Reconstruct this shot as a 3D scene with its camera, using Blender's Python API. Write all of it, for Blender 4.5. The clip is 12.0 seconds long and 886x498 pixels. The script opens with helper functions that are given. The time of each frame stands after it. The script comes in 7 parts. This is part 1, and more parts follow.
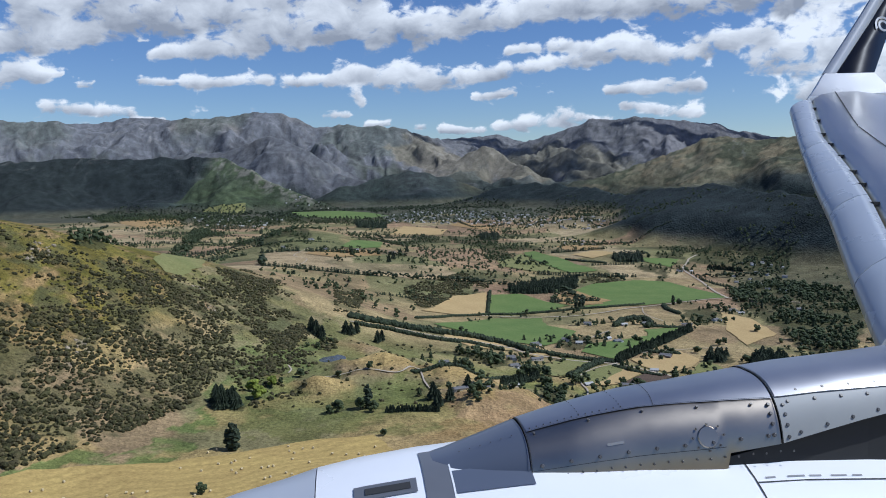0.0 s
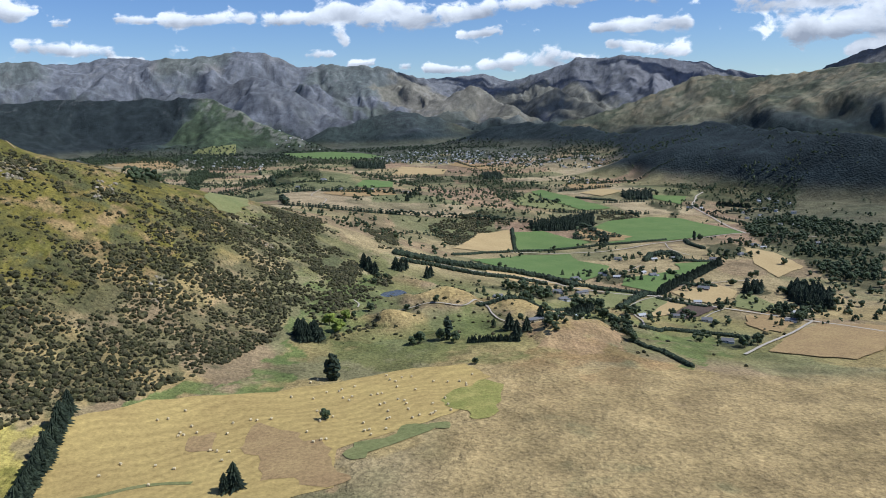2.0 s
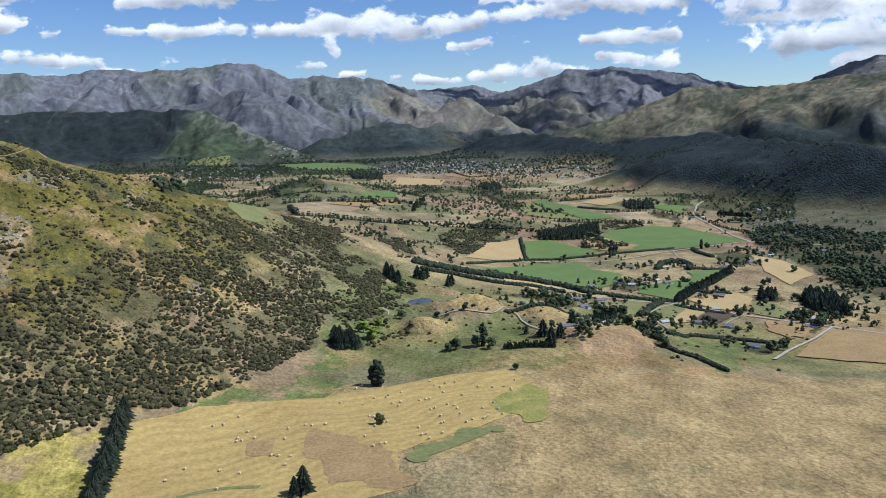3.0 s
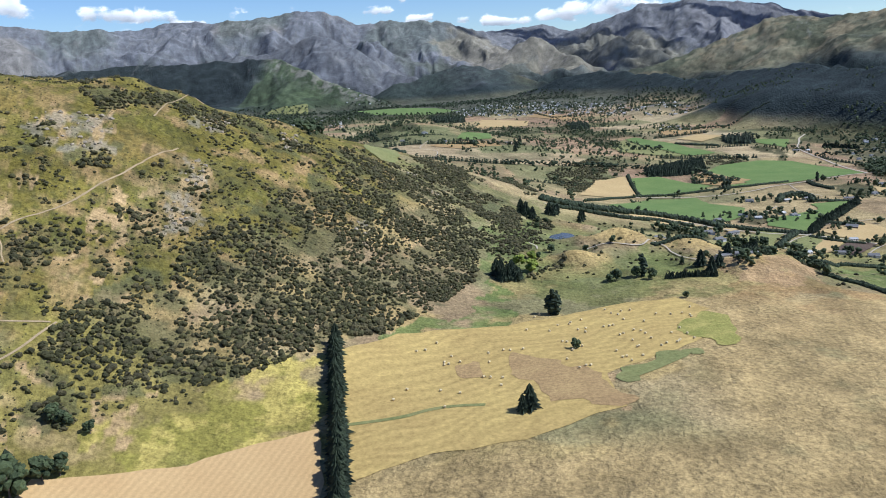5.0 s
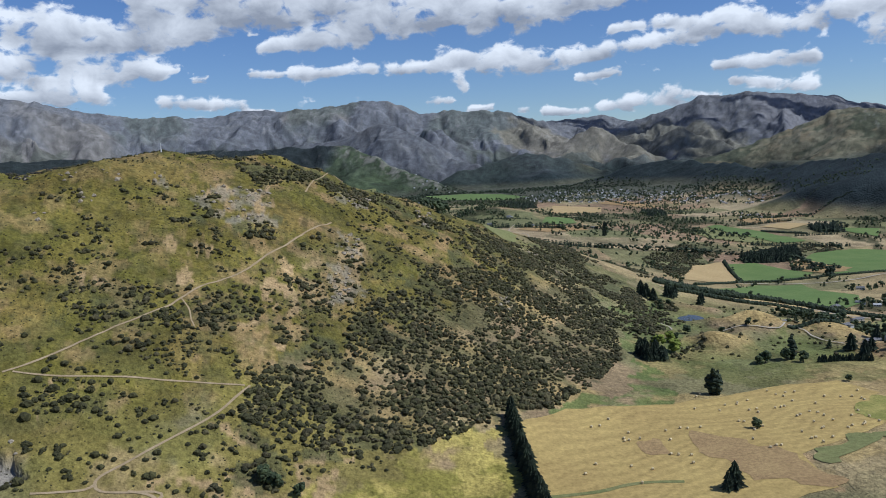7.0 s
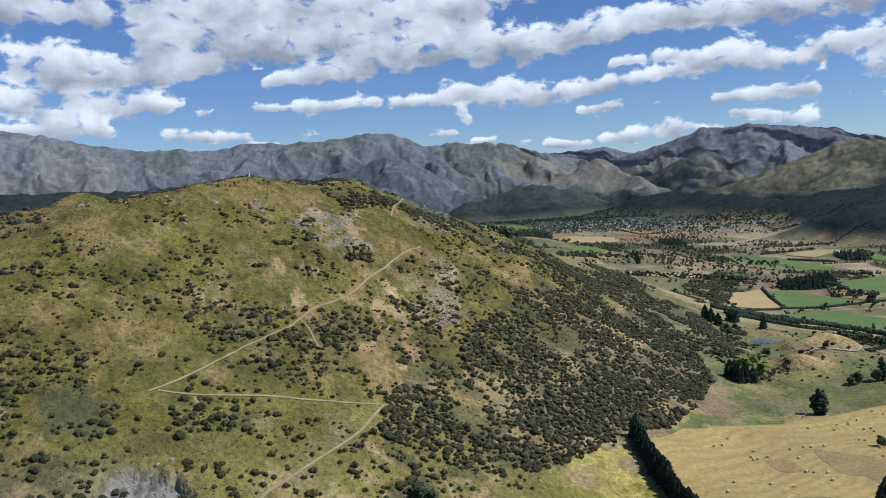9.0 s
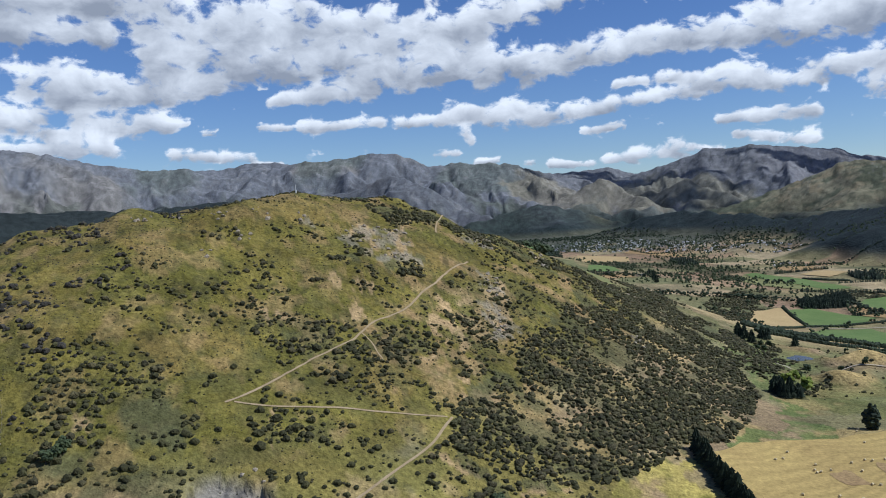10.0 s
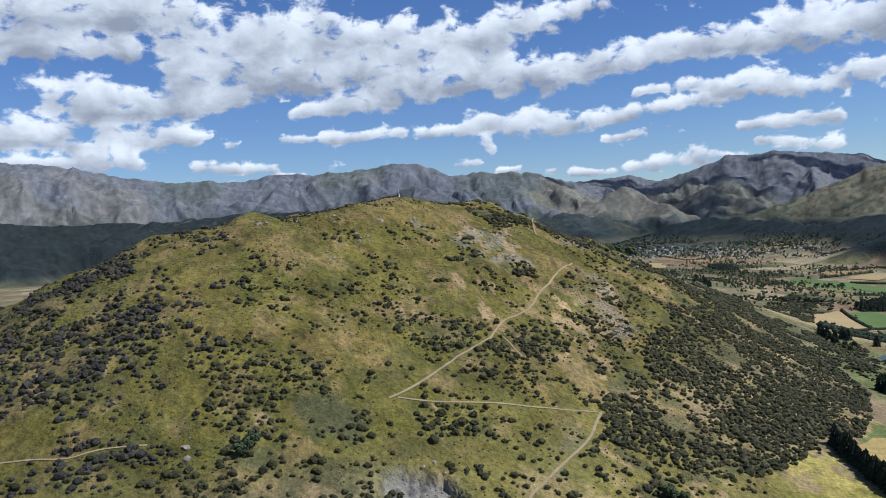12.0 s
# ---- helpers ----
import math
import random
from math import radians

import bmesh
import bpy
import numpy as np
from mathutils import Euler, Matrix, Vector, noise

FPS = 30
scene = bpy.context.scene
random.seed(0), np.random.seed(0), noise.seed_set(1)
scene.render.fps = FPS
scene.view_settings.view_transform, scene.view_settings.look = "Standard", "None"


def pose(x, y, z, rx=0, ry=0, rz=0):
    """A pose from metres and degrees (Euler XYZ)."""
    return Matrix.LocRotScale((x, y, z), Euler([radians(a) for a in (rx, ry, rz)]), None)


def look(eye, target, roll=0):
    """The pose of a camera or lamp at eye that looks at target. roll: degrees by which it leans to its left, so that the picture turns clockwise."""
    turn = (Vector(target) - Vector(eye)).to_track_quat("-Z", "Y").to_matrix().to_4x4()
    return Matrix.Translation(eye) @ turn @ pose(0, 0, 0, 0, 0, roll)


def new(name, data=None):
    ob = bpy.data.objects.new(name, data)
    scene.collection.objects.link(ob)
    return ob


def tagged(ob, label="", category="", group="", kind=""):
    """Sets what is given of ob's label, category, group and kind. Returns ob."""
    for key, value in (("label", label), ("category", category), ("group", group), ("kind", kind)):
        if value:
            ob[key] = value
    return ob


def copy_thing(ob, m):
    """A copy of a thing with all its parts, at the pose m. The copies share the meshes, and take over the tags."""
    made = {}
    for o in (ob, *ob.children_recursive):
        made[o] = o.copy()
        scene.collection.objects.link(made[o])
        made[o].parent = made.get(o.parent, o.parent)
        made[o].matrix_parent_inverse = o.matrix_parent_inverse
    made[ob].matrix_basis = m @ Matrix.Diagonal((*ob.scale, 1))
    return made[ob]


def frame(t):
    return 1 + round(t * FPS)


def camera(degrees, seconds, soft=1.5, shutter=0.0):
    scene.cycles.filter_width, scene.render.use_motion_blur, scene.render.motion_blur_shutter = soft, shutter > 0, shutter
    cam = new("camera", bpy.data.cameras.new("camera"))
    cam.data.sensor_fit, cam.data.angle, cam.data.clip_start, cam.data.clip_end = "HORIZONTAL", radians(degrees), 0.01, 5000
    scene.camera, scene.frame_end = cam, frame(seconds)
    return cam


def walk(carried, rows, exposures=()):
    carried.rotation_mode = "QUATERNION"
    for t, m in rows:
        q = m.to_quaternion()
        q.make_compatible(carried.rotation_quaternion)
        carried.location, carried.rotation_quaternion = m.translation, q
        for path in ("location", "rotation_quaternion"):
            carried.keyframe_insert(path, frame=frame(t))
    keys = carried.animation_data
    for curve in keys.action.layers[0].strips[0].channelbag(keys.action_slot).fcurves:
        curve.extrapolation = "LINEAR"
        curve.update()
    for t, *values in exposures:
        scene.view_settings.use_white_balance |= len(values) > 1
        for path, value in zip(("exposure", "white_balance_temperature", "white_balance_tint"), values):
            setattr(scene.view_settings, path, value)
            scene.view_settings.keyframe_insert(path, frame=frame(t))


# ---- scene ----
cam = camera(56.8, 12.0, soft=0.95)
METRES, EYE, TILT, LEAN, TURN = 360.0, 130.0, -5.0, 1.0, 0.0
ROWS = [
    (0.0, 0.0, 0.0, 0.0, 0.0, 0.0, -0.0),
    (0.5, -0.0421, -0.0046, -0.0026, -0.22, -1.39, 0.03),
    (1.0, -0.0832, -0.0103, -0.0056, -0.48, -2.94, 0.83),
    (1.5, -0.125, -0.0144, -0.0084, -0.91, -4.17, 0.64),
    (2.0, -0.1666, -0.0191, -0.0116, -1.68, -4.07, 0.47),
    (2.5, -0.2072, -0.0249, -0.0134, -2.67, -3.27, 0.6),
    (4.5, -0.3735, -0.0529, -0.0265, -1.49, -5.24, 1.03),
    (5.0, -0.4148, -0.0593, -0.0289, 1.51, -7.01, 2.17),
    (5.5, -0.4566, -0.0626, -0.0319, 3.23, -6.77, 3.32),
    (6.0, -0.4973, -0.0713, -0.0346, 4.45, -4.63, 3.29),
    (6.5, -0.5382, -0.0735, -0.037, 5.03, -2.38, 1.9),
    (7.0, -0.5787, -0.083, -0.0401, 4.91, -0.88, 1.28),
    (7.5, -0.6199, -0.0869, -0.0428, 5.8, 0.22, 1.55),
    (9.5, -0.7825, -0.1138, -0.0557, 4.21, 1.86, 1.42),
    (10.0, -0.8231, -0.1223, -0.0586, 4.36, 2.81, 1.35),
    (10.5, -0.8633, -0.1272, -0.0605, 4.34, 4.2, 1.65),
    (11.0, -0.9039, -0.1362, -0.0636, 3.49, 4.73, 1.81),
    (11.5, -0.9437, -0.1457, -0.0668, 3.7, 4.41, 1.65),
    (12.0, -0.9836, -0.1525, -0.0693, 5.24, 3.55, 1.8),
]
walk(cam, [(t, pose(0, 0, EYE, TILT, LEAN, TURN) @ pose(METRES * x, METRES * y, METRES * z, 90 + pitch, roll, yaw)) for t, x, y, z, yaw, pitch, roll in ROWS],
     [(t, stops + 0.02, 5550, 10) for t, stops in ((0.0, -0.05), (0.5, 0.2), (1.0, 0.3), (1.5, 0.45), (2.0, 0.18), (2.5, 0.2), (4.5, 0.35), (5.5, 0.48), (6.0, 0.14), (6.5, -0.04), (7.0, -0.1), (7.5, -0.25), (9.5, 0.05), (10.5, -0.12), (11.0, -0.14), (12.0, 0.03))])

# ---------------------------------------------------------------- daylight
SUN_HIGH, SUN_ROUND = 50.0, 97.0      # degrees above the horizon, and clockwise from straight ahead (+y)
world = bpy.data.worlds.new("world")
scene.world = world
world.use_nodes = True
wn = world.node_tree.nodes
sky = wn.new("ShaderNodeTexSky")
sky.sky_type, sky.sun_disc = "NISHITA", False
sky.sun_elevation, sky.sun_rotation = radians(SUN_HIGH), radians(SUN_ROUND)
sky.altitude, sky.air_density, sky.dust_density, sky.ozone_density = 500.0, 1.0, 0.15, 4.0
wn["Background"].inputs["Strength"].default_value = 0.085
clean = wn.new("ShaderNodeHueSaturation")
clean.inputs["Saturation"].default_value = 1.12
clean.inputs["Hue"].default_value = 0.512
world.node_tree.links.new(sky.outputs["Color"], clean.inputs["Color"])
world.node_tree.links.new(clean.outputs["Color"], wn["Background"].inputs["Color"])
sun_data = bpy.data.lights.new("sun", "SUN")
sun_data.energy, sun_data.angle, sun_data.color = 4.2, radians(0.53), (1.0, 0.97, 0.915)
sun = new("sun", sun_data)
sun.matrix_world = look((math.sin(radians(SUN_ROUND)) * math.cos(radians(SUN_HIGH)) * 100, math.cos(radians(SUN_ROUND)) * math.cos(radians(SUN_HIGH)) * 100, math.sin(radians(SUN_HIGH)) * 100), (0, 0, 0))

# ---------------------------------------------------------------- materials
def ground_like(name, attribute="", colours=(), scale=0.2, fine=1.2, rough=0.95, bump=0.4, spread=0.5, bands=None, mottle=0.35):
    """Soil, grass and the like: broad and fine variation and a little relief; colours are the two ends of the broad mix, or come from an attribute."""
    m = bpy.data.materials.new(name)
    m.use_nodes = True
    n, link = m.node_tree.nodes, m.node_tree.links.new
    b = n["Principled BSDF"]
    b.inputs["Roughness"].default_value = rough
    b.inputs["Specular IOR Level"].default_value = 0.12
    co = n.new("ShaderNodeTexCoord")
    big = n.new("ShaderNodeTexNoise")
    big.inputs["Scale"].default_value, big.inputs["Detail"].default_value, big.inputs["Roughness"].default_value = scale, 6, 0.62
    link(co.outputs["Object"], big.inputs["Vector"])
    small = n.new("ShaderNodeTexNoise")
    small.inputs["Scale"].default_value, small.inputs["Detail"].default_value, small.inputs["Roughness"].default_value = fine, 5, 0.7
    link(co.outputs["Object"], small.inputs["Vector"])
    if attribute:
        base = n.new("ShaderNodeAttribute")
        base.attribute_name = attribute
        colour = base.outputs["Color"]
    else:
        ramp = n.new("ShaderNodeMapRange")
        ramp.inputs["From Min"].default_value, ramp.inputs["From Max"].default_value = 0.5 - spread / 2, 0.5 + spread / 2
        link(big.outputs["Fac"], ramp.inputs["Value"])
        mix = n.new("ShaderNodeMix")
        mix.data_type = "RGBA"
        mix.inputs[6].default_value, mix.inputs[7].default_value = (*colours[0], 1), (*colours[1], 1)
        link(ramp.outputs["Result"], mix.inputs[0])
        colour = mix.outputs[2]

    def times(colour, value, low, high, f0=0.3, f1=0.7, share=None):
        r = n.new("ShaderNodeMapRange")
        r.inputs["From Min"].default_value, r.inputs["From Max"].default_value = f0, f1
        r.inputs["To Min"].default_value, r.inputs["To Max"].default_value = low, high
        link(value, r.inputs["Value"])
        k = n.new("ShaderNodeMix")
        k.data_type, k.blend_type = "RGBA", "MULTIPLY"
        k.inputs[0].default_value = 1
        link(colour, k.inputs[6])
        link(r.outputs["Result"], k.inputs[7])
        if share is not None:
            link(share, k.inputs[0])
        return k.outputs[2]
    colour = times(colour, small.outputs["Fac"], 1 - mottle, 1 + mottle)
    if attribute:
        colour = times(colour, big.outputs["Fac"], 0.62, 1.35, share=base.outputs["Alpha"])
        woods = n.new("ShaderNodeAttribute")
        woods.attribute_name = "woods"
        tops = n.new("ShaderNodeTexVoronoi")
        tops.inputs["Scale"].default_value = 0.24
        tops.inputs["Detail"].default_value = 1.5
        link(co.outputs["Object"], tops.inputs["Vector"])
        colour = times(colour, tops.outputs["Distance"], 1.2, 0.74, 0.1, 0.75, share=woods.outputs["Fac"])
    if bands:
        turn, width, warp, low, high = (*bands, 0.94, 1.04)[:5]
        mp = n.new("ShaderNodeMapping")
        mp.inputs["Rotation"].default_value = (0, 0, radians(turn))
        link(co.outputs["Object"], mp.inputs["Vector"])
        w = n.new("ShaderNodeTexWave")
        w.inputs["Scale"].default_value, w.inputs["Distortion"].default_value = 0.314 / width, warp
        w.inputs["Detail"].default_value, w.inputs["Detail Scale"].default_value = 2.0, 0.35
        link(mp.outputs["Vector"], w.inputs["Vector"])
        colour = times(colour, w.outputs["Fac"], low, high, 0.1, 0.9)
    link(colour, b.inputs["Base Color"])
    if bump:
        bp = n.new("ShaderNodeBump")
        bp.inputs["Strength"].default_value, bp.inputs["Distance"].default_value = bump, 0.5 / fine
        link(small.outputs["Fac"], bp.inputs["Height"])
        if attribute:
            wide = n.new("ShaderNodeBump")
            wide.inputs["Strength"].default_value, wide.inputs["Distance"].default_value = 0.8, 9.0
            link(big.outputs["Fac"], wide.inputs["Height"])
            link(base.outputs["Alpha"], wide.inputs["Strength"])
            crowns = n.new("ShaderNodeBump")
            crowns.invert = True
            crowns.inputs["Distance"].default_value = 2.0
            link(tops.outputs["Distance"], crowns.inputs["Height"])
            link(woods.outputs["Fac"], crowns.inputs["Strength"])
            link(wide.outputs["Normal"], crowns.inputs["Normal"])
            link(crowns.outputs["Normal"], bp.inputs["Normal"])
        link(bp.outputs["Normal"], b.inputs["Normal"])
    return m


def leafy(name, dark, light, speck=2.2):
    """Foliage: speckled by leaf clumps, a tone of its own for each plant."""
    m = bpy.data.materials.new(name)
    m.use_nodes = True
    n, link = m.node_tree.nodes, m.node_tree.links.new
    b = n["Principled BSDF"]
    b.inputs["Roughness"].default_value = 0.75
    b.inputs["Specular IOR Level"].default_value = 0.15
    co = n.new("ShaderNodeTexCoord")
    geo = n.new("ShaderNodeNewGeometry")
    info = n.new("ShaderNodeObjectInfo")
    nz = n.new("ShaderNodeTexNoise")
    nz.inputs["Scale"].default_value, nz.inputs["Detail"].default_value, nz.inputs["Roughness"].default_value = speck, 4, 0.75
    link(geo.outputs["Position"], nz.inputs["Vector"])
    add = n.new("ShaderNodeMath")
    add.operation = "ADD"
    link(geo.outputs["Random Per Island"], add.inputs[0])
    link(info.outputs["Random"], add.inputs[1])
    frac = n.new("ShaderNodeMath")
    frac.operation = "FRACT"
    link(add.outputs[0], frac.inputs[0])
    ml = n.new("ShaderNodeMath")
    ml.operation = "MULTIPLY_ADD"
    ml.inputs[1].default_value = 0.45
    link(frac.outputs[0], ml.inputs[0])
    link(nz.outputs["Fac"], ml.inputs[2])
    r = n.new("ShaderNodeMapRange")
    r.inputs["From Min"].default_value, r.inputs["From Max"].default_value = 0.35, 1.0
    link(ml.outputs[0], r.inputs["Value"])
    mix = n.new("ShaderNodeMix")
    mix.data_type = "RGBA"
    mix.inputs[6].default_value, mix.inputs[7].default_value = (*dark, 1), (*light, 1)
    link(r.outputs["Result"], mix.inputs[0])
    link(mix.outputs[2], b.inputs["Base Color"])
    bp = n.new("ShaderNodeBump")
    bp.inputs["Strength"].default_value, bp.inputs["Distance"].default_value = 0.9, 0.5
    link(nz.outputs["Fac"], bp.inputs["Height"])
    link(bp.outputs["Normal"], b.inputs["Normal"])
    return m


def solid(name, colour, rough=0.6, metal=0.0, vary=0.12, scale=1.5, bump=0.0, spec=0.5):
    """Paint, timber or metal with slight wear."""
    m = bpy.data.materials.new(name)
    m.use_nodes = True
    n, link = m.node_tree.nodes, m.node_tree.links.new
    b = n["Principled BSDF"]
    b.inputs["Metallic"].default_value = metal
    b.inputs["Specular IOR Level"].default_value = spec
    co = n.new("ShaderNodeTexCoord")
    nz = n.new("ShaderNodeTexNoise")
    nz.inputs["Scale"].default_value, nz.inputs["Detail"].default_value = scale, 6
    link(co.outputs["Object"], nz.inputs["Vector"])
    mix = n.new("ShaderNodeMix")
    mix.data_type = "RGBA"
    mix.inputs[6].default_value = (*[c * (1 - vary) for c in colour], 1)
    mix.inputs[7].default_value = (*[min(1, c * (1 + vary)) for c in colour], 1)
    link(nz.outputs["Fac"], mix.inputs[0])
    link(mix.outputs[2], b.inputs["Base Color"])
    r = n.new("ShaderNodeMapRange")
    r.inputs["To Min"].default_value, r.inputs["To Max"].default_value = max(0.02, rough - 0.1), min(1, rough + 0.1)
    link(nz.outputs["Fac"], r.inputs["Value"])
    link(r.outputs["Result"], b.inputs["Roughness"])
    if bump:
        bp = n.new("ShaderNodeBump")
        bp.inputs["Strength"].default_value, bp.inputs["Distance"].default_value = bump, 0.2
        link(nz.outputs["Fac"], bp.inputs["Height"])
        link(bp.outputs["Normal"], b.inputs["Normal"])
    return m


GROUND = ground_like("open_country", "cover", scale=0.035, fine=0.5, bump=0.6, mottle=0.46)
FIELD = {
    "hay": ground_like("mown_hay", colours=((0.36, 0.25, 0.088), (0.45, 0.325, 0.110)), scale=0.03, fine=0.5, bands=(62, 7.0, 26.0, 0.91, 1.045), mottle=0.26, bump=0.25),
    "stripes": ground_like("cut_stubble", colours=((0.45, 0.29, 0.127), (0.49, 0.33, 0.149)), scale=0.05, fine=0.9, bands=(12, 2.6, 0.8), mottle=0.12, bump=0.2),
    "meadow": ground_like("rank_meadow", colours=((0.165, 0.175, 0.040), (0.36, 0.30, 0.090)), scale=0.09, fine=0.8, mottle=0.35),
    "lush": ground_like("green_pasture", colours=((0.098, 0.152, 0.042), (0.150, 0.195, 0.060)), scale=0.03, fine=0.5, mottle=0.15, bump=0.2),
    "pasture": ground_like("olive_pasture", colours=((0.150, 0.165, 0.056), (0.235, 0.215, 0.085)), scale=0.04, fine=0.5, mottle=0.25),
    "tan": ground_like("parched_grass", colours=((0.265, 0.170, 0.078), (0.38, 0.260, 0.110)), scale=0.06, fine=0.6, mottle=0.3),
    "straw": ground_like("straw_paddock", colours=((0.38, 0.265, 0.117), (0.47, 0.34, 0.154)), scale=0.03, fine=0.5, mottle=0.16, bump=0.2),
    "plough": ground_like("ploughed_soil", colours=((0.085, 0.058, 0.043), (0.12, 0.085, 0.058)), scale=0.06, fine=0.8, bands=(20, 2.4, 1.0), mottle=0.2),
}
GRAVEL = ground_like("pale_gravel", colours=((0.36, 0.30, 0.22), (0.46, 0.40, 0.31)), scale=0.15, fine=2.5, mottle=0.15, bump=0.2)
CLAY = ground_like("clay_track", colours=((0.28, 0.205, 0.11), (0.42, 0.315, 0.18)), scale=0.15, fine=2.0, mottle=0.25)
ROCK = ground_like("schist", colours=((0.23, 0.19, 0.135), (0.42, 0.35, 0.25)), scale=0.35, fine=1.6, mottle=0.35, bump=0.8)
SHRUB_LEAF = leafy("shrub_leaf", (0.019, 0.019, 0.010), (0.086, 0.080, 0.030), 1.6)
BROWN_LEAF = leafy("brown_scrub_leaf", (0.024, 0.022, 0.017), (0.078, 0.068, 0.050), 1.6)
BRIAR_LEAF = leafy("briar_leaf", (0.036, 0.033, 0.017), (0.118, 0.100, 0.044), 1.6)
TREE_LEAF = leafy("broad_leaf", (0.020, 0.030, 0.016), (0.080, 0.100, 0.042), 1.3)
LIME_LEAF = leafy("willow_leaf", (0.07, 0.10, 0.015), (0.22, 0.25, 0.04), 1.3)
PINE_LEAF = leafy("pine_needles", (0.012, 0.019, 0.013), (0.048, 0.062, 0.034), 1.4)
HEDGE_LEAF = leafy("hedge_leaf", (0.015, 0.023, 0.014), (0.056, 0.072, 0.036), 1.2)
BARK = solid("bark", (0.10, 0.075, 0.055), 0.9, vary=0.3, scale=4)
BALE = ground_like("baled_hay", colours=((0.52, 0.41, 0.22), (0.66, 0.54, 0.32)), scale=2.0, fine=12, mottle=0.2, bump=0.3)
WHITE_WALL = solid("white_weatherboard", (0.66, 0.64, 0.59), 0.7)
CREAM_WALL = solid("cream_plaster", (0.55, 0.49, 0.39), 0.7)
TIMBER_WALL = solid("dark_cladding", (0.14, 0.10, 0.08), 0.7)
ROOF_GREY = solid("grey_sheet_roof", (0.16, 0.155, 0.15), 0.85, vary=0.2, spec=0.2)
ROOF_PALE = solid("pale_sheet_roof", (0.42, 0.41, 0.385), 0.85, vary=0.12, spec=0.2)
GLASS = solid("window_glass", (0.03, 0.04, 0.05), 0.08)
DOOR = solid("painted_door", (0.10, 0.13, 0.12), 0.5)
POST = solid("weathered_post", (0.24, 0.20, 0.16), 0.9, vary=0.25)
WIRE = solid("galvanised_steel", (0.42, 0.43, 0.44), 0.4, metal=0.9)
WATER = solid("pond_water", (0.02, 0.028, 0.032), 0.25, vary=0.2, scale=0.05, bump=0.02)


# ---------------------------------------------------------------- the lie of the land
CX, CY = -180.0, -25.0          # the middle of the flown line, from which the land is ruled


def hash2(i, j, seed):
    """A repeatable random number in 0..1 for each cell."""
    n = (i.astype(np.int64) * 374761393 + j.astype(np.int64) * 668265263 + seed * 974711) & 0x7FFFFFFF
    n = ((n ^ (n >> 13)) * 1274126177) & 0x7FFFFFFF
    n = ((n ^ (n >> 16)) * 461845907) & 0x7FFFFFFF
    return ((n ^ (n >> 15)) & 0xFFFFFF) / float(0xFFFFFF)


def vnoise(x, y, seed=0):
    """Smooth value noise, -1..1."""
    i, j = np.floor(x), np.floor(y)
    u, v = x - i, y - j
    u, v = u * u * u * (u * (u * 6 - 15) + 10), v * v * v * (v * (v * 6 - 15) + 10)
    a, b = hash2(i, j, seed), hash2(i + 1, j, seed)
    c, d = hash2(i, j + 1, seed), hash2(i + 1, j + 1, seed)
    return 2 * (a + (b - a) * u + (c - a) * v + (a - b - c + d) * u * v) - 1


def fbm(x, y, octaves=4, seed=0, gain=0.5):
    total, amp = 0.0, 1.0
    for k in range(octaves):
        total = total + amp * vnoise(x, y, seed + 17 * k)
        x, y = 1.6 * x + 1.2 * y + 3.1, -1.2 * x + 1.6 * y + 7.7
        amp *= gain
    return total


def ridged(x, y, octaves=4, seed=0):
    """Sharp-crested noise, 0..1, for gullied mountain faces."""
    total, amp, norm = 0.0, 1.0, 0.0
    for k in range(octaves):
        r = 1 - np.abs(vnoise(x, y, seed + 31 * k))
        total, norm = total + amp * r * r, norm + amp
        x, y = 1.6 * x + 1.2 * y + 5.3, -1.2 * x + 1.6 * y + 1.9
        amp *= 0.5
    return total / norm


def step(a, b, v):
    s = np.clip((v - a) / (b - a), 0, 1)
    return s * s * (3 - 2 * s)


def lattice(x, y, x0, y0, d, heights, nx):
    """A smooth swell of land through coarse control heights, level beyond its edge."""
    h = np.asarray(heights, float).reshape(-1, nx)
    ny = h.shape[0]
    u, v = (x - x0) / d, (y - y0) / d
    i, j = np.floor(u).astype(int), np.floor(v).astype(int)
    fu, fv = u - i, v - j

    def basis(f):
        return ((1 - f) ** 3 / 6, (3 * f ** 3 - 6 * f ** 2 + 4) / 6, (-3 * f ** 3 + 3 * f ** 2 + 3 * f + 1) / 6, f ** 3 / 6)
    bu, bv = basis(fu), basis(fv)
    total = 0.0
    for a in range(4):
        for b in range(4):
            ii, jj = i + a - 1, j + b - 1
            ok = (ii >= 0) & (ii < nx) & (jj >= 0) & (jj < ny)
            total = total + np.where(ok, h[np.clip(jj, 0, ny - 1), np.clip(ii, 0, nx - 1)], 0.0) * bu[a] * bv[b]
    return total


BASIN = [
    22, 17, 11, 4, -4, -14, -24, -36, -48,
    18, 21, 20, 11, 0, -12, -24, -35, -46,
    14, 23, 27, 18, 3, -12, -24, -34, -44,
    12, 19, 23, 17, 2, -12, -23, -32, -39,
    10, 13, 14, 9, -2, -13, -22, -28, -33,
    10, 11, 10, 5, -4, -13, -20, -23, -24,
    13, 11, 9, 4, -5, -13, -17, -17, -15,
    16, 12, 7, 1, -6, -10, -12, -9, -6,
    19, 12, 4, -3, -5, -3, -2, 1, 4,
    20, 12, 5, 1, 4, 8, 10, 11, 13,
    21, 15, 10, 11, 17, 22, 21, 20, 20,
    20, 18, 19, 22, 29, 33, 32, 31, 29,
    18, 23, 28, 34, 39, 42, 43, 41, 38,
]
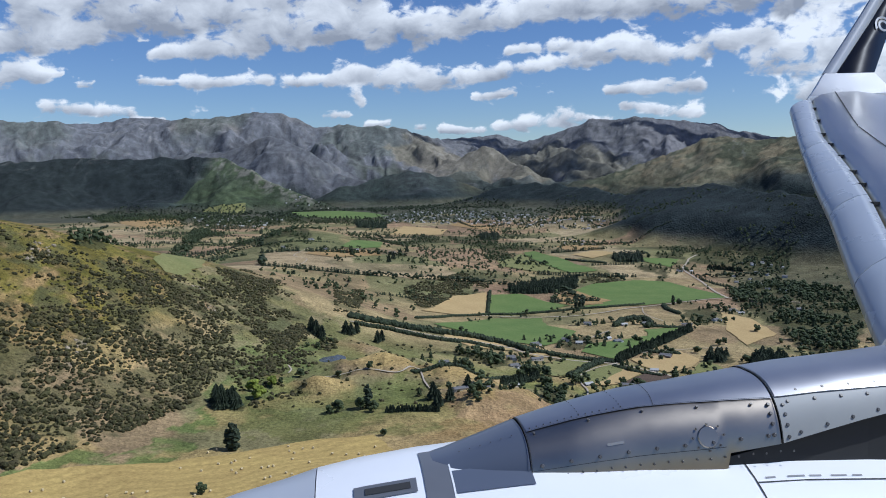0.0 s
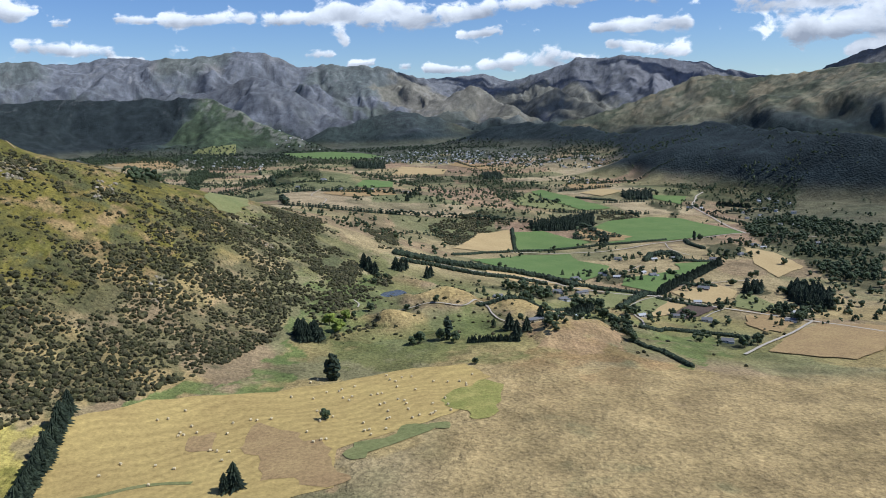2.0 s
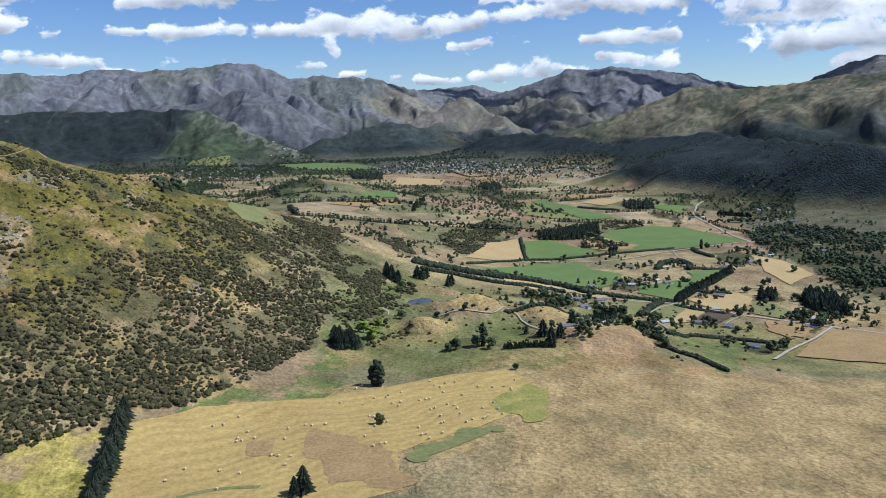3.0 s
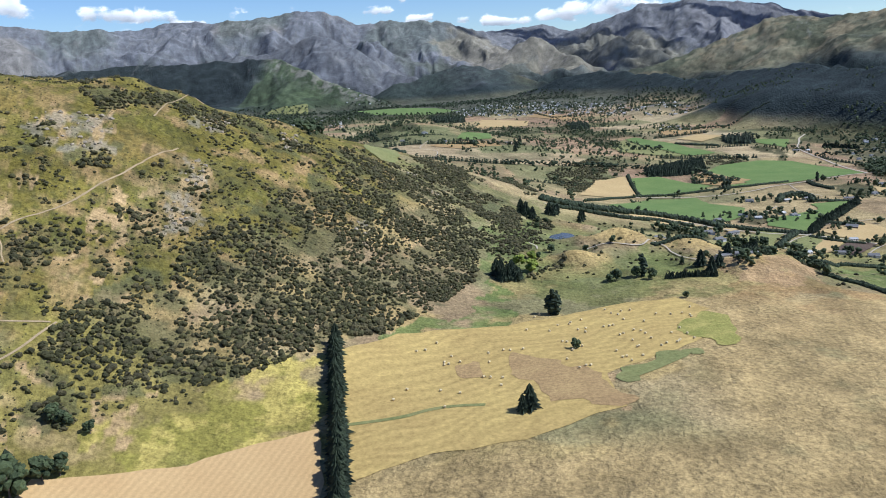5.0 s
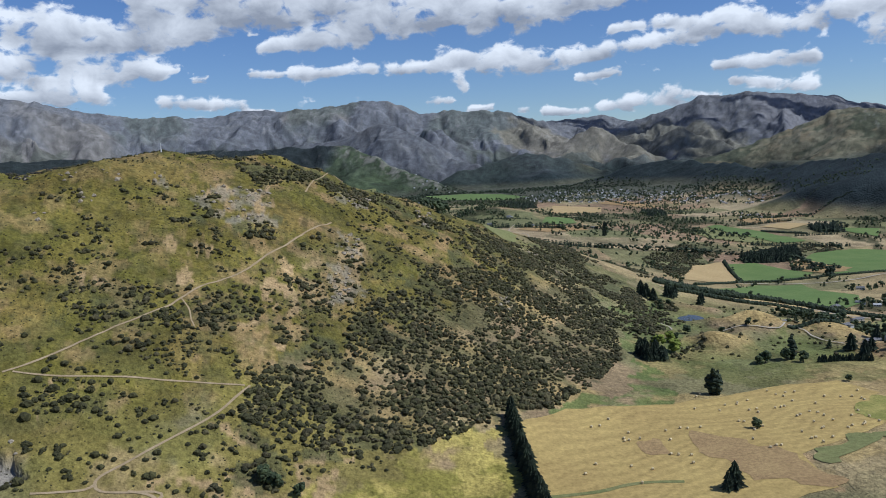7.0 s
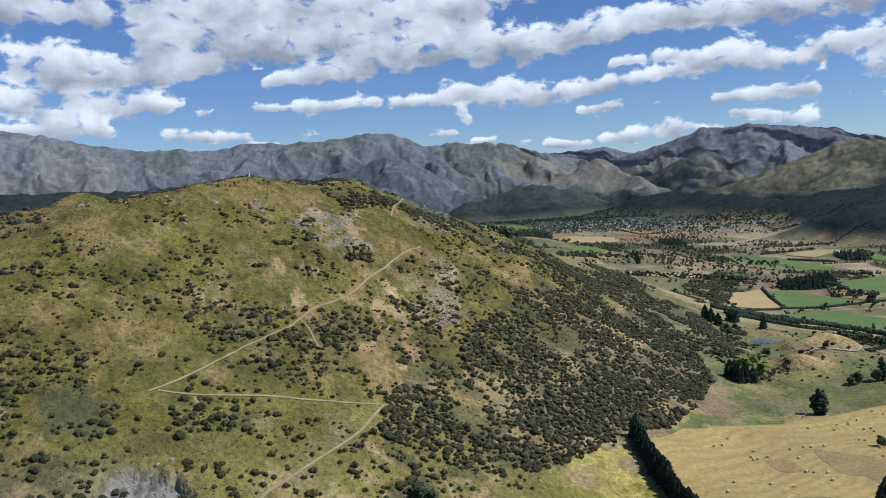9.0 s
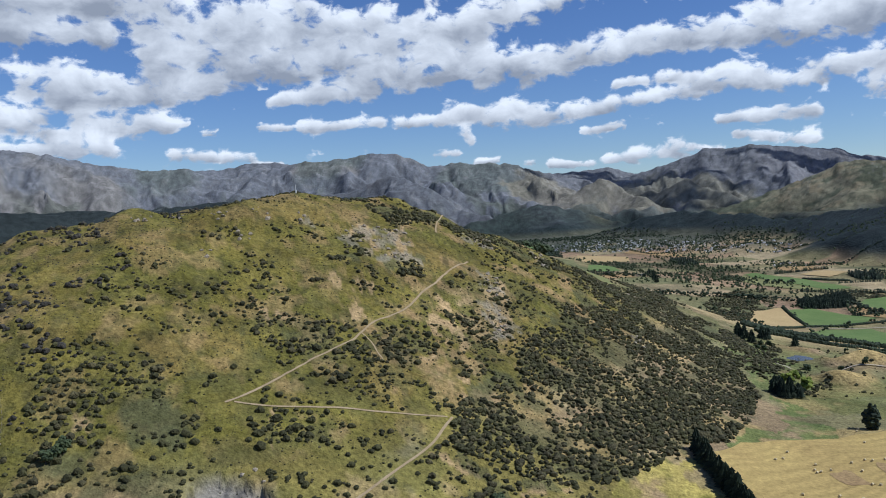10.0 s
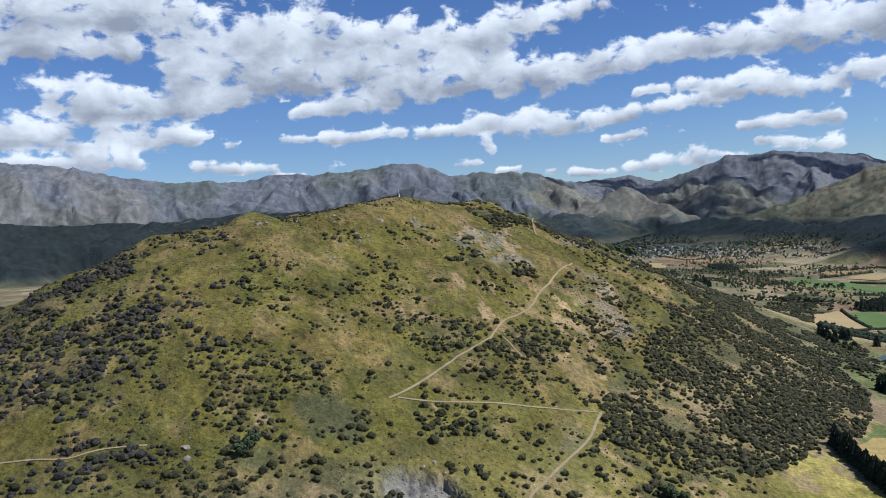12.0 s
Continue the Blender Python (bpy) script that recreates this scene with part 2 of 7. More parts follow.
HILL = [
    -12, 0, 10, 13, -2, -20, -28, -22, -12, -6, -2, 1,
    0, 29, 50, 51, 28, 6, -20, -17, -7, -4, -3, -2,
    8, 51, 86, 87, 58, 38, -2, -15, -7, -4, -5, -5,
    8, 52, 96, 115, 94, 59, 26, -14, -14, -5, -6, -9,
    3, 34, 70, 114, 134, 89, 41, -2, -15, -2, -1, -12,
    -2, 14, 38, 78, 119, 100, 52, 7, -8, 1, -7, -11,
    -9, -4, 8, 30, 56, 61, 43, 4, -11, -10, -11, -1,
    -18, -23, -24, -19, -6, 14, 27, 21, 8, -3, -2, 0,
]
FLATS = [
    11, -4, 0, -3, -9, -10, -8, -5,
    29, 6, -1, -13, -20, -18, -12, -5,
    42, 14, -6, -18, -26, -23, -14, -7,
    44, 20, -11, -21, -16, -16, -15, -9,
    33, 7, -23, -29, -15, -15, -15, -11,
    23, 9, -3, -17, -20, -14, -11, -13,
    20, 14, 12, 1, -15, -18, -18, -17,
    26, 18, 11, 2, -7, -12, -19, -19,
    42, 24, 8, -2, -3, 2, -5, -13,
    67, 31, 4, -11, -9, 7, 7, -4,
]
RIDGES = {
    "far_left": [(-2149, 4385, 438), (-1975, 4459, 461), (-1872, 4499, 461), (-1738, 4547, 485), (-1602, 4591, 487), (-1490, 4624, 477), (-1350, 4661, 433)],
    "far_middle": [(-134, 4805, 340), (-3, 4802, 359), (191, 4791, 362), (320, 4779, 374), (416, 4768, 343), (543, 4751, 320)],
    "main": [(-3157, 3586, 569), (-2876, 3801, 572), (-2752, 3885, 557), (-2607, 3977, 541), (-2476, 4053, 501), (-2174, 4209, 451), (-2011, 4282, 457), (-1941, 4311, 434), (-1845, 4349, 403), (-1744, 4386, 396), (-1611, 4431, 430), (-1418, 4488, 469), (-1133, 4557, 487), (-1015, 4580, 504), (-896, 4600, 506), (-838, 4609, 478), (-704, 4626, 424), (-534, 4642, 432), (-285, 4654, 420), (-161, 4655, 387), (-36, 4653, 346), (88, 4647, 302), (244, 4636, 242)],
    "broad": [(344, 4686, 291), (501, 4666, 336), (686, 4635, 385), (838, 4604, 443), (957, 4577, 438), (1073, 4546, 447), (1188, 4513, 427), (1300, 4478, 413), (1464, 4421, 396), (1571, 4380, 346), (1725, 4316, 318), (1920, 4224, 280)],
    "east": [(1764, 3698, 314), (1903, 3622, 385), (2031, 3546, 413), (2226, 3417, 427), (2416, 3277, 387)],
    "green": [(423, 3423, 80), (614, 3435, 112), (759, 3450, 152), (879, 3458, 190), (998, 3461, 228), (1115, 3462, 274), (1184, 3457, 286), (1286, 3416, 265), (1407, 3317, 265), (1564, 3181, 292), (1777, 2996, 305)],
    "shade": [(-15, 2740, 30), (108, 2815, 60), (180, 2829, 88), (280, 2818, 104), (372, 2755, 100), (447, 2640, 90), (510, 2500, 72), (572, 2400, 72), (616, 2292, 88), (653, 2011, 98), (665, 1843, 93), (690, 1664, 84), (712, 1481, 84), (744, 1281, 96)],
    "bluff": [(-2218, 2759, 213), (-1911, 2960, 209), (-1680, 3082, 210), (-1422, 3194, 230), (-1225, 3242, 226), (-1015, 3271, 226), (-866, 3254, 227), (-814, 3213, 201), (-740, 3156, 172), (-634, 3092, 115), (-499, 3008, 66)],
    "cone": [(-1293, 4025, 260), (-1060, 4082, 282), (-924, 4109, 336), (-865, 4098, 353), (-790, 4060, 333), (-661, 3996, 271), (-494, 3913, 155), (-356, 3821, 114)],
    "knoll": [(-446, 3465, 91), (-331, 3522, 118), (-211, 3535, 150), (-138, 3555, 165), (30, 3549, 125), (172, 3518, 72), (283, 3424, 43)],
    "dome": [(-100, 4454, 235), (75, 4267, 225), (150, 4292, 264), (224, 4306, 288), (288, 4300, 261), (363, 4241, 200), (409, 4134, 185)],
    "fold": [(382, 4440, 228), (525, 4369, 216), (661, 4294, 264), (728, 4260, 225), (783, 4166, 200), (827, 4104, 180)],
    "west": [(-2424, 2256, 199), (-2294, 2444, 226), (-2130, 2637, 226), (-1979, 2801, 208), (-1763, 2927, 164)],
}


def along(x, y, line):
    """Distance to the nearest place on a crest line, the crest's height there, and how far along it that is."""
    best = np.full(x.shape, 1e18)
    top, way, run = np.zeros(x.shape), np.zeros(x.shape), 0.0
    for (ax, ay, az), (bx, by, bz) in zip(line[:-1], line[1:]):
        dx, dy = bx - ax, by - ay
        n = dx * dx + dy * dy
        k = np.clip(((x - ax) * dx + (y - ay) * dy) / n, 0, 1)
        d = (x - ax - k * dx) ** 2 + (y - ay - k * dy) ** 2
        near = d < best
        best = np.where(near, d, best)
        top = np.where(near, az + k * (bz - az), top)
        way = np.where(near, run + k * math.sqrt(n), way)
        run += math.sqrt(n)
    best = np.sqrt(best)
    # where two stretches are about as near, let their heights run together
    total, weight = np.zeros(x.shape), np.full(x.shape, 1e-9)
    for (ax, ay, az), (bx, by, bz) in zip(line[:-1], line[1:]):
        dx, dy = bx - ax, by - ay
        k = np.clip(((x - ax) * dx + (y - ay) * dy) / (dx * dx + dy * dy), 0, 1)
        w = np.exp(-(np.hypot(x - ax - k * dx, y - ay - k * dy) - best) / (12 + 0.12 * best))
        total, weight = total + w * (az + k * (bz - az)), weight + w
    return best, total / weight, way


SLOPES = {"far_left": 0.5, "far_middle": 0.5, "main": 0.62, "broad": 0.5, "east": 0.5, "green": 0.46, "shade": 0.30, "bluff": 0.42,
          "cone": 0.55, "knoll": 0.42, "dome": 0.5, "fold": 0.55, "west": 0.5}


def basin(x, y):
    """The floor of the valley and the near hill, without the fine relief."""
    fx, fy = np.clip(x, -880, 880), np.clip(y, 20, 2620)
    return lattice(fx, fy, -1000, -100, 250, BASIN, 9) + lattice(x, y, -740, 170, 80, HILL, 12) + lattice(x, y, -260, 480, 110, FLATS, 8)


# rocky tops along the near hill's crest: place, height, reach
KNOLLS = ((-505, 406, 4.5, 13), (-552, 376, 4.5, 14), (-530, 392, 2.0, 8), (-445, 428, 3.5, 14), (-470, 418, 2.5, 9), (-429, 474, 4.0, 20), (-380, 543, 6.0, 24), (-345, 560, 3.0, 14), (-590, 350, 3.0, 14), (-488, 360, 2.5, 9), (-300, 560, 3.0, 12),
          (-480, 462, -4.5, 15), (-453, 472, -6.0, 10), (-414, 496, -2.5, 10), (-402, 518, -2.5, 12), (-524, 395, -2.5, 7), (-370, 543, 2.0, 9), (-351, 551, 2.0, 9), (-497, 436, -2.5, 9), (-510, 408, 1.6, 8), (-491, 448, 2.0, 7))
# grassy hummocks on the flat by the pond
HUMMOCKS = ((-39, 556, 9.0, 20), (-66, 552, 6.0, 13), (-76, 503, 6.0, 14), (-54, 522, 5.0, 13), (6, 535, 7.0, 20), (28, 470, 9.0, 22), (-86, 508, 3.5, 9), (-58, 622, 4.5, 15), (52, 482, 6.0, 14), (-20, 590, 4.0, 12))
POND_X, POND_Y = -83.0, 580.0
POND_LEVEL = float(basin(np.array([POND_X]), np.array([POND_Y]))[0]) - 0.6


def bank_cut(x, y):
    """How far within the bare clay cutting at the foot of the hill a place lies."""
    return 1 - step(0.86, 1.0, np.hypot((x + 392) / 15.0, (y - 221) / 10.0) + 0.14 * fbm(x / 4, y / 4, 2, 16))


def height(x, y, gullies=None):
    x, y = np.asarray(x, float), np.asarray(y, float)
    shape = x.shape
    x, y = x.ravel(), y.ravel()
    h = basin(x, y)
    hill = np.clip((lattice(x, y, -740, 170, 80, HILL, 12) - 12) / 50, 0, 1)
    calm = step(60, 300, y) * (1 - step(2200, 2600, y))
    h = h + calm * (1.5 * fbm(x / 55, y / 55, 3, 3) * (0.3 + hill) + hill * (3.0 * (ridged(x / 60, y / 60, 3, 9) - 0.55) + 0.5 * fbm(x / 9, y / 9, 2, 5)))
    hum = step(450, 500, y) * (1 - step(620, 700, y)) * step(-150, -105, x) * (1 - step(70, 150, x))
    hum = hum * step(16, 36, np.hypot(x - POND_X, y - POND_Y))
    for kx, ky, kh, kr in KNOLLS:
        h = h + kh * np.exp(-((x - kx) ** 2 + (y - ky) ** 2) / kr ** 2)
    for kx, ky, kh, kr in HUMMOCKS:
        d = np.hypot(x - kx + 3 * vnoise(x / 9, y / 9, 18), y - ky + 3 * vnoise(x / 9, y / 9, 19))
        h = h + kh * np.exp(-(d / kr) ** 2)
    h = h + 0.35 * hum * (14 * np.abs(vnoise(x / 40, y / 40, 13)) - 4.5 + 2.0 * fbm(x / 17, y / 17, 2, 14))
    wet = 1 - step(3, 11, np.hypot(x - POND_X, (y - POND_Y) * 0.7) + 3 * vnoise(x / 9, y / 9, 15))
    h = h * (1 - wet) + (POND_LEVEL - 1.2) * wet
    h = h - 4.5 * bank_cut(x, y)
    far = (np.hypot(x - CX, y - CY) > 1150) & (y > 300)
    if far.any():
        fx, fy = x[far], y[far]
        wx, wy = fx + 60 * fbm(fx / 330, fy / 330, 3, 21), fy + 60 * fbm(fx / 330, fy / 330, 3, 22)
        peak, rake = np.full(fx.shape, -1e9), np.full(fx.shape, 0.5)
        for name, line in RIDGES.items():
            d, top, run = along(fx, fy, line)
            d2 = np.maximum(0, d + step(0, 250, d) * 90 * fbm(wx / 260, wy / 260, 3, 23))
            span = math.hypot(line[-1][0] - line[0][0], line[-1][1] - line[0][1])
            lx, ly = (line[-1][0] - line[0][0]) / span, (line[-1][1] - line[0][1]) / span
            flat = lx * fx + ly * fy
            rib = flat + 150 * fbm(fx / 340, fy / 340, 3, 28)
            spur = (ridged(rib / 400, d / 900 + 7, 2, 25) - 0.55) * np.clip(d / 280, 0, 1) * 125
            spur = spur + (ridged(rib / 140, d / 330 + 3, 2, 27) - 0.55) * np.clip(d / 110, 0.12, 1) * 42
            spur = spur + (ridged(wx / 90, wy / 90, 2, 30) - 0.55) * np.clip(d / 120, 0.12, 1) * 9
            top = top + 7 * np.exp(-d / 70) * fbm(flat / 45, flat / 90, 3, 31)
            amp = np.clip(top / 260, 0.22, 1) * (0.24 if name in ("shade", "green") else 0.45 if name in ("bluff", "west", "knoll") else 1.0)
            cut = ridged(rib / 60 + 0.9 * fbm(fx / 110, fy / 110, 3, 36), d / 150 + 5, 4, 35)
            crest = top - SLOPES[name] * d2 + amp * (spur + (cut - 0.55) * np.clip(d / 90, 0.1, 1) * 25)
            rake = np.where(crest > peak, cut, rake)
            peak = np.maximum(peak, crest)
        peak = peak - 160 * (1 - step(1350, 1750, np.hypot(fx - CX, fy - CY)))
        low = h[far]
        k = 9.0
        m = np.clip(0.5 + 0.5 * (peak - low) / k, 0, 1)
        h[far] = np.where(peak > low - k, low + (peak - low) * m + k * m * (1 - m), low)
    if gullies is not None:
        full = np.full(h.shape, 0.5)
        if far.any():
            full[far] = rake
        gullies.append(full)
    return h.reshape(shape)


# ---- the plan, in metres: outlines of fields, woods and scrub, and lines of roads and hedges
FIELDS = [
    ('hay', [(-211, 329), (-199, 341), (-188, 354), (-162, 368), (-134, 378), (-122, 387), (-108, 391), (-84, 405), (-67, 413), (-38, 417), (-35, 411), (-27, 394), (-38, 376), (-50, 365), (-51, 353), (-46, 342), (-55, 333), (-65, 323), (-96, 302), (-94, 269), (-133, 250), (-166, 244), (-197, 230)]),
    ('stripes', [(-298, 222), (-281, 228), (-258, 237), (-243, 247), (-224, 258), (-210, 267), (-203, 224), (-200, 187), (-247, 190), (-300, 207)]),
    ('meadow', [(-255, 286), (-245, 303), (-236, 310), (-228, 323), (-216, 331), (-210, 273), (-224, 260), (-259, 240), (-288, 228), (-287, 241), (-269, 270)]),
    ('lush', [(-203, 320), (-198, 335), (-181, 356), (-151, 371), (-134, 379), (-130, 431), (-134, 458), (-143, 456), (-150, 425), (-158, 387), (-183, 364), (-195, 346)]),
    ('pasture', [(-122, 467), (-102, 465), (-68, 456), (-36, 450), (5, 437), (11, 433), (-6, 420), (-21, 423), (-37, 418), (-67, 415), (-84, 409), (-100, 412), (-103, 427), (-114, 456)]),
    ('tan', [(-19, 407), (-6, 420), (12, 440), (27, 466), (43, 454), (59, 439), (73, 419), (31, 377), (2, 343), (-14, 335), (-21, 366)]),
    ('pasture', [(-47, 501), (-37, 529), (-17, 550), (-13, 499), (-8, 476), (-12, 470), (-36, 458), (-46, 470)]),
    ('lush', [(58, 1025), (98, 1045), (127, 1005), (150, 978), (110, 939), (49, 925)]),
    ('straw', [(-26, 900), (11, 1002), (53, 1034), (46, 928), (14, 902)]),
    ('lush', [(-13, 788), (51, 890), (106, 900), (106, 847), (131, 807), (112, 760), (91, 733), (56, 742), (16, 767)]),
    ('lush', [(191, 1053), (173, 1092), (210, 1155), (280, 1205), (331, 1205), (363, 1086), (358, 1037), (304, 1014), (241, 979), (167, 960), (156, 970), (195, 991)]),
    ('tan', [(145, 1053), (177, 1094), (191, 1053), (210, 1022), (188, 992), (157, 978), (140, 996)]),
    ('lush', [(120, 716), (133, 750), (163, 767), (198, 793), (201, 820), (239, 831), (249, 827), (216, 786), (184, 747), (147, 692), (132, 705)]),
    ('straw', [(-4, 749), (25, 752), (68, 736), (74, 721), (51, 705), (21, 704), (2, 717)]),
    ('pasture', [(73, 648), (106, 693), (121, 679), (102, 650), (86, 611), (70, 605)]),
    ('straw', [(27, 552), (44, 585), (67, 599), (48, 564), (27, 525)]),
    ('pasture', [(104, 636), (137, 673), (150, 666), (136, 636), (113, 603), (99, 589)]),
    ('straw', [(108, 594), (147, 662), (162, 653), (139, 620), (129, 604)]),
    ('plough', [(136, 615), (162, 649), (182, 638), (156, 607), (139, 594)]),
    ('straw', [(159, 696), (213, 733), (222, 704), (205, 671), (179, 649), (164, 670)]),
    ('pasture', [(220, 695), (230, 683), (234, 636), (214, 608), (194, 640)]),
    ('tan', [(191, 607), (217, 597), (211, 570), (181, 547), (179, 574)]),
    ('lush', [(83, 508), (99, 527), (133, 527), (130, 486), (105, 442), (89, 429), (83, 453)]),
    ('tan', [(198, 538), (231, 571), (274, 559), (263, 511), (194, 451), (154, 483)]),
    ('lush', [(147, 1519), (170, 1535), (200, 1431), (211, 1332), (240, 1272), (188, 1234), (161, 1310)]),
    ('pasture', [(87, 1345), (143, 1513), (158, 1303), (184, 1232), (122, 1222), (85, 1238)]),
    ('lush', [(-164, 1289), (-156, 1369), (-107, 1433), (-104, 1345), (-137, 1291)]),
    ('straw', [(-127, 1913), (-107, 2146), (8, 2025), (-6, 1895)]),
    ('tan', [(14, 2137), (45, 2231), (140, 2009), (126, 1936)]),
    ('tan', [(219, 1604), (255, 1618), (303, 1605), (288, 1514), (228, 1530)]),
    ('straw', [(227, 1466), (275, 1499), (305, 1450), (251, 1389)]),
    ('tan', [(-945, 2341), (-906, 2510), (-819, 2506), (-692, 2183), (-785, 2110)]),
    ('pasture', [(-845, 2883), (-703, 2908), (-660, 2728), (-780, 2675)]),
    ('lush', [(338, 1394), (401, 1395), (368, 1320), (335, 1359)]),
    ('lush', [(-539, 2816), (-359, 2844), (-166, 2469), (-245, 2395), (-448, 2538)]),
    ('tan', [(-205, 1196), (-177, 1245), (-102, 1294), (-95, 1229), (-162, 1173)]),
    ('straw', [(316, 927), (334, 889), (330, 807), (282, 759), (286, 822)]),
    ('tan', [(179, 580), (215, 622), (219, 588), (190, 542)]),
    ('straw', [(63, 703), (81, 724), (97, 709), (78, 687)]),
    ('pasture', [(-232, 652), (-335, 1221), (-207, 698), (-207, 645), (-219, 636)]),
]
ROADS = [
    ('road', 5, [(448, 1448), (421, 1403), (407, 1368), (385, 1315), (386, 1266), (382, 1201), (366, 1093), (359, 1031)]),
    ('road', 4, [(438, 1001), (409, 1014), (359, 1031), (306, 1009), (253, 974), (212, 948), (143, 907), (41, 911)]),
    ('road', 4, [(141, 676), (159, 661), (182, 633), (202, 614), (229, 576), (247, 553), (268, 522)]),
    ('road', 3.5, [(228, 576), (196, 539), (163, 505), (135, 470)]),
    ('track', 3, [(141, 676), (178, 725), (237, 744), (261, 751)]),
    ('road', 4, [(-83, 699), (-49, 720), (-13, 721), (23, 725), (53, 717), (75, 696), (97, 685), (115, 679), (141, 676)]),
    ('track', 3, [(141, 676), (118, 652), (102, 626), (99, 614), (99, 588), (100, 570), (89, 525), (83, 520)]),
    ('track', 2.5, [(-88, 518), (-72, 532), (-53, 538), (-33, 535), (-20, 551), (-15, 526), (-7, 488)]),
    ('track', 2.5, [(-108, 551), (-104, 541), (-104, 531)]),
    ('track', 3, [(232, 956), (224, 912), (229, 883), (233, 867)]),
    ('track', 3, [(181, 629), (167, 614), (153, 596)]),
    ('track', 3, [(-192, 1037), (-189, 1081), (-192, 1136), (-216, 1171), (-208, 1252)]),
    ('track', 3, [(128, 756), (147, 789), (164, 812)]),
    ('track', 2.6, [(-408, 264), (-401, 274), (-395, 284), (-389, 295), (-383, 308), (-376, 320), (-370, 330), (-367, 341), (-363, 354), (-356, 365), (-349, 378), (-344, 398), (-337, 418), (-332, 435), (-325, 450), (-320, 463)]),
    ('track', 2.6, [(-405, 266), (-397, 268), (-386, 272), (-369, 279), (-353, 285), (-340, 291), (-324, 298)]),
    ('track', 2.6, [(-322, 299), (-325, 290), (-328, 280), (-333, 269), (-341, 255), (-349, 240), (-354, 231), (-354, 227), (-351, 225), (-344, 227), (-335, 231), (-332, 230), (-335, 225), (-340, 220), (-347, 213)]),
    ('track', 2.6, [(-354, 227), (-356, 224), (-362, 221), (-371, 217)]),
    ('track', 2.2, [(-341, 486), (-342, 506), (-341, 555), (-331, 556)]),
    ('track', 2.2, [(-544, 198), (-530, 200), (-519, 202), (-508, 203), (-500, 208), (-485, 214)]),
    ('track', 3, [(-334, 225), (-333, 228), (-336, 229), (-338, 229), (-343, 228)]),
    ('track', 1.6, [(-367, 341), (-361, 335), (-357, 327), (-354, 323)]),
]
SCRUB = [
    ('dense', [(-328, 279), (-321, 306), (-308, 331), (-294, 360), (-281, 416), (-257, 484), (-242, 591), (-201, 656), (-166, 627), (-140, 535), (-149, 454), (-172, 393), (-194, 353), (-215, 342), (-235, 309), (-260, 287), (-285, 274), (-303, 278)]),
    ('dense', [(-389, 489), (-370, 522), (-349, 547), (-310, 549), (-273, 567), (-244, 561), (-268, 526), (-310, 506), (-341, 515), (-365, 470)]),
    ('dense', [(-387, 410), (-377, 425), (-348, 433), (-343, 418), (-365, 400)]),
    ('middling', [(-332, 424), (-315, 463), (-289, 469), (-250, 492), (-281, 416), (-299, 357), (-315, 327), (-326, 338)]),
    ('middling', [(-419, 323), (-387, 344), (-356, 358), (-333, 363), (-330, 335), (-361, 316), (-404, 305)]),
    ('patchy', [(-579, 254), (-599, 309), (-548, 292), (-531, 314), (-521, 313), (-495, 252), (-517, 247), (-512, 223), (-554, 219)]),
    ('middling', [(-590, 343), (-569, 363), (-538, 324), (-549, 296), (-621, 342), (-625, 321)]),
    ('patchy', [(-536, 192), (-505, 210), (-488, 220), (-475, 224), (-458, 189), (-528, 180)]),
    ('dense', [(-437, 244), (-429, 253), (-421, 241), (-413, 216), (-427, 210), (-434, 226)]),
    ('patchy', [(-420, 246), (-396, 233), (-401, 226), (-416, 230)]),
    ('dense', [(-463, 220), (-450, 230), (-434, 223), (-426, 198), (-450, 191)]),
    ('middling', [(-444, 275), (-411, 310), (-371, 335), (-334, 346), (-362, 266), (-402, 236), (-425, 210)]),
    ('dense', [(-312, 254), (-307, 261), (-297, 254), (-300, 249), (-308, 248)]),
    ('middling', [(-252, 570), (-237, 639), (-202, 655), (-205, 700), (-190, 760), (-160, 800), (-122, 703), (-97, 690), (-102, 638), (-115, 588), (-150, 603), (-184, 588), (-219, 574)]),
    ('dense', [(-127, 935), (-95, 960), (-79, 732), (-98, 715)]),
    ('dense', [(-52, 1009), (-19, 1068), (40, 1150), (67, 1145), (55, 1054), (14, 998), (-23, 921), (-42, 941)]),
    ('dense', [(211, 1240), (248, 1251), (255, 1189), (216, 1148), (194, 1159)]),
    ('dense', [(-205, 669), (-185, 749), (-154, 739), (-137, 688), (-116, 678), (-107, 634), (-117, 590), (-140, 601), (-161, 622), (-195, 626)]),
    ('dense', [(-148, 630), (-132, 654), (-114, 635), (-110, 589), (-128, 576), (-144, 599)]),
    ('patchy', [(-143, 567), (-113, 592), (-92, 655), (-83, 620), (-99, 559), (-106, 507), (-126, 486), (-142, 521)]),
    ('patchy', [(-118, 474), (-89, 509), (-86, 502), (-113, 465)]),
    ('middling', [(-127, 554), (-98, 585), (-88, 548), (-100, 515), (-122, 515)]),
]
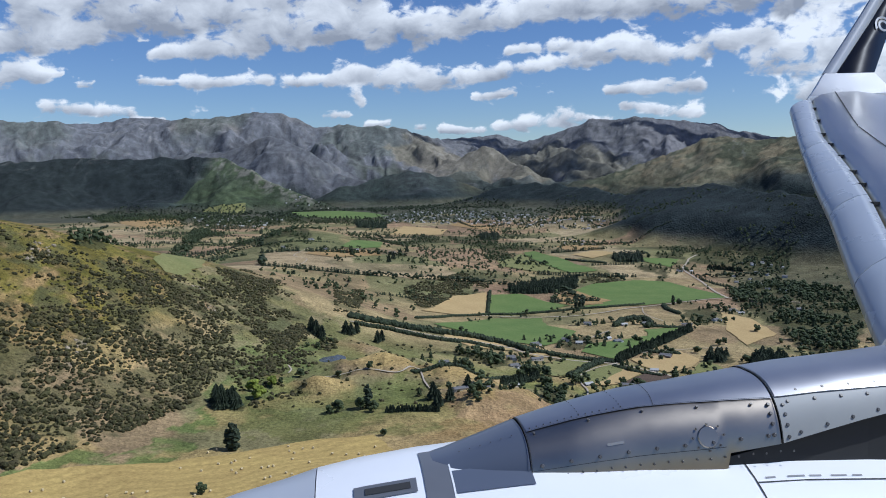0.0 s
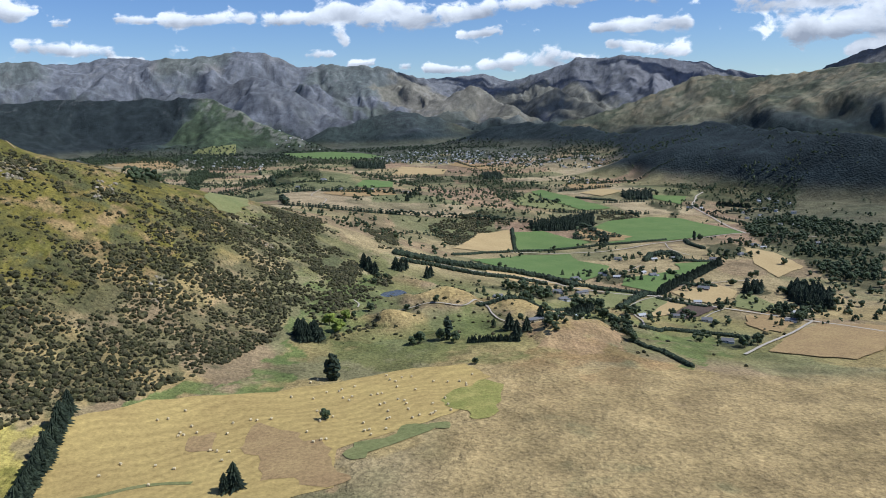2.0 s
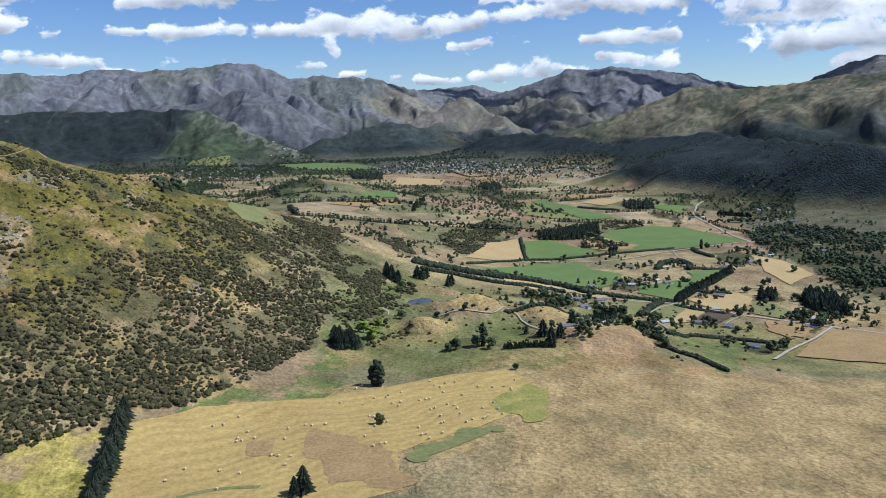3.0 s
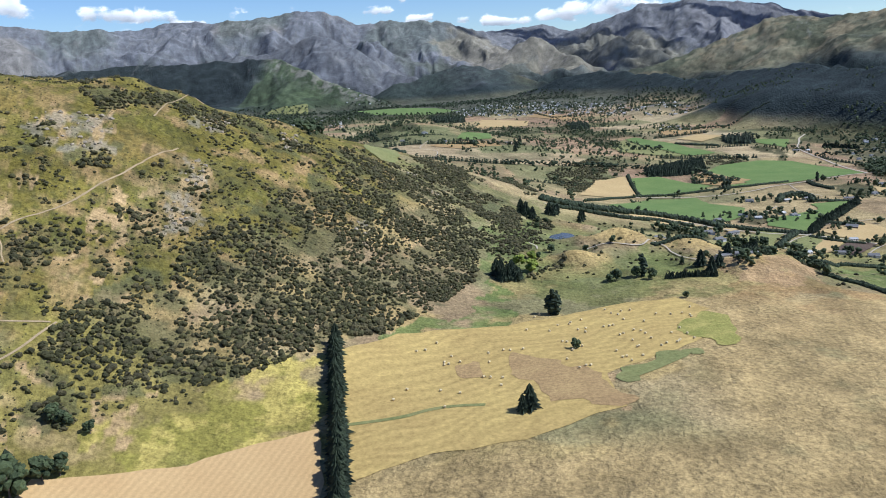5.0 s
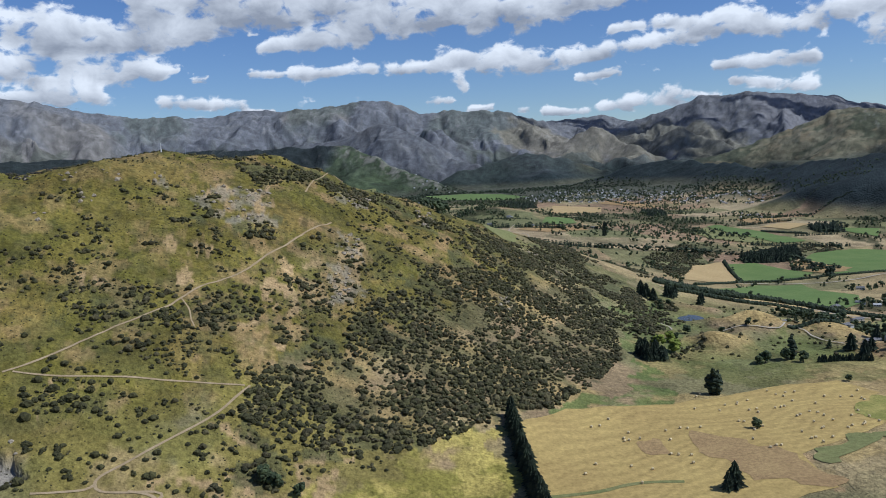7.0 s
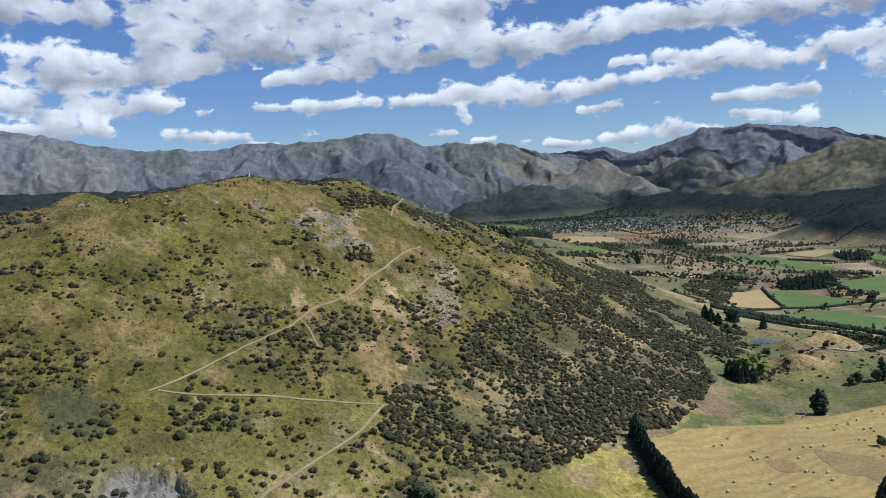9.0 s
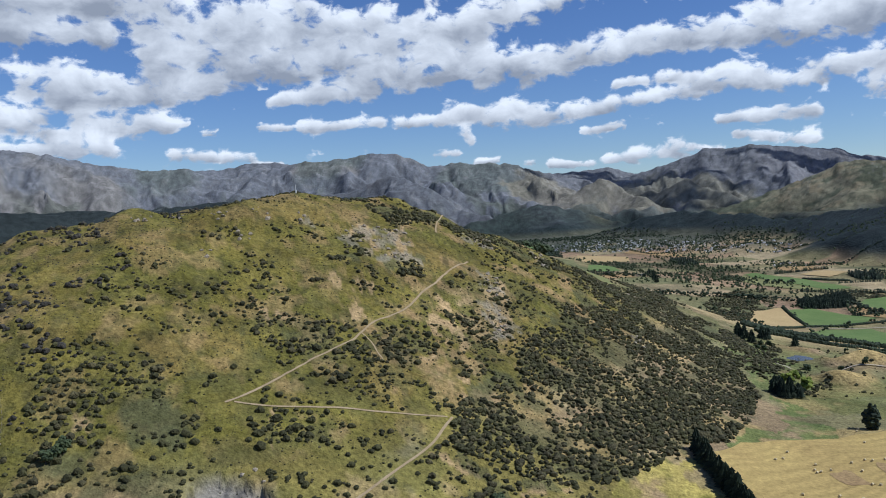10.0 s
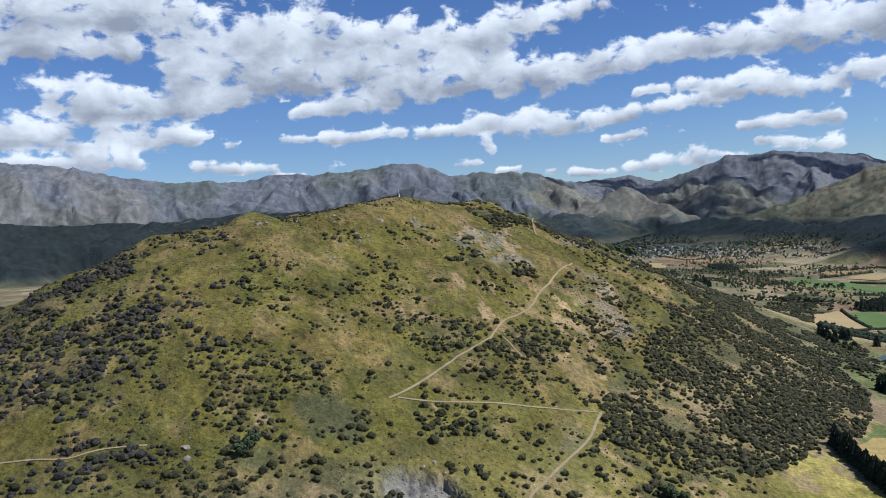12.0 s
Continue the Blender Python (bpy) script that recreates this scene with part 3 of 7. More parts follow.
WOODS = [
    ('pine', [(83, 1060), (140, 1123), (192, 1181), (177, 1109), (146, 1068), (86, 1043)]),
    ('pine', [(226, 713), (253, 724), (240, 695), (225, 695)]),
    ('pine', [(272, 711), (294, 717), (291, 669), (268, 627), (252, 635), (253, 670)]),
    ('pine', [(-139, 465), (-130, 475), (-117, 465), (-117, 462), (-137, 458)]),
    ('broad', [(-72, 458), (-55, 466), (-57, 460), (-72, 456)]),
    ('broad', [(-30, 655), (20, 691), (51, 672), (40, 621), (8, 669), (-21, 662)]),
    ('broad', [(67, 650), (80, 600), (74, 594), (53, 596)]),
    ('broad', [(69, 589), (81, 547), (66, 468), (58, 463), (60, 506)]),
    ('broad', [(278, 946), (317, 960), (297, 881), (275, 846), (259, 872)]),
    ('broad', [(105, 776), (141, 789), (139, 733), (104, 716)]),
    ('broad', [(396, 1152), (502, 1227), (552, 1055), (346, 683), (328, 735), (348, 875), (357, 994)]),
    ('broad', [(350, 1329), (351, 1269), (318, 1176), (321, 1228)]),
    ('pine', [(293, 1422), (345, 1430), (329, 1352), (280, 1347)]),
    ('broad', [(319, 1332), (355, 1330), (334, 1274), (311, 1288)]),
    ('broad', [(376, 1451), (441, 1495), (409, 1400), (364, 1393)]),
    ('broad', [(3, 1859), (114, 1804), (110, 1631), (124, 1464), (82, 1339), (73, 1585), (22, 1683)]),
    ('broad', [(-166, 1429), (-48, 1882), (23, 1713), (-48, 1673), (-143, 1379)]),
    ('pine', [(-253, 2295), (-155, 2223), (-149, 2099), (-224, 2135)]),
    ('pine', [(83, 1897), (126, 1865), (115, 1745), (79, 1756)]),
    ('broad', [(110, 1631), (179, 1637), (184, 1556), (112, 1542)]),
    ('broad', [(-277, 598), (-651, 2144), (-494, 1907), (-532, 1803), (-258, 612), (-264, 582)]),
    ('broad', [(-427, 2039), (-231, 1403), (-217, 1330), (-292, 1362)]),
    ('broad', [(-789, 2581), (-484, 2447), (-448, 2239), (-651, 2144)]),
    ('broad', [(-1119, 2613), (-809, 2588), (-745, 2367), (-990, 2335)]),
    ('broad', [(-499, 2535), (-144, 2351), (-140, 2236), (-446, 2323)]),
    ('broad', [(139, 1931), (287, 1610), (468, 1547), (443, 1469), (329, 1597), (133, 1866)]),
    ('broad', [(458, 1515), (589, 1381), (536, 1265), (457, 1339), (423, 1379)]),
    ('broad', [(523, 1523), (629, 1470), (589, 1381), (458, 1515)]),
    ('broad', [(-455, 1793), (-266, 1320), (-254, 1241), (-358, 1403)]),
    ('broad', [(216, 637), (236, 601), (209, 560), (199, 584)]),
    ('broad', [(128, 512), (180, 547), (160, 506), (125, 481)]),
]
HEDGES = [
    ('belt', 11, 7, [(-213, 333), (-210, 309), (-206, 282), (-201, 252), (-197, 223), (-193, 195)]),
    ('hedge', 6, 6, [(-83, 714), (-64, 724), (-49, 731), (-12, 738), (25, 743), (54, 729), (76, 705)]),
    ('hedge', 4, 4, [(77, 708), (99, 696), (117, 687), (140, 682)]),
    ('hedge', 4, 3.5, [(-78, 698), (-49, 711), (-14, 709), (22, 716), (51, 705)]),
    ('hedge', 3, 3, [(-29, 806), (7, 885), (45, 920), (81, 927), (130, 943), (152, 954), (189, 964), (242, 984)]),
    ('hedge', 4, 3, [(57, 1038), (48, 928)]),
    ('belt', 9, 7, [(145, 683), (172, 723), (206, 764), (247, 816)]),
    ('hedge', 6, 5, [(176, 837), (187, 863), (202, 877), (215, 880), (216, 854), (208, 831)]),
    ('hedge', 3, 4, [(210, 837), (225, 833), (246, 830)]),
    ('belt', 4.5, 4, [(-34, 455), (-20, 457), (-5, 454)]),
    ('hedge', 5, 4, [(95, 625), (115, 657), (133, 683)]),
    ('belt', 7, 5, [(37, 534), (53, 572), (68, 595)]),
    ('hedge', 3.5, 4, [(182, 730), (195, 726), (209, 722)]),
    ('hedge', 3, 3, [(139, 667), (151, 651), (170, 638)]),
    ('hedge', 4, 4, [(207, 1387), (235, 1356), (264, 1338)]),
    ('hedge', 3, 3, [(-22, 542), (26, 551), (52, 588)]),
    ('hedge', 3, 3, [(84, 518), (106, 540), (139, 543), (158, 530)]),
    ('hedge', 3, 3, [(66, 468), (79, 452), (87, 425)]),
    ('belt', 8, 5, [(429, 1326), (460, 1321), (479, 1310)]),
    ('hedge', 4, 4, [(263, 910), (258, 946), (263, 978)]),
]
HOUSES = [
    ('h', (149, 850)),
    ('h', (155, 773)),
    ('h', (113, 763)),
    ('s', (210, 851)),
    ('s', (251, 843)),
    ('h', (332, 939)),
    ('d', (194, 712)),
    ('h', (169, 655)),
    ('s', (76, 676)),
    ('h', (54, 644)),
    ('h', (104, 589)),
    ('s', (136, 602)),
    ('h', (154, 590)),
    ('h', (231, 610)),
    ('h', (213, 580)),
    ('h', (141, 514)),
    ('h', (44, 528)),
    ('s', (9, 487)),
    ('h', (-2, 615)),
    ('h', (335, 918)),
    ('h', (413, 946)),
    ('s', (-82, 1285)),
    ('h', (393, 1299)),
    ('h', (374, 1300)),
    ('s', (21, 484)),
    ('h', (245, 620)),
    ('h', (54, 673)),
    ('h', (162, 764)),
    ('h', (124, 751)),
    ('h', (-217, 1330)),
    ('h', (-182, 1248)),
    ('h', (-136, 1268)),
    ('h', (-247, 1256)),
    ('h', (463, 1195)),
    ('h', (501, 1379)),
    ('h', (291, 873)),
    ('h', (81, 736)),
    ('h', (186, 843)),
]
POND = [(-91, 591), (-86, 600), (-77, 609), (-74, 601), (-77, 578), (-85, 560), (-92, 577)]
TREES = [
    ('poplar', 14, (-107.6, 399)),
    ('poplar', 11, (-109.4, 400.2)),
    ('poplar', 13, (-105.8, 398.4)),
    ('poplar', 14, (-46, 466)),
    ('pine', 11, (-130, 273)),
    ('pine', 8, (-133, 271)),
    ('broad', 15, (-300, 213)),
    ('pine', 13, (-302, 218)),
    ('broad', 9, (-294, 222)),
    ('broad', 8, (-290, 226)),
    ('broad', 8, (-50, 464)),
    ('broad', 7, (-42, 458)),
    ('pine', 11, (-8, 476)),
    ('pine', 11, (-5, 463)),
    ('pine', 9, (2, 471)),
    ('pine', 10, (13, 490)),
    ('broad', 8, (-119, 495)),
    ('broad', 9, (-112, 479)),
    ('broad', 7, (-110, 507)),
    ('broad', 5, (-95, 628)),
    ('broad', 5, (-89, 625)),
    ('broad', 4, (-104, 606)),
    ('broad', 5, (-97, 612)),
    ('broad', 5, (-105, 511)),
    ('broad', 6, (-95, 526)),
    ('pine', 13, (-107, 647)),
    ('pine', 13, (-103, 644)),
    ('pine', 11, (-98, 641)),
    ('pine', 12, (-82, 666)),
    ('pine', 11, (-78, 666)),
    ('pine', 10, (-74, 676)),
    ('pine', 10, (-53, 670)),
    ('pine', 11, (-56, 663)),
    ('poplar', 12, (154, 954)),
    ('poplar', 12, (159, 957)),
    ('poplar', 12, (163, 961)),
    ('poplar', 12, (276, 983)),
    ('broad', 8, (283, 982)),
    ('pine', 12, (-79, 1161)),
    ('pine', 12, (-75, 1203)),
    ('pine', 13, (-67, 1251)),
    ('pine', 11, (-61, 1331)),
    ('broad', 9, (70, 1358)),
    ('broad', 9, (80, 1373)),
    ('broad', 6, (107, 623)),
    ('broad', 7, (178, 627)),
    ('broad', 6, (133, 608)),
    ('broad', 6, (145, 607)),
    ('broad', 9, (16, 563)),
    ('broad', 9, (12, 560)),
    ('broad', 8, (94, 587)),
    ('broad', 6, (99, 592)),
    ('poplar', 9, (365, 971)),
    ('poplar', 9, (370, 966)),
    ('poplar', 9, (373, 956)),
    ('broad', 8, (314, 817)),
    ('broad', 7, (256, 758)),
    ('broad', 7, (263, 763)),
    ('broad', 8, (224, 625)),
    ('broad', 5, (-104, 335)),
    ('broad', 4, (-33, 415)),
    ('broad', 5, (-71, 530)),
    ('broad', 6, (-51, 539)),
    ('broad', 7, (-302, 249)),
    ('broad', 6, (-298, 249)),
    ('broad', 5, (-289, 248)),
    ('broad', 6, (-303, 251)),
    ('broad', 5, (-451, 218)),
    ('broad', 6, (-450, 221)),
    ('broad', 5, (-453, 215)),
]
BALES = [(-184, 288), (-179, 297), (-165, 295), (-157, 292), (-163, 280), (-177, 337), (-173, 339), (-168, 348), (-161, 332), (-164, 322), (-164, 325), (-162, 323), (-157, 325), (-147, 307), (-144, 306), (-139, 305), (-140, 297), (-144, 324), (-144, 335), (-137, 338), (-134, 337), (-128, 338), (-124, 369), (-118, 393), (-115, 398), (-110, 320), (-103, 311), (-101, 311), (-106, 309), (-106, 332), (-101, 337), (-102, 376), (-108, 375), (-113, 365), (-107, 345), (-109, 346), (-99, 365), (-95, 367), (-96, 361), (-95, 383)]
BALES = BALES + [(-101, 379), (-87, 328), (-84, 320), (-83, 314), (-77, 320), (-86, 319), (-77, 342), (-77, 332), (-76, 333), (-81, 352), (-79, 354), (-73, 359), (-70, 357), (-69, 352), (-68, 344), (-66, 332), (-63, 335), (-58, 336), (-57, 337), (-56, 339), (-49, 341), (-50, 349), (-51, 359), (-57, 351), (-49, 385), (-43, 386), (-40, 379), (-40, 382), (-36, 397), (-56, 387), (-65, 374), (-74, 380), (-75, 390), (-78, 393), (-80, 401), (-67, 398), (-72, 397), (-83, 369), (-81, 370), (-86, 368)]
ROCKS = [[(-395, 438), (-377, 463), (-357, 468), (-352, 437), (-363, 421), (-388, 420)], [(-310, 409), (-303, 421), (-294, 405), (-298, 382), (-304, 383)], [(-314, 456), (-302, 465), (-299, 433), (-308, 430)], [(-220, 480), (-213, 489), (-213, 458), (-218, 455)], [(-323, 518), (-307, 532), (-305, 503), (-316, 493)], [(-422, 436), (-416, 450), (-412, 437), (-417, 430)], [(-280, 556), (-269, 571), (-264, 537), (-270, 526)], [(-456, 372), (-451, 378), (-448, 370), (-453, 365)], [(-477, 224), (-471, 222), (-464, 206), (-469, 209)], [(-404, 232), (-388, 236), (-378, 230), (-392, 231)]]
ROCKS = ROCKS + [[(x - 6, y - 4), (x + 5, y - 5), (x + 6, y + 5), (x - 4, y + 6)] for x, y in ((-459, 414), (-484, 411), (-441, 398), (-437, 424), (-497, 394), (-195, 640), (-188, 655), (-176, 612))]
SCARS = [[(-394, 432), (-391, 455), (-362, 473), (-350, 443), (-358, 426), (-381, 427)], [(-381, 385), (-372, 393), (-365, 373), (-370, 365)], [(-342, 392), (-316, 436), (-295, 461), (-297, 373), (-329, 367)], [(-416, 338), (-414, 345), (-403, 326), (-405, 324)], [(-331, 330), (-315, 345), (-305, 308), (-314, 306)], [(-395, 256), (-389, 262), (-382, 249), (-389, 247)], [(-323, 265), (-315, 273), (-309, 262), (-316, 262)], [(-201, 487), (-174, 533), (-161, 503), (-181, 470), (-201, 460)], [(-303, 262), (-276, 277), (-277, 243), (-292, 241)]]
SCARS = SCARS + [[(-341, 232), (-312, 245), (-301, 243), (-303, 237), (-331, 229)], [(-550, 272), (-534, 271), (-515, 251), (-533, 251)], [(-415, 342), (-406, 336), (-402, 323), (-409, 326)], [(-384, 373), (-372, 387), (-369, 354), (-374, 351)], [(-337, 384), (-310, 413), (-316, 358), (-335, 334)], [(-467, 231), (-444, 238), (-443, 233), (-463, 224)], [(-137, 326), (-129, 331), (-111, 324), (-100, 303), (-90, 277), (-104, 266), (-125, 287)], [(-211, 377), (-201, 386), (-191, 374), (-199, 364)]]
BEACON = (-429, 474)
MAST = (-418, 486)
FENCE = [(-514, 283), (-502, 266), (-492, 250), (-483, 239), (-477, 230), (-469, 214), (-461, 196)]
GULLY = [(-143, 567), (-113, 600), (-98, 662), (-83, 625), (-96, 559), (-104, 507), (-120, 470), (-150, 480), (-142, 521), (-134, 553)]
SPUR = [(-215, 640), (-190, 750), (-154, 745), (-132, 690), (-100, 690), (-70, 720), (-90, 640), (-117, 590), (-140, 560), (-170, 600)]
HILLOCK = [(6, 479), (17, 488), (37, 502), (60, 490), (58, 450), (39, 440), (24, 430), (10, 444), (2, 467)]
TOWN = [(-190, 2500), (-60, 2590), (120, 2500), (260, 2330), (360, 2120), (420, 1960), (330, 1880), (230, 2010), (120, 2110), (10, 2180), (-150, 2260)]
VILLAGES = [[(-636, 2968), (-473, 3273), (-403, 2887), (-614, 2959)], [(-1208, 2789), (-1101, 2732), (-1073, 2656), (-1141, 2624)], [(-831, 2664), (-480, 2427), (-459, 2135), (-674, 2226)], [(260, 1779), (359, 1587), (349, 1590), (236, 1638)], [(485, 1444), (589, 1381), (466, 1109), (426, 1186)]]
# ---------------------------------------------------------------- tools for building
def raw_mesh(name, co, faces, materials=(), smooth=False, which=None):
    """A mesh from arrays of corners and of equal-sided faces."""
    me = bpy.data.meshes.new(name)
    co, faces = np.asarray(co, np.float32), np.asarray(faces, np.int32)
    k = faces.shape[1]
    me.vertices.add(len(co))
    me.vertices.foreach_set("co", co.ravel())
    me.loops.add(faces.size)
    me.loops.foreach_set("vertex_index", faces.ravel())
    me.polygons.add(len(faces))
    me.polygons.foreach_set("loop_start", np.arange(0, faces.size, k, dtype=np.int32))
    me.update(calc_edges=True)
    for m in materials:
        me.materials.append(m)
    if which is not None:
        me.polygons.foreach_set("material_index", np.asarray(which, np.int32))
    me.polygons.foreach_set("use_smooth", np.full(len(faces), smooth))
    return me


def part(name, bm, material, parent=None, label=""):
    """Links a bmesh as one mesh object under a thing or a part."""
    me = bpy.data.meshes.new(name)
    bm.to_mesh(me)
    bm.free()
    me.materials.append(material)
    ob = new(name, me)
    ob.parent = parent
    return tagged(ob, label)


def inside(line, x, y):
    """Which points lie within an outline."""
    hit = np.zeros(np.shape(x), bool)
    for (ax, ay), (bx, by) in zip(line, line[1:] + line[:1]):
        if ay != by:
            cross = ((ay > y) != (by > y)) & (x < (bx - ax) * (y - ay) / (by - ay) + ax)
            hit ^= cross
    return hit


RULED = {}


def land(x, y):
    """The height of the finished ground sheet."""
    x, y = np.asarray(x, float), np.asarray(y, float)
    az, rr, h = RULED["az"], RULED["rr"], RULED["h"]
    a = np.arctan2(x - CX, y - CY)
    a = np.where(a < az[0], a + 2 * math.pi, a)
    r = np.clip(np.hypot(x - CX, y - CY), rr[0], rr[-1] - 1e-3)
    i = np.clip(np.searchsorted(az, a, side="right") - 1, 0, len(az) - 2)
    j = np.clip(np.searchsorted(rr, r, side="right") - 1, 0, len(rr) - 2)
    u, v = np.clip((a - az[i]) / (az[i + 1] - az[i]), 0, 1), (r - rr[j]) / (rr[j + 1] - rr[j])
    return (h[i, j] * (1 - u) + h[i + 1, j] * u) * (1 - v) + (h[i, j + 1] * (1 - u) + h[i + 1, j + 1] * u) * v


def ground_at(x, y):
    return float(land(np.array([x]), np.array([y]))[0])


def scatter(line, spacing, rng):
    """Uneven places within an outline, about so far apart."""
    xs, ys = [p[0] for p in line], [p[1] for p in line]
    gx, gy = np.meshgrid(np.arange(min(xs), max(xs), spacing), np.arange(min(ys), max(ys), spacing))
    x = gx.ravel() + rng.uniform(-0.5, 0.5, gx.size) * spacing
    y = gy.ravel() + rng.uniform(-0.5, 0.5, gx.size) * spacing
    ok = inside(line, x, y)
    return x[ok], y[ok]


def spaced(line, gap):
    """Places at even gaps along a line, with the way it runs there."""
    out, left = [], 0.0
    for (ax, ay), (bx, by) in zip(line[:-1], line[1:]):
        n = math.hypot(bx - ax, by - ay)
        s = left
        while s < n:
            out.append((ax + (bx - ax) * s / n, ay + (by - ay) * s / n, math.atan2(by - ay, bx - ax)))
            s += gap
        left = s - n
    return out


def rounded_line(line, gap):
    """A smooth curve through the corners of a line, as points about a gap apart."""
    p = [np.array(q, float) for q in line]
    p = [2 * p[0] - p[1]] + p + [2 * p[-1] - p[-2]]
    out = []
    for a, b, c, d in zip(p[:-3], p[1:-2], p[2:-1], p[3:]):
        n = max(2, int(np.linalg.norm(c - b) / gap))
        for k in range(n):
            t = k / n
            out.append(0.5 * (2 * b + (c - a) * t + (2 * a - 5 * b + 4 * c - d) * t * t + (3 * b - a - 3 * c + d) * t ** 3))
    return out + [p[-2]]


class Mass:
    """Gathers many copies of small shapes into one mesh."""

    def __init__(self):
        self.co, self.faces, self.n = [], [], 0

    def add(self, shape, x, y, z, sx, sy, sz, turn):
        co, faces = shape
        c, s = math.cos(turn), math.sin(turn)
        px, py, pz = co[:, 0] * sx, co[:, 1] * sy, co[:, 2] * sz
        self.co.append(np.stack([x + c * px - s * py, y + s * px + c * py, z + pz], -1))
        self.faces.append(faces + self.n)
        self.n += len(co)

    def mesh(self, name, material, smooth=False):
        return raw_mesh(name, np.concatenate(self.co), np.concatenate(self.faces), (material,), smooth)


def ball(level):
    bm = bmesh.new()
    bmesh.ops.create_icosphere(bm, subdivisions=level, radius=1.0)
    bm.verts.ensure_lookup_table()
    co = np.array([v.co[:] for v in bm.verts])
    faces = np.array([[v.index for v in f.verts] for f in bm.faces])
    bm.free()
    return co, faces


BALL = {k: ball(k) for k in (1, 2, 3)}


def join(shapes):
    co, faces, n = [], [], 0
    for c, f in shapes:
        co.append(c)
        faces.append(f + n)
        n += len(c)
    return np.concatenate(co), np.concatenate(faces)


def lump(rng, level, centre, size, rough=0.22):
    """A knobbly clump of leaves."""
    co, faces = BALL[level]
    co = co * (1 + rng.uniform(-rough, rough, (len(co), 1)))
    return co * np.array(size) + np.array(centre), faces


def shrub_shape(rng, level=2):
    """A low bush of a few clumps, a metre wide."""
    shapes = [lump(rng, level, (0, 0, 0.27), (0.40, 0.40, 0.36), 0.26)]
    for k in range(rng.integers(2, 4)):
        a = rng.uniform(0, 6.28)
        shapes.append(lump(rng, level, (0.26 * math.cos(a), 0.26 * math.sin(a), rng.uniform(0.12, 0.30)), (0.26, 0.26, 0.25), 0.3))
    return join(shapes)


def crown_shape(rng, level=2, n=9, tall=1.0, small=0.15, large=0.27):
    """A broad crown, a metre high and wide, of many uneven clumps."""
    shapes = []
    for k in range(n):
        a, h = rng.uniform(0, 6.28), rng.uniform(0.25, 0.88)
        r = 0.36 * math.sqrt(max(0.05, 1 - ((h - 0.5) / 0.5) ** 2)) * rng.uniform(0.4, 1.0) / tall
        s = rng.uniform(small, large)
        shapes.append(lump(rng, level, (r * math.cos(a), r * math.sin(a), h), (s / tall ** 0.5, s / tall ** 0.5, s * 0.85), 0.32))
    return join(shapes)


def pine_shape(rng, tiers=7, points=9):
    """A conifer's crown, a metre high, of drooping ragged whorls."""
    shapes = []
    for k in range(tiers):
        f = k / tiers
        z0, z1 = 0.08 + 0.86 * f, 0.08 + 0.86 * f + 0.30 * (1 - 0.45 * f)
        r = 0.36 * (1 - f) ** 0.7 + 0.035
        a = np.arange(2 * points) * math.pi / points + rng.uniform(0, 1)
        rr = r * np.where(np.arange(2 * points) % 2 == 0, rng.uniform(0.8, 1.2, 2 * points), rng.uniform(0.42, 0.62, 2 * points))
        co = np.stack([rr * np.cos(a), rr * np.sin(a), z0 + rng.uniform(-0.03, 0.03, 2 * points)], -1)
        co = np.vstack([co, [[0, 0, min(1.0, z1)]], [[0, 0, z0 + 0.05]]])
        m = 2 * points
        faces = [[i, (i + 1) % m, m] for i in range(m)] + [[(i + 1) % m, i, m + 1] for i in range(m)]
        shapes.append((co, np.array(faces)))
    return join(shapes)


def poplar_shape(rng, level=2):
    """A narrow upright crown, a metre high."""
    shapes = []
    for k in range(13):
        h = 0.10 + 0.84 * k / 12
        w = 0.11 * math.sin(math.pi * min(0.97, 0.12 + 0.85 * h)) ** 0.6
        a = rng.uniform(0, 6.28)
        shapes.append(lump(rng, level, (0.05 * math.cos(a), 0.05 * math.sin(a), h), (w, w, 0.10), 0.34))
    return join(shapes)


def stem_shape(sides=7):
    """A tapered trunk, a metre high."""
    a = np.arange(sides) * 2 * math.pi / sides
    rings = [(1.35, 0.0), (1.0, 0.08), (0.75, 0.5), (0.28, 1.0)]
    co = np.concatenate([np.stack([r * np.cos(a), r * np.sin(a), np.full(sides, z)], -1) for r, z in rings])
    faces = [[k * sides + i, k * sides + (i + 1) % sides, (k + 1) * sides + (i + 1) % sides, (k + 1) * sides + i] for k in range(3) for i in range(sides)]
    return co, np.array(faces)


# banks of cloud over the far range: degrees round and up of both ends, half thickness there
CLOUDS = [(-35.7, 14.2, -24.6, 15.0, 2.2, 1.7), (-34.7, 12.5, -27.2, 12.5, 1.1, 0.8), (-23.4, 12.4, -15.1, 13.3, 2.6, 2.2), (-15.2, 12.5, -3.4, 12.4, 2.1, 1.8), (-3.4, 13.0, 4.5, 14.7, 1.4, 0.6), (-23.8, 10.9, -15.3, 10.7, 1.5, 1.3), (-15.3, 10.9, -3.5, 10.8, 1.4, 1.2), (-31.9, 9.2, -29.4, 9.8, 1.2, 1.3), (-30.1, 8.8, -21.0, 9.3, 1.5, 1.0), (-17.0, 8.4, -9.9, 9.4, 0.5, 1.0), (-9.9, 9.6, -2.0, 10.5, 1.1, 1.2), (-2.0, 10.0, 8.8, 11.0, 1.4, 1.0), (8.8, 11.3, 16.6, 11.2, 0.9, 1.3), (16.6, 11.5, 23.0, 11.4, 1.5, 1.7), (-17.8, 6.8, -15.9, 6.6, 0.3, 0.3), (-15.2, 6.6, -9.7, 6.8, 0.4, 0.4)]
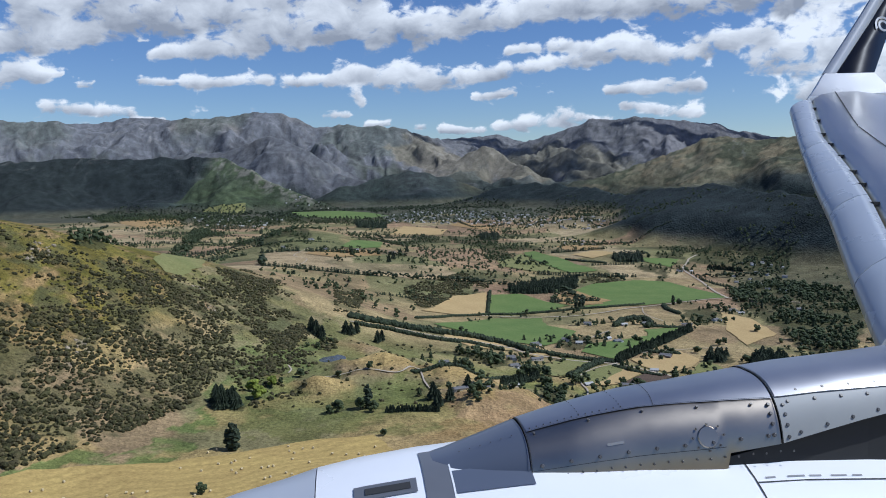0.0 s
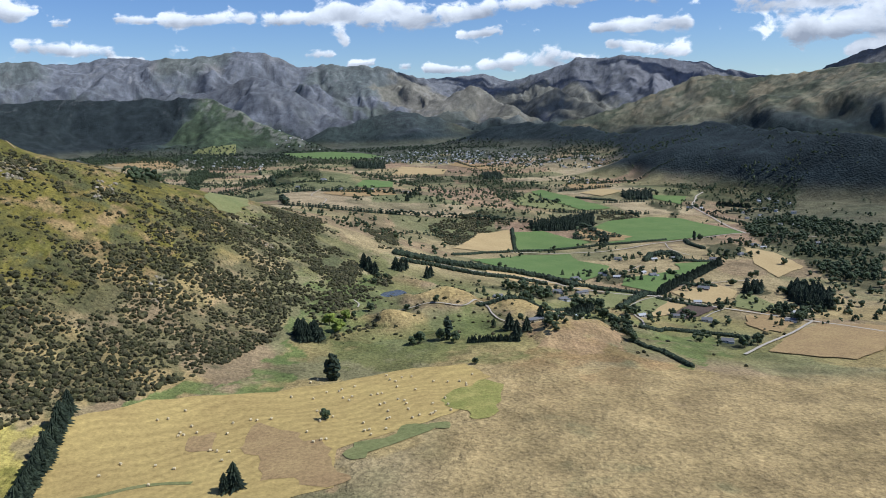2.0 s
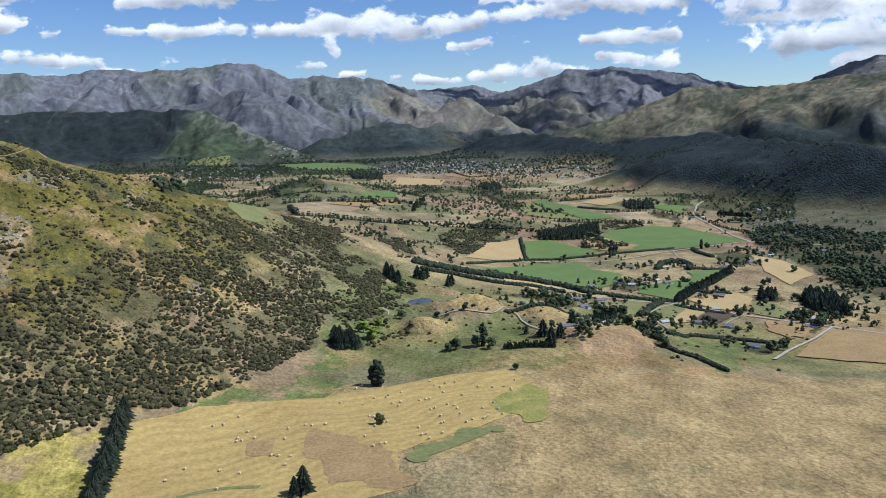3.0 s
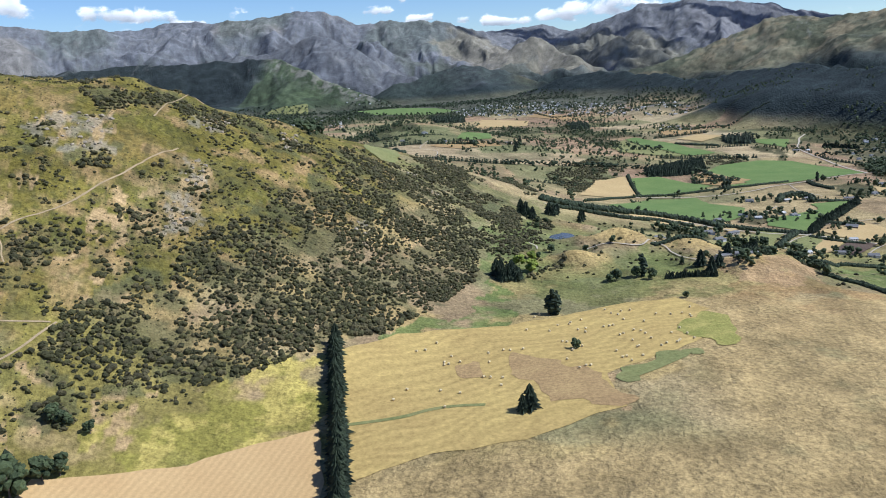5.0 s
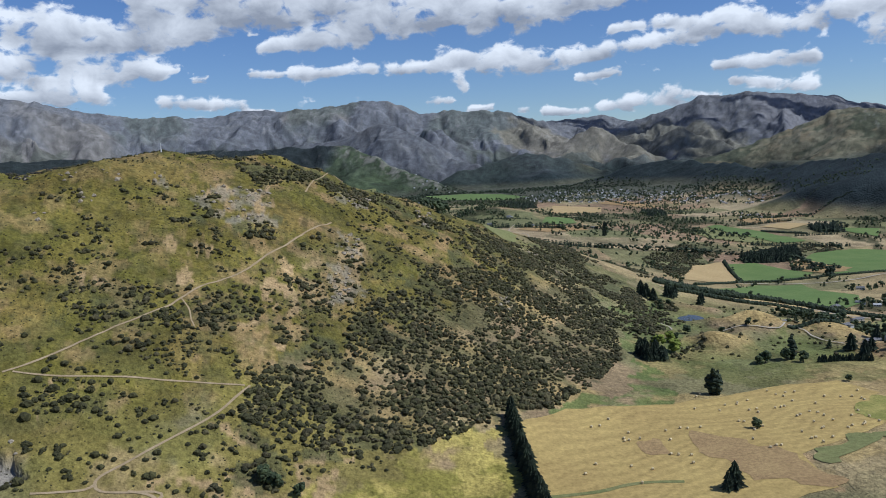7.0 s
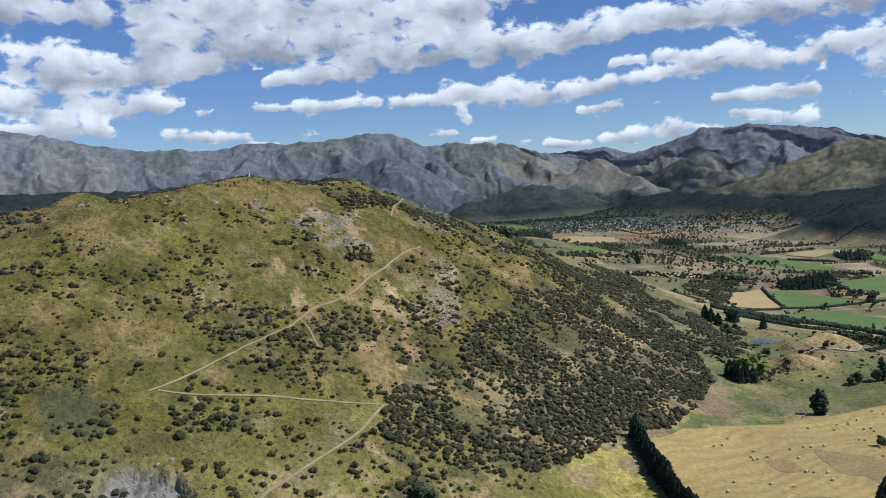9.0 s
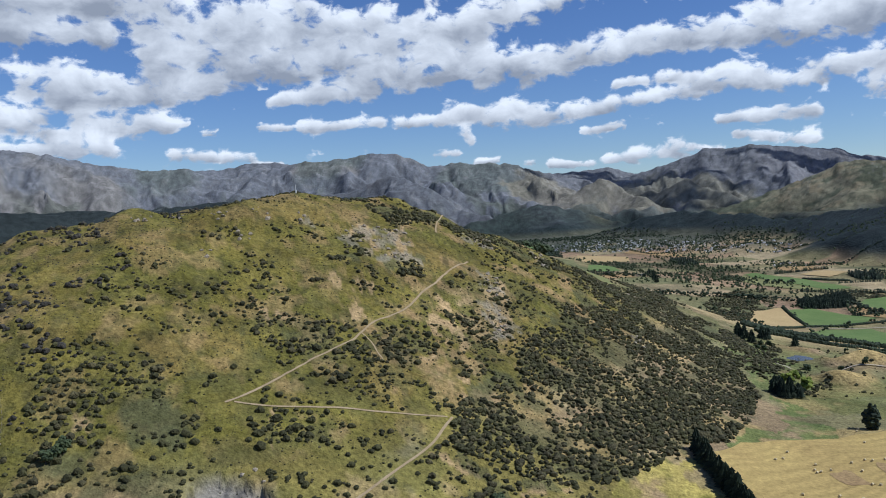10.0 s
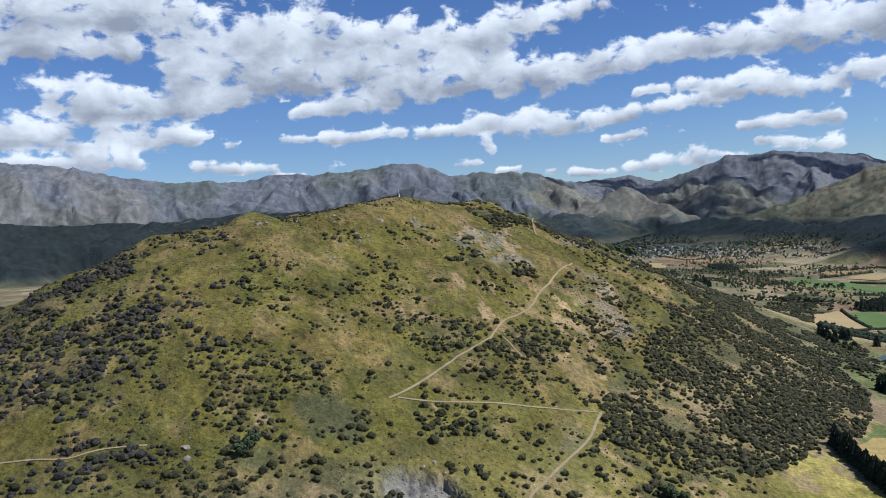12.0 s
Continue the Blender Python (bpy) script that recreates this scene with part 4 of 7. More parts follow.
CLOUDS = CLOUDS + [(-8.3, 6.7, -5.3, 6.7, 0.4, 0.5), (-4.9, 7.1, -0.2, 7.1, 0.8, 0.9), (-3.7, 6.0, -3.4, 5.3, 0.5, 0.4), (-0.2, 6.6, 6.4, 7.1, 1.0, 0.5), (6.4, 7.3, 10.9, 7.7, 0.5, 0.5), (11.2, 8.0, 14.8, 8.4, 0.6, 1.1), (14.8, 8.2, 18.5, 7.7, 1.1, 0.5), (4.4, 5.6, 7.1, 5.7, 0.3, 0.3), (6.8, 8.6, 8.7, 8.6, 0.4, 0.4), (9.6, 8.7, 11.6, 8.6, 0.5, 0.4), (19.1, 8.3, 22.9, 8.7, 0.8, 0.9), (13.3, 5.7, 19.0, 5.8, 0.35, 0.6), (14.4, 4.7, 19.0, 4.1, 0.35, 0.5), (5.8, 3.5, 10.7, 4.0, 0.4, 0.7), (10.7, 3.9, 13.2, 3.7, 0.5, 0.3), (-5.9, 4.5, -4.3, 4.5, 0.3, 0.3)]
CLOUDS = CLOUDS + [(-3.1, 3.8, -1.5, 3.9, 0.2, 0.2), (2.0, 3.4, 5.0, 3.3, 0.3, 0.3), (-23.5, 5.0, -21.1, 4.8, 0.5, 0.4), (-20.2, 4.7, -18.5, 4.7, 0.4, 0.4), (-36.2, 7.1, -31.5, 7.3, 1.2, 1.0), (-28.8, 6.9, -23.7, 6.9, 1.0, 0.8), (-23.7, 7.0, -22.6, 7.0, 0.3, 0.2), (-36.3, 5.4, -27.7, 5.5, 0.5, 0.7), (-31.0, 6.3, -28.0, 5.9, 0.6, 0.6), (-21.4, 6.4, -20.8, 6.4, 0.3, 0.2), (-17.7, 9.2, -17.2, 9.2, 0.2, 0.2), (-18.4, 4.2, -16.5, 4.2, 0.2, 0.2), (0.4, 3.6, 1.0, 3.6, 0.2, 0.2), (26.4, 5.1, 32.5, 5.0, 1.1, 1.1), (25.6, 6.8, 33.5, 6.6, 0.9, 1.1)]
CLOUDS = CLOUDS + [(22.7, 7.3, 27.8, 7.6, 0.9, 1.1), (28.9, 3.6, 33.7, 3.8, 0.5, 0.6)]
# ---------------------------------------------------------------- the ground, one sheet to the horizon
SOFT = [(kind, line) for kind, line in FIELDS if kind in ("meadow", "lush", "pasture", "tan") and max(p[1] for p in line) < 570]
FIELDS = [f for f in FIELDS if f not in SOFT]


PLOT_LONG, PLOT_DEEP = 130.0, 95.0
PLOT_C, PLOT_S = math.cos(0.22), math.sin(0.22)


def blend(a, b, f):
    return a + (np.asarray(b) - a) * f[..., None]


def soft_inside(line, x, y, wander=10.0, seed=0):
    """Within an outline, with an edge that strays."""
    return inside(line, x + wander * fbm(x / 22, y / 22, 3, 50 + seed), y + wander * fbm(x / 22, y / 22, 3, 60 + seed)).astype(float)


def cover(x, y, h, rake):
    """The colour of what grows or lies on the open ground, plus cloud shade and haze painted on the mountains."""
    low = basin(x, y)
    col = np.empty(x.shape + (3,))
    col[:] = (0.330, 0.248, 0.118)
    col = blend(col, (0.160, 0.152, 0.066), 0.75 * step(-0.1, 0.4, fbm(x / 110, y / 110, 4, 71)))
    col = blend(col, (0.270, 0.185, 0.098), 0.8 * step(0.1, 0.4, fbm(x / 90, y / 90, 4, 72)))
    # old paddocks of many tones beyond the farms
    px, py = x + 14 * fbm(x / 60, y / 60, 3, 55), y + 14 * fbm(x / 60, y / 60, 3, 56)
    cu, cv = np.floor((px * PLOT_C + py * PLOT_S) / PLOT_LONG), np.floor((py * PLOT_C - px * PLOT_S) / PLOT_DEEP)
    pick = hash2(cu, cv, 57)
    tones = np.array(((0.31, 0.20, 0.115), (0.36, 0.275, 0.150), (0.20, 0.175, 0.080), (0.145, 0.150, 0.062), (0.26, 0.165, 0.100), (0.40, 0.31, 0.175)))
    part_of = step(880, 1020, y) * (1 - step(2250, 2450, y)) * (hash2(cu, cv, 58) < 0.8) * (1 - step(400, 500, x + 60 * fbm(x / 90, y / 90, 3, 47)))
    col = col + (tones[np.clip((pick * 6).astype(int), 0, 5)] - col) * (0.75 * part_of)[..., None]
    col = blend(col, (0.34, 0.245, 0.095), 0.8 * step(-0.2, 0.2, fbm(x / 38, y / 38, 4, 70)) * (1 - step(560, 700, y)))
    col = blend(col, (0.075, 0.080, 0.035), 0.45 * step(0.25, 0.5, fbm(x / 70, y / 70, 5, 69)) * step(700, 1100, y))
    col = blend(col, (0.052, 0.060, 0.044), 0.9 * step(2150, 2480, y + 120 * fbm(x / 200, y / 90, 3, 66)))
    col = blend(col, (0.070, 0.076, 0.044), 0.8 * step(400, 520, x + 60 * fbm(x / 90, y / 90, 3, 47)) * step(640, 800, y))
    hill = step(8, 24, lattice(x, y, -740, 170, 80, HILL, 12)) * step(-40, 10, 60 - x)
    grass = np.empty(x.shape + (3,))
    grass[:] = (0.162, 0.132, 0.028)
    grass = blend(grass, (0.210, 0.152, 0.042), step(-0.1, 0.35, fbm(x / 48, y / 48, 4, 73)))
    grass = blend(grass, (0.118, 0.108, 0.022), 0.7 * step(0.0, 0.35, fbm(x / 30, y / 30, 4, 74)))
    grass = blend(grass, (0.235, 0.165, 0.062), 0.7 * step(0.15, 0.45, fbm(x / 5, y / 5, 3, 68)) * step(-0.2, 0.3, fbm(x / 60, y / 60, 3, 67)))
    east = 0.55 + 0.45 * step(-430, -330, x)
    grass = blend(grass, (0.315, 0.205, 0.090), (0.8 * east) * step(0.26, 0.46, fbm(x / 15, y / 15, 4, 75)))
    grass = blend(grass, (0.060, 0.060, 0.020), 0.55 * step(0.15, 0.45, fbm(x / 3.5, y / 3.5, 3, 65)))
    grass = blend(grass, (0.235, 0.190, 0.062), 0.25 * step(0.25, 0.5, fbm(x / 4.5, y / 4.5, 3, 46)))
    col = col + (grass - col) * hill[..., None]
    toe = np.exp(-((x + 290) / 120) ** 2 - ((y - 255) / 52) ** 2)
    col = blend(col, (0.178, 0.152, 0.030), 0.75 * step(0.15, 0.5, toe) * step(-0.7, 0.0, fbm(x / 16, y / 16, 4, 62)))
    for k, (kind, line) in enumerate(SOFT):
        f = soft_inside(line, x, y, 11, 80 + k)
        tone = {"meadow": (0.240, 0.208, 0.044), "lush": (0.115, 0.150, 0.040), "pasture": (0.145, 0.140, 0.045), "tan": (0.29, 0.18, 0.075)}[kind]
        col = blend(col, tone, 0.85 * f * step(-0.75, 0.0, fbm(x / 13, y / 13, 3, 78)))
        if kind == "meadow":
            col = blend(col, (0.40, 0.315, 0.085), 0.85 * f * step(-0.1, 0.2, fbm(x / 11, y / 11, 4, 79)))
    south = step(-205, -190, x) * (1 - step(300, 330, x)) * step(60, 110, y) * (1 - step(228, 262, y))
    bank = step(-75, -45, x) * (1 - step(250, 330, x)) * step(90, 150, y) * (1 - step(395, 430, y))
    bank = np.maximum(bank, south)
    col = blend(col, (0.345, 0.245, 0.105), 0.92 * bank * step(-1.5, -0.7, fbm(x / 30, y / 30, 4, 64)))
    hummock = step(420, 470, y) * (1 - step(640, 720, y)) * step(-150, -110, x) * (1 - step(140, 220, x))
    col = blend(col, (0.130, 0.148, 0.044), 0.8 * hummock * (1 - step(-1.0, 3.0, h - low)))
    col = blend(col, (0.40, 0.28, 0.105), 0.7 * hummock * step(3.0, 7.0, h - low))
    f = soft_inside(GULLY, x, y, 9, 95)
    col = blend(col, (0.125, 0.150, 0.046), 0.85 * f * step(-0.8, -0.1, fbm(x / 14, y / 14, 3, 51)))
    f = soft_inside(SPUR, x, y, 10, 96)
    col = blend(col, (0.160, 0.160, 0.056), 0.7 * f)
    col = blend(col, (0.30, 0.235, 0.12), 0.7 * f * step(0.1, 0.4, fbm(x / 12, y / 12, 4, 49)))
    f = soft_inside(HILLOCK, x, y, 6, 97)
    col = blend(col, (0.33, 0.215, 0.105), 0.85 * f * step(-0.5, 0.1, fbm(x / 12, y / 12, 3, 48)))
    for k, line in enumerate(SCARS):
        f = soft_inside(line, x, y, 7, k) * step(-0.15, 0.35, fbm(x / 6, y / 9, 4, 76))
        col = blend(col, (0.39, 0.265, 0.125), 0.9 * f)
    for k, (kind, line) in enumerate(SCRUB):
        f = soft_inside(line, x, y, 9, 20 + k) * step(-0.4, 0.2, fbm(x / 12, y / 12, 3, 77))
        col = blend(col, (0.088, 0.088, 0.038), (0.7 if kind == "dense" else 0.3) * f)
    for k, line in enumerate(ROCKS[:6]):
        col = blend(col, (0.26, 0.228, 0.165), 0.6 * soft_inside(line, x, y, 8, 90 + k) * step(-0.25, 0.15, fbm(x / 5, y / 5, 4, 54)))
    pale = bank_cut(x, y)
    col = blend(col, (0.25, 0.222, 0.175), 0.95 * pale)
    col = blend(col, (0.10, 0.092, 0.08), 0.8 * pale * step(0.1, 0.3, fbm(x / 2.2, y / 6, 3, 63)))
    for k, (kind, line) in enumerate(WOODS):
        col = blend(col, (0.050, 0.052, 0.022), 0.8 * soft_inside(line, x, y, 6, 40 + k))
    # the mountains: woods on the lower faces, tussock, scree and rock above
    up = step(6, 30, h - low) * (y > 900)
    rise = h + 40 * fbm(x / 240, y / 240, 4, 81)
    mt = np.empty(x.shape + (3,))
    # greys lifted and blued, distance haze put into the rock and forest tones
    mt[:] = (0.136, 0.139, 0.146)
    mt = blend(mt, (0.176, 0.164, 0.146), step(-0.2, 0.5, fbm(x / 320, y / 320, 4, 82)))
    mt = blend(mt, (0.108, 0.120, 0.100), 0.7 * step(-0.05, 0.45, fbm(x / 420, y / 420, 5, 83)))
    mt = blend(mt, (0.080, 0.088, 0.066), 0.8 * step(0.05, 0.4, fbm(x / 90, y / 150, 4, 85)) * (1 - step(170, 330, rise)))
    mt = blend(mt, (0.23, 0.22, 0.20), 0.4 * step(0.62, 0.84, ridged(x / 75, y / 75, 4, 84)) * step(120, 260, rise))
    forest = 1 - step(50, 150, rise)
    mt = blend(mt, (0.042, 0.055, 0.050), forest)
    d, top, run = along(x, y, RIDGES["broad"])
    mt = blend(mt, (0.150, 0.148, 0.156), 0.75 * (1 - step(300, 700, d)))
    # the cone's darker tone stands in for cloud shade
    for name, tone, reach in (("cone", (0.104, 0.106, 0.110), 230), ("knoll", (0.046, 0.060, 0.050), 200), ("dome", (0.190, 0.168, 0.118), 170), ("fold", (0.172, 0.158, 0.110), 170)):
        d, top, run = along(x, y, RIDGES[name])
        d = d + 50 * fbm(x / 70, y / 70, 3, 61)
        near = 1 - step(0.75 * reach, 1.15 * reach, d)
        mt = blend(mt, tone, 0.75 * near)
        if name == "knoll":
            forest = np.maximum(forest, 0.8 * near)
    d, top, run = along(x, y, RIDGES["green"])
    slope = (1 - step(250, 420, d)) * step(40, 110, rise)
    mt = blend(mt, (0.170, 0.150, 0.086), 0.85 * slope)
    mt = blend(mt, (0.225, 0.180, 0.105), 0.7 * slope * step(0.1, 0.5, fbm(x / 60, y / 35, 4, 53)))
    mt = blend(mt, (0.072, 0.080, 0.048), 0.8 * slope * step(0.1, 0.35, fbm(x / 110, y / 60, 5, 90)))
    mt = blend(mt, (0.050, 0.056, 0.036), 0.6 * slope * step(0.2, 0.45, fbm(x / 16, y / 16, 3, 52)))
    # wooded ridge, its dark tone also holding painted cloud shade
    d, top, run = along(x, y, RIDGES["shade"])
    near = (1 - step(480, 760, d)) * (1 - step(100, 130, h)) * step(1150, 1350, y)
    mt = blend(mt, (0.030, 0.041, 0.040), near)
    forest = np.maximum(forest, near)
    # forest on the long bluff, darkened further by cloud shade put into the colour
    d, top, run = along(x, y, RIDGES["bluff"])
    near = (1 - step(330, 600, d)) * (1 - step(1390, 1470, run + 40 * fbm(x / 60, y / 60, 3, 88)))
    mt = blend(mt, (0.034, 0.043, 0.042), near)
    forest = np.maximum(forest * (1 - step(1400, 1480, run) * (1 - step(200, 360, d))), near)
    green = (1 - step(200, 360, d)) * step(1400, 1480, run)
    mt = blend(mt, (0.066, 0.086, 0.040), green * 0.9)
    mt = blend(mt, (0.035, 0.046, 0.026), 0.8 * green * step(-0.05, 0.25, fbm(x / 38, y / 38, 4, 80)))
    mt = blend(mt, (0.20, 0.185, 0.15), 0.7 * (1 - step(25, 80, d)) * step(1400, 1480, run) * step(-0.1, 0.3, fbm(x / 22, y / 22, 3, 89)))
    # western woods, with cloud shade painted into their dark tone too
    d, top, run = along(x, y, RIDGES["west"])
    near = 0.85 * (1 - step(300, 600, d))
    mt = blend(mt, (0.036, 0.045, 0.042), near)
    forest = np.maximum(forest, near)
    # pale scree in the gullies
    mt = blend(mt, (0.25, 0.24, 0.215), 0.35 * step(0.70, 0.88, rake) * step(110, 230, rise))
    mt = mt * (1 + 0.26 * vnoise(x / 13, y / 13, 86) + 0.14 * vnoise(x / 40, y / 40, 87))[..., None]
    out = np.ones(x.shape + (4,))
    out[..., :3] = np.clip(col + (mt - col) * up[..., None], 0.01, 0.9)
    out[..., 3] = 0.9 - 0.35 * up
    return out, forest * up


def build_ground():
    az = np.radians(np.concatenate([np.arange(-72, -40, 0.3), np.arange(-40, 38, 0.118), np.arange(38, 50, 0.24), np.arange(50, 288, 3.0)]))
    rr = np.concatenate([np.geomspace(0.02, 140, 14), np.geomspace(142, 2200, 390), np.geomspace(2210, 4850, 265)])
    a, r = np.meshgrid(az, rr, indexing="ij")
    x, y = CX + r * np.sin(a), CY + r * np.cos(a)
    cuts = []
    h = height(x, y, cuts)
    RULED.update(az=az, rr=rr, h=h)
    n, m = x.shape
    i, j = np.meshgrid(np.arange(n), np.arange(m - 1), indexing="ij")
    k, k2 = (i * m + j).ravel(), (((i + 1) % n) * m + j).ravel()
    faces = np.stack([k, k + 1, k2 + 1, k2], -1)
    me = raw_mesh("ground", np.stack([x, y, h], -1).reshape(-1, 3), faces, (GROUND,), True)
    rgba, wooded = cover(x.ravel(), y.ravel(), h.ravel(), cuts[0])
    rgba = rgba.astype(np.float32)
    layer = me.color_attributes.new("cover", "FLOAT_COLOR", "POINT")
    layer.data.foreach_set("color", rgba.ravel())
    layer = me.attributes.new("woods", "FLOAT", "POINT")
    layer.data.foreach_set("value", wooded.astype(np.float32))
    return tagged(new("ground", me), "dry rolling valley ground rising to brown tussock mountains", "ground", kind="structure")


build_ground()


def sheet(name, line, material, label, category, lift=0.2, cell=9.0, rough=1.5):
    """A field: its outline with slightly uneven edges, laid over the lie of the land."""
    edge = []
    for again in range(2 if rough > 3 else 0):
        line = [(p[0] + f * (q[0] - p[0]), p[1] + f * (q[1] - p[1])) for p, q in zip(line, line[1:] + line[:1]) for f in (0.25, 0.75)]
    for (ax, ay), (bx, by) in zip(line, line[1:] + line[:1]):
        n = max(1, int(math.hypot(bx - ax, by - ay) / 6))
        for k in range(n):
            edge.append((ax + (bx - ax) * k / n, ay + (by - ay) * k / n))
    ex, ey = np.array([e[0] for e in edge]), np.array([e[1] for e in edge])
    ex, ey = ex + rough * fbm(ex / 11, ey / 11, 2, 91), ey + rough * fbm(ex / 11, ey / 11, 2, 92)
    bm = bmesh.new()
    bm.faces.new([bm.verts.new((px, py, 0)) for px, py in zip(ex, ey)])
    bmesh.ops.triangulate(bm, faces=bm.faces[:])
    for axis, lo, hi in ((0, ex.min(), ex.max()), (1, ey.min(), ey.max())):
        at = lo + cell
        while at < hi:
            p, q = [0, 0, 0], [0, 0, 0]
            p[axis], q[axis] = at, 1
            bmesh.ops.bisect_plane(bm, geom=bm.verts[:] + bm.edges[:] + bm.faces[:], plane_co=p, plane_no=q)
            at += cell
    z = land(np.array([v.co.x for v in bm.verts]), np.array([v.co.y for v in bm.verts]))
    for v, h in zip(bm.verts, z):
        v.co.z = h + lift
    bmesh.ops.recalc_face_normals(bm, faces=bm.faces[:])
    if sum(f.normal.z for f in bm.faces) < 0:
        bmesh.ops.reverse_faces(bm, faces=bm.faces[:])
    for f in bm.faces:
        f.smooth = True
    return tagged(part(name, bm, material), label, category, kind="structure")


SAID = {
    "hay": ("hayfield", "mown straw-yellow hayfield dotted with round bales"),
    "stripes": ("stubble_field", "tan stubble field combed by straight mower lines"),
    "meadow": ("rough_meadow", "rank yellow-green meadow below the scrubby hill"),
    "lush": ("green_paddock", "irrigated green pasture between hedges on the flat"),
    "pasture": ("olive_paddock", "olive-green grazed paddock on rolling ground"),
    "tan": ("parched_paddock", "sun-parched brown paddock of dry grass"),
    "straw": ("straw_paddock", "pale straw-coloured dry paddock on the valley flat"),
    "plough": ("ploughed_field", "dark brown freshly ploughed field beside the road"),
}
for number, (kind, line) in enumerate(FIELDS):
    wide = 0.20 + 0.02 * (number % 5)
    sheet(SAID[kind][0], line, FIELD[kind], SAID[kind][1], "field", wide + (0.9 if line[0][1] > 1200 else 0.45 if line[0][1] > 500 else 0), 5 if line[0][1] < 900 else 8 if line[0][1] < 1600 else 14)


def ribbon(name, line, wide, material, label, lift):
    """A road or track that follows the ground."""
    pts = rounded_line(line, 2.0)
    co, faces = [], []
    for k, p in enumerate(pts):
        q, r = pts[max(0, k - 1)], pts[min(len(pts) - 1, k + 1)]
        d = np.array(r) - np.array(q)
        side = np.array([-d[1], d[0]]) / max(1e-6, np.linalg.norm(d)) * wide / 2 * (1 + 0.18 * noise.noise((p[0] / 6, p[1] / 6, 0)))
        for s in (1, 0, -1):
            co.append((p[0] + s * side[0], p[1] + s * side[1]))
        if k:
            b = 3 * k
            faces += [[b - 3, b - 2, b + 1, b], [b - 2, b - 1, b + 2, b + 1]]
    co = np.array(co)
    h = land(co[:, 0], co[:, 1])
    mid = h[1::3]
    h = np.repeat(mid, 3) + 0.5 * (h - np.repeat(mid, 3)) + lift
    h = np.maximum(h, land(co[:, 0], co[:, 1]) + 0.10)
    me = raw_mesh(name, np.column_stack([co, h]), np.array(faces)[:, ::-1], (material,), True)
    return tagged(new(name, me), label, "road" if "road" in name or "track" in name else "ditch", kind="structure")


for line in ([(-135, 316), (-133, 328), (-124, 333), (-111, 325), (-102, 308), (-95, 287), (-89, 273), (-104, 266), (-120, 281), (-129, 297)], [(-157, 310), (-156, 319), (-150, 328), (-144, 330), (-143, 318), (-150, 306)]):
    sheet("rough_bank", line, FIELD["tan"], "orange-brown hummocky bank of unmown dry grass", "bank", 0.30, 5, 6.0)
for line in ([(-49, 365), (-38, 374), (-27, 392), (-24, 375), (-27, 342), (-39, 329), (-45, 342), (-51, 352)], [(-95, 301), (-76, 313), (-65, 322), (-55, 330), (-46, 329), (-49, 318), (-63, 313), (-91, 287)]):
    sheet("uncut_grass", line, FIELD["meadow" if line[0][0] > -60 else "pasture"], "olive uncut grass left beside the mown hay", "grass", 0.31, 6, 4.0)
ribbon("ditch", [(-202, 269), (-193, 271), (-180, 274), (-169, 279), (-158, 281), (-147, 280)], 2.4, FIELD["pasture"], "grassy dark ditch across the hayfield", 0.3)
for kind, wide, line in ROADS:
    far = 0.75 if line[0][1] > 480 else 0.15
    if kind == "road":
        ribbon("road", line, 0.62 * wide, GRAVEL, "pale sealed country road across the valley flat", far + 0.15)
    else:
        ribbon("farm_track", line, 0.44 * wide, CLAY if line[0][1] < 500 else GRAVEL, "bare clay farm track cut along the grassy slope", far)


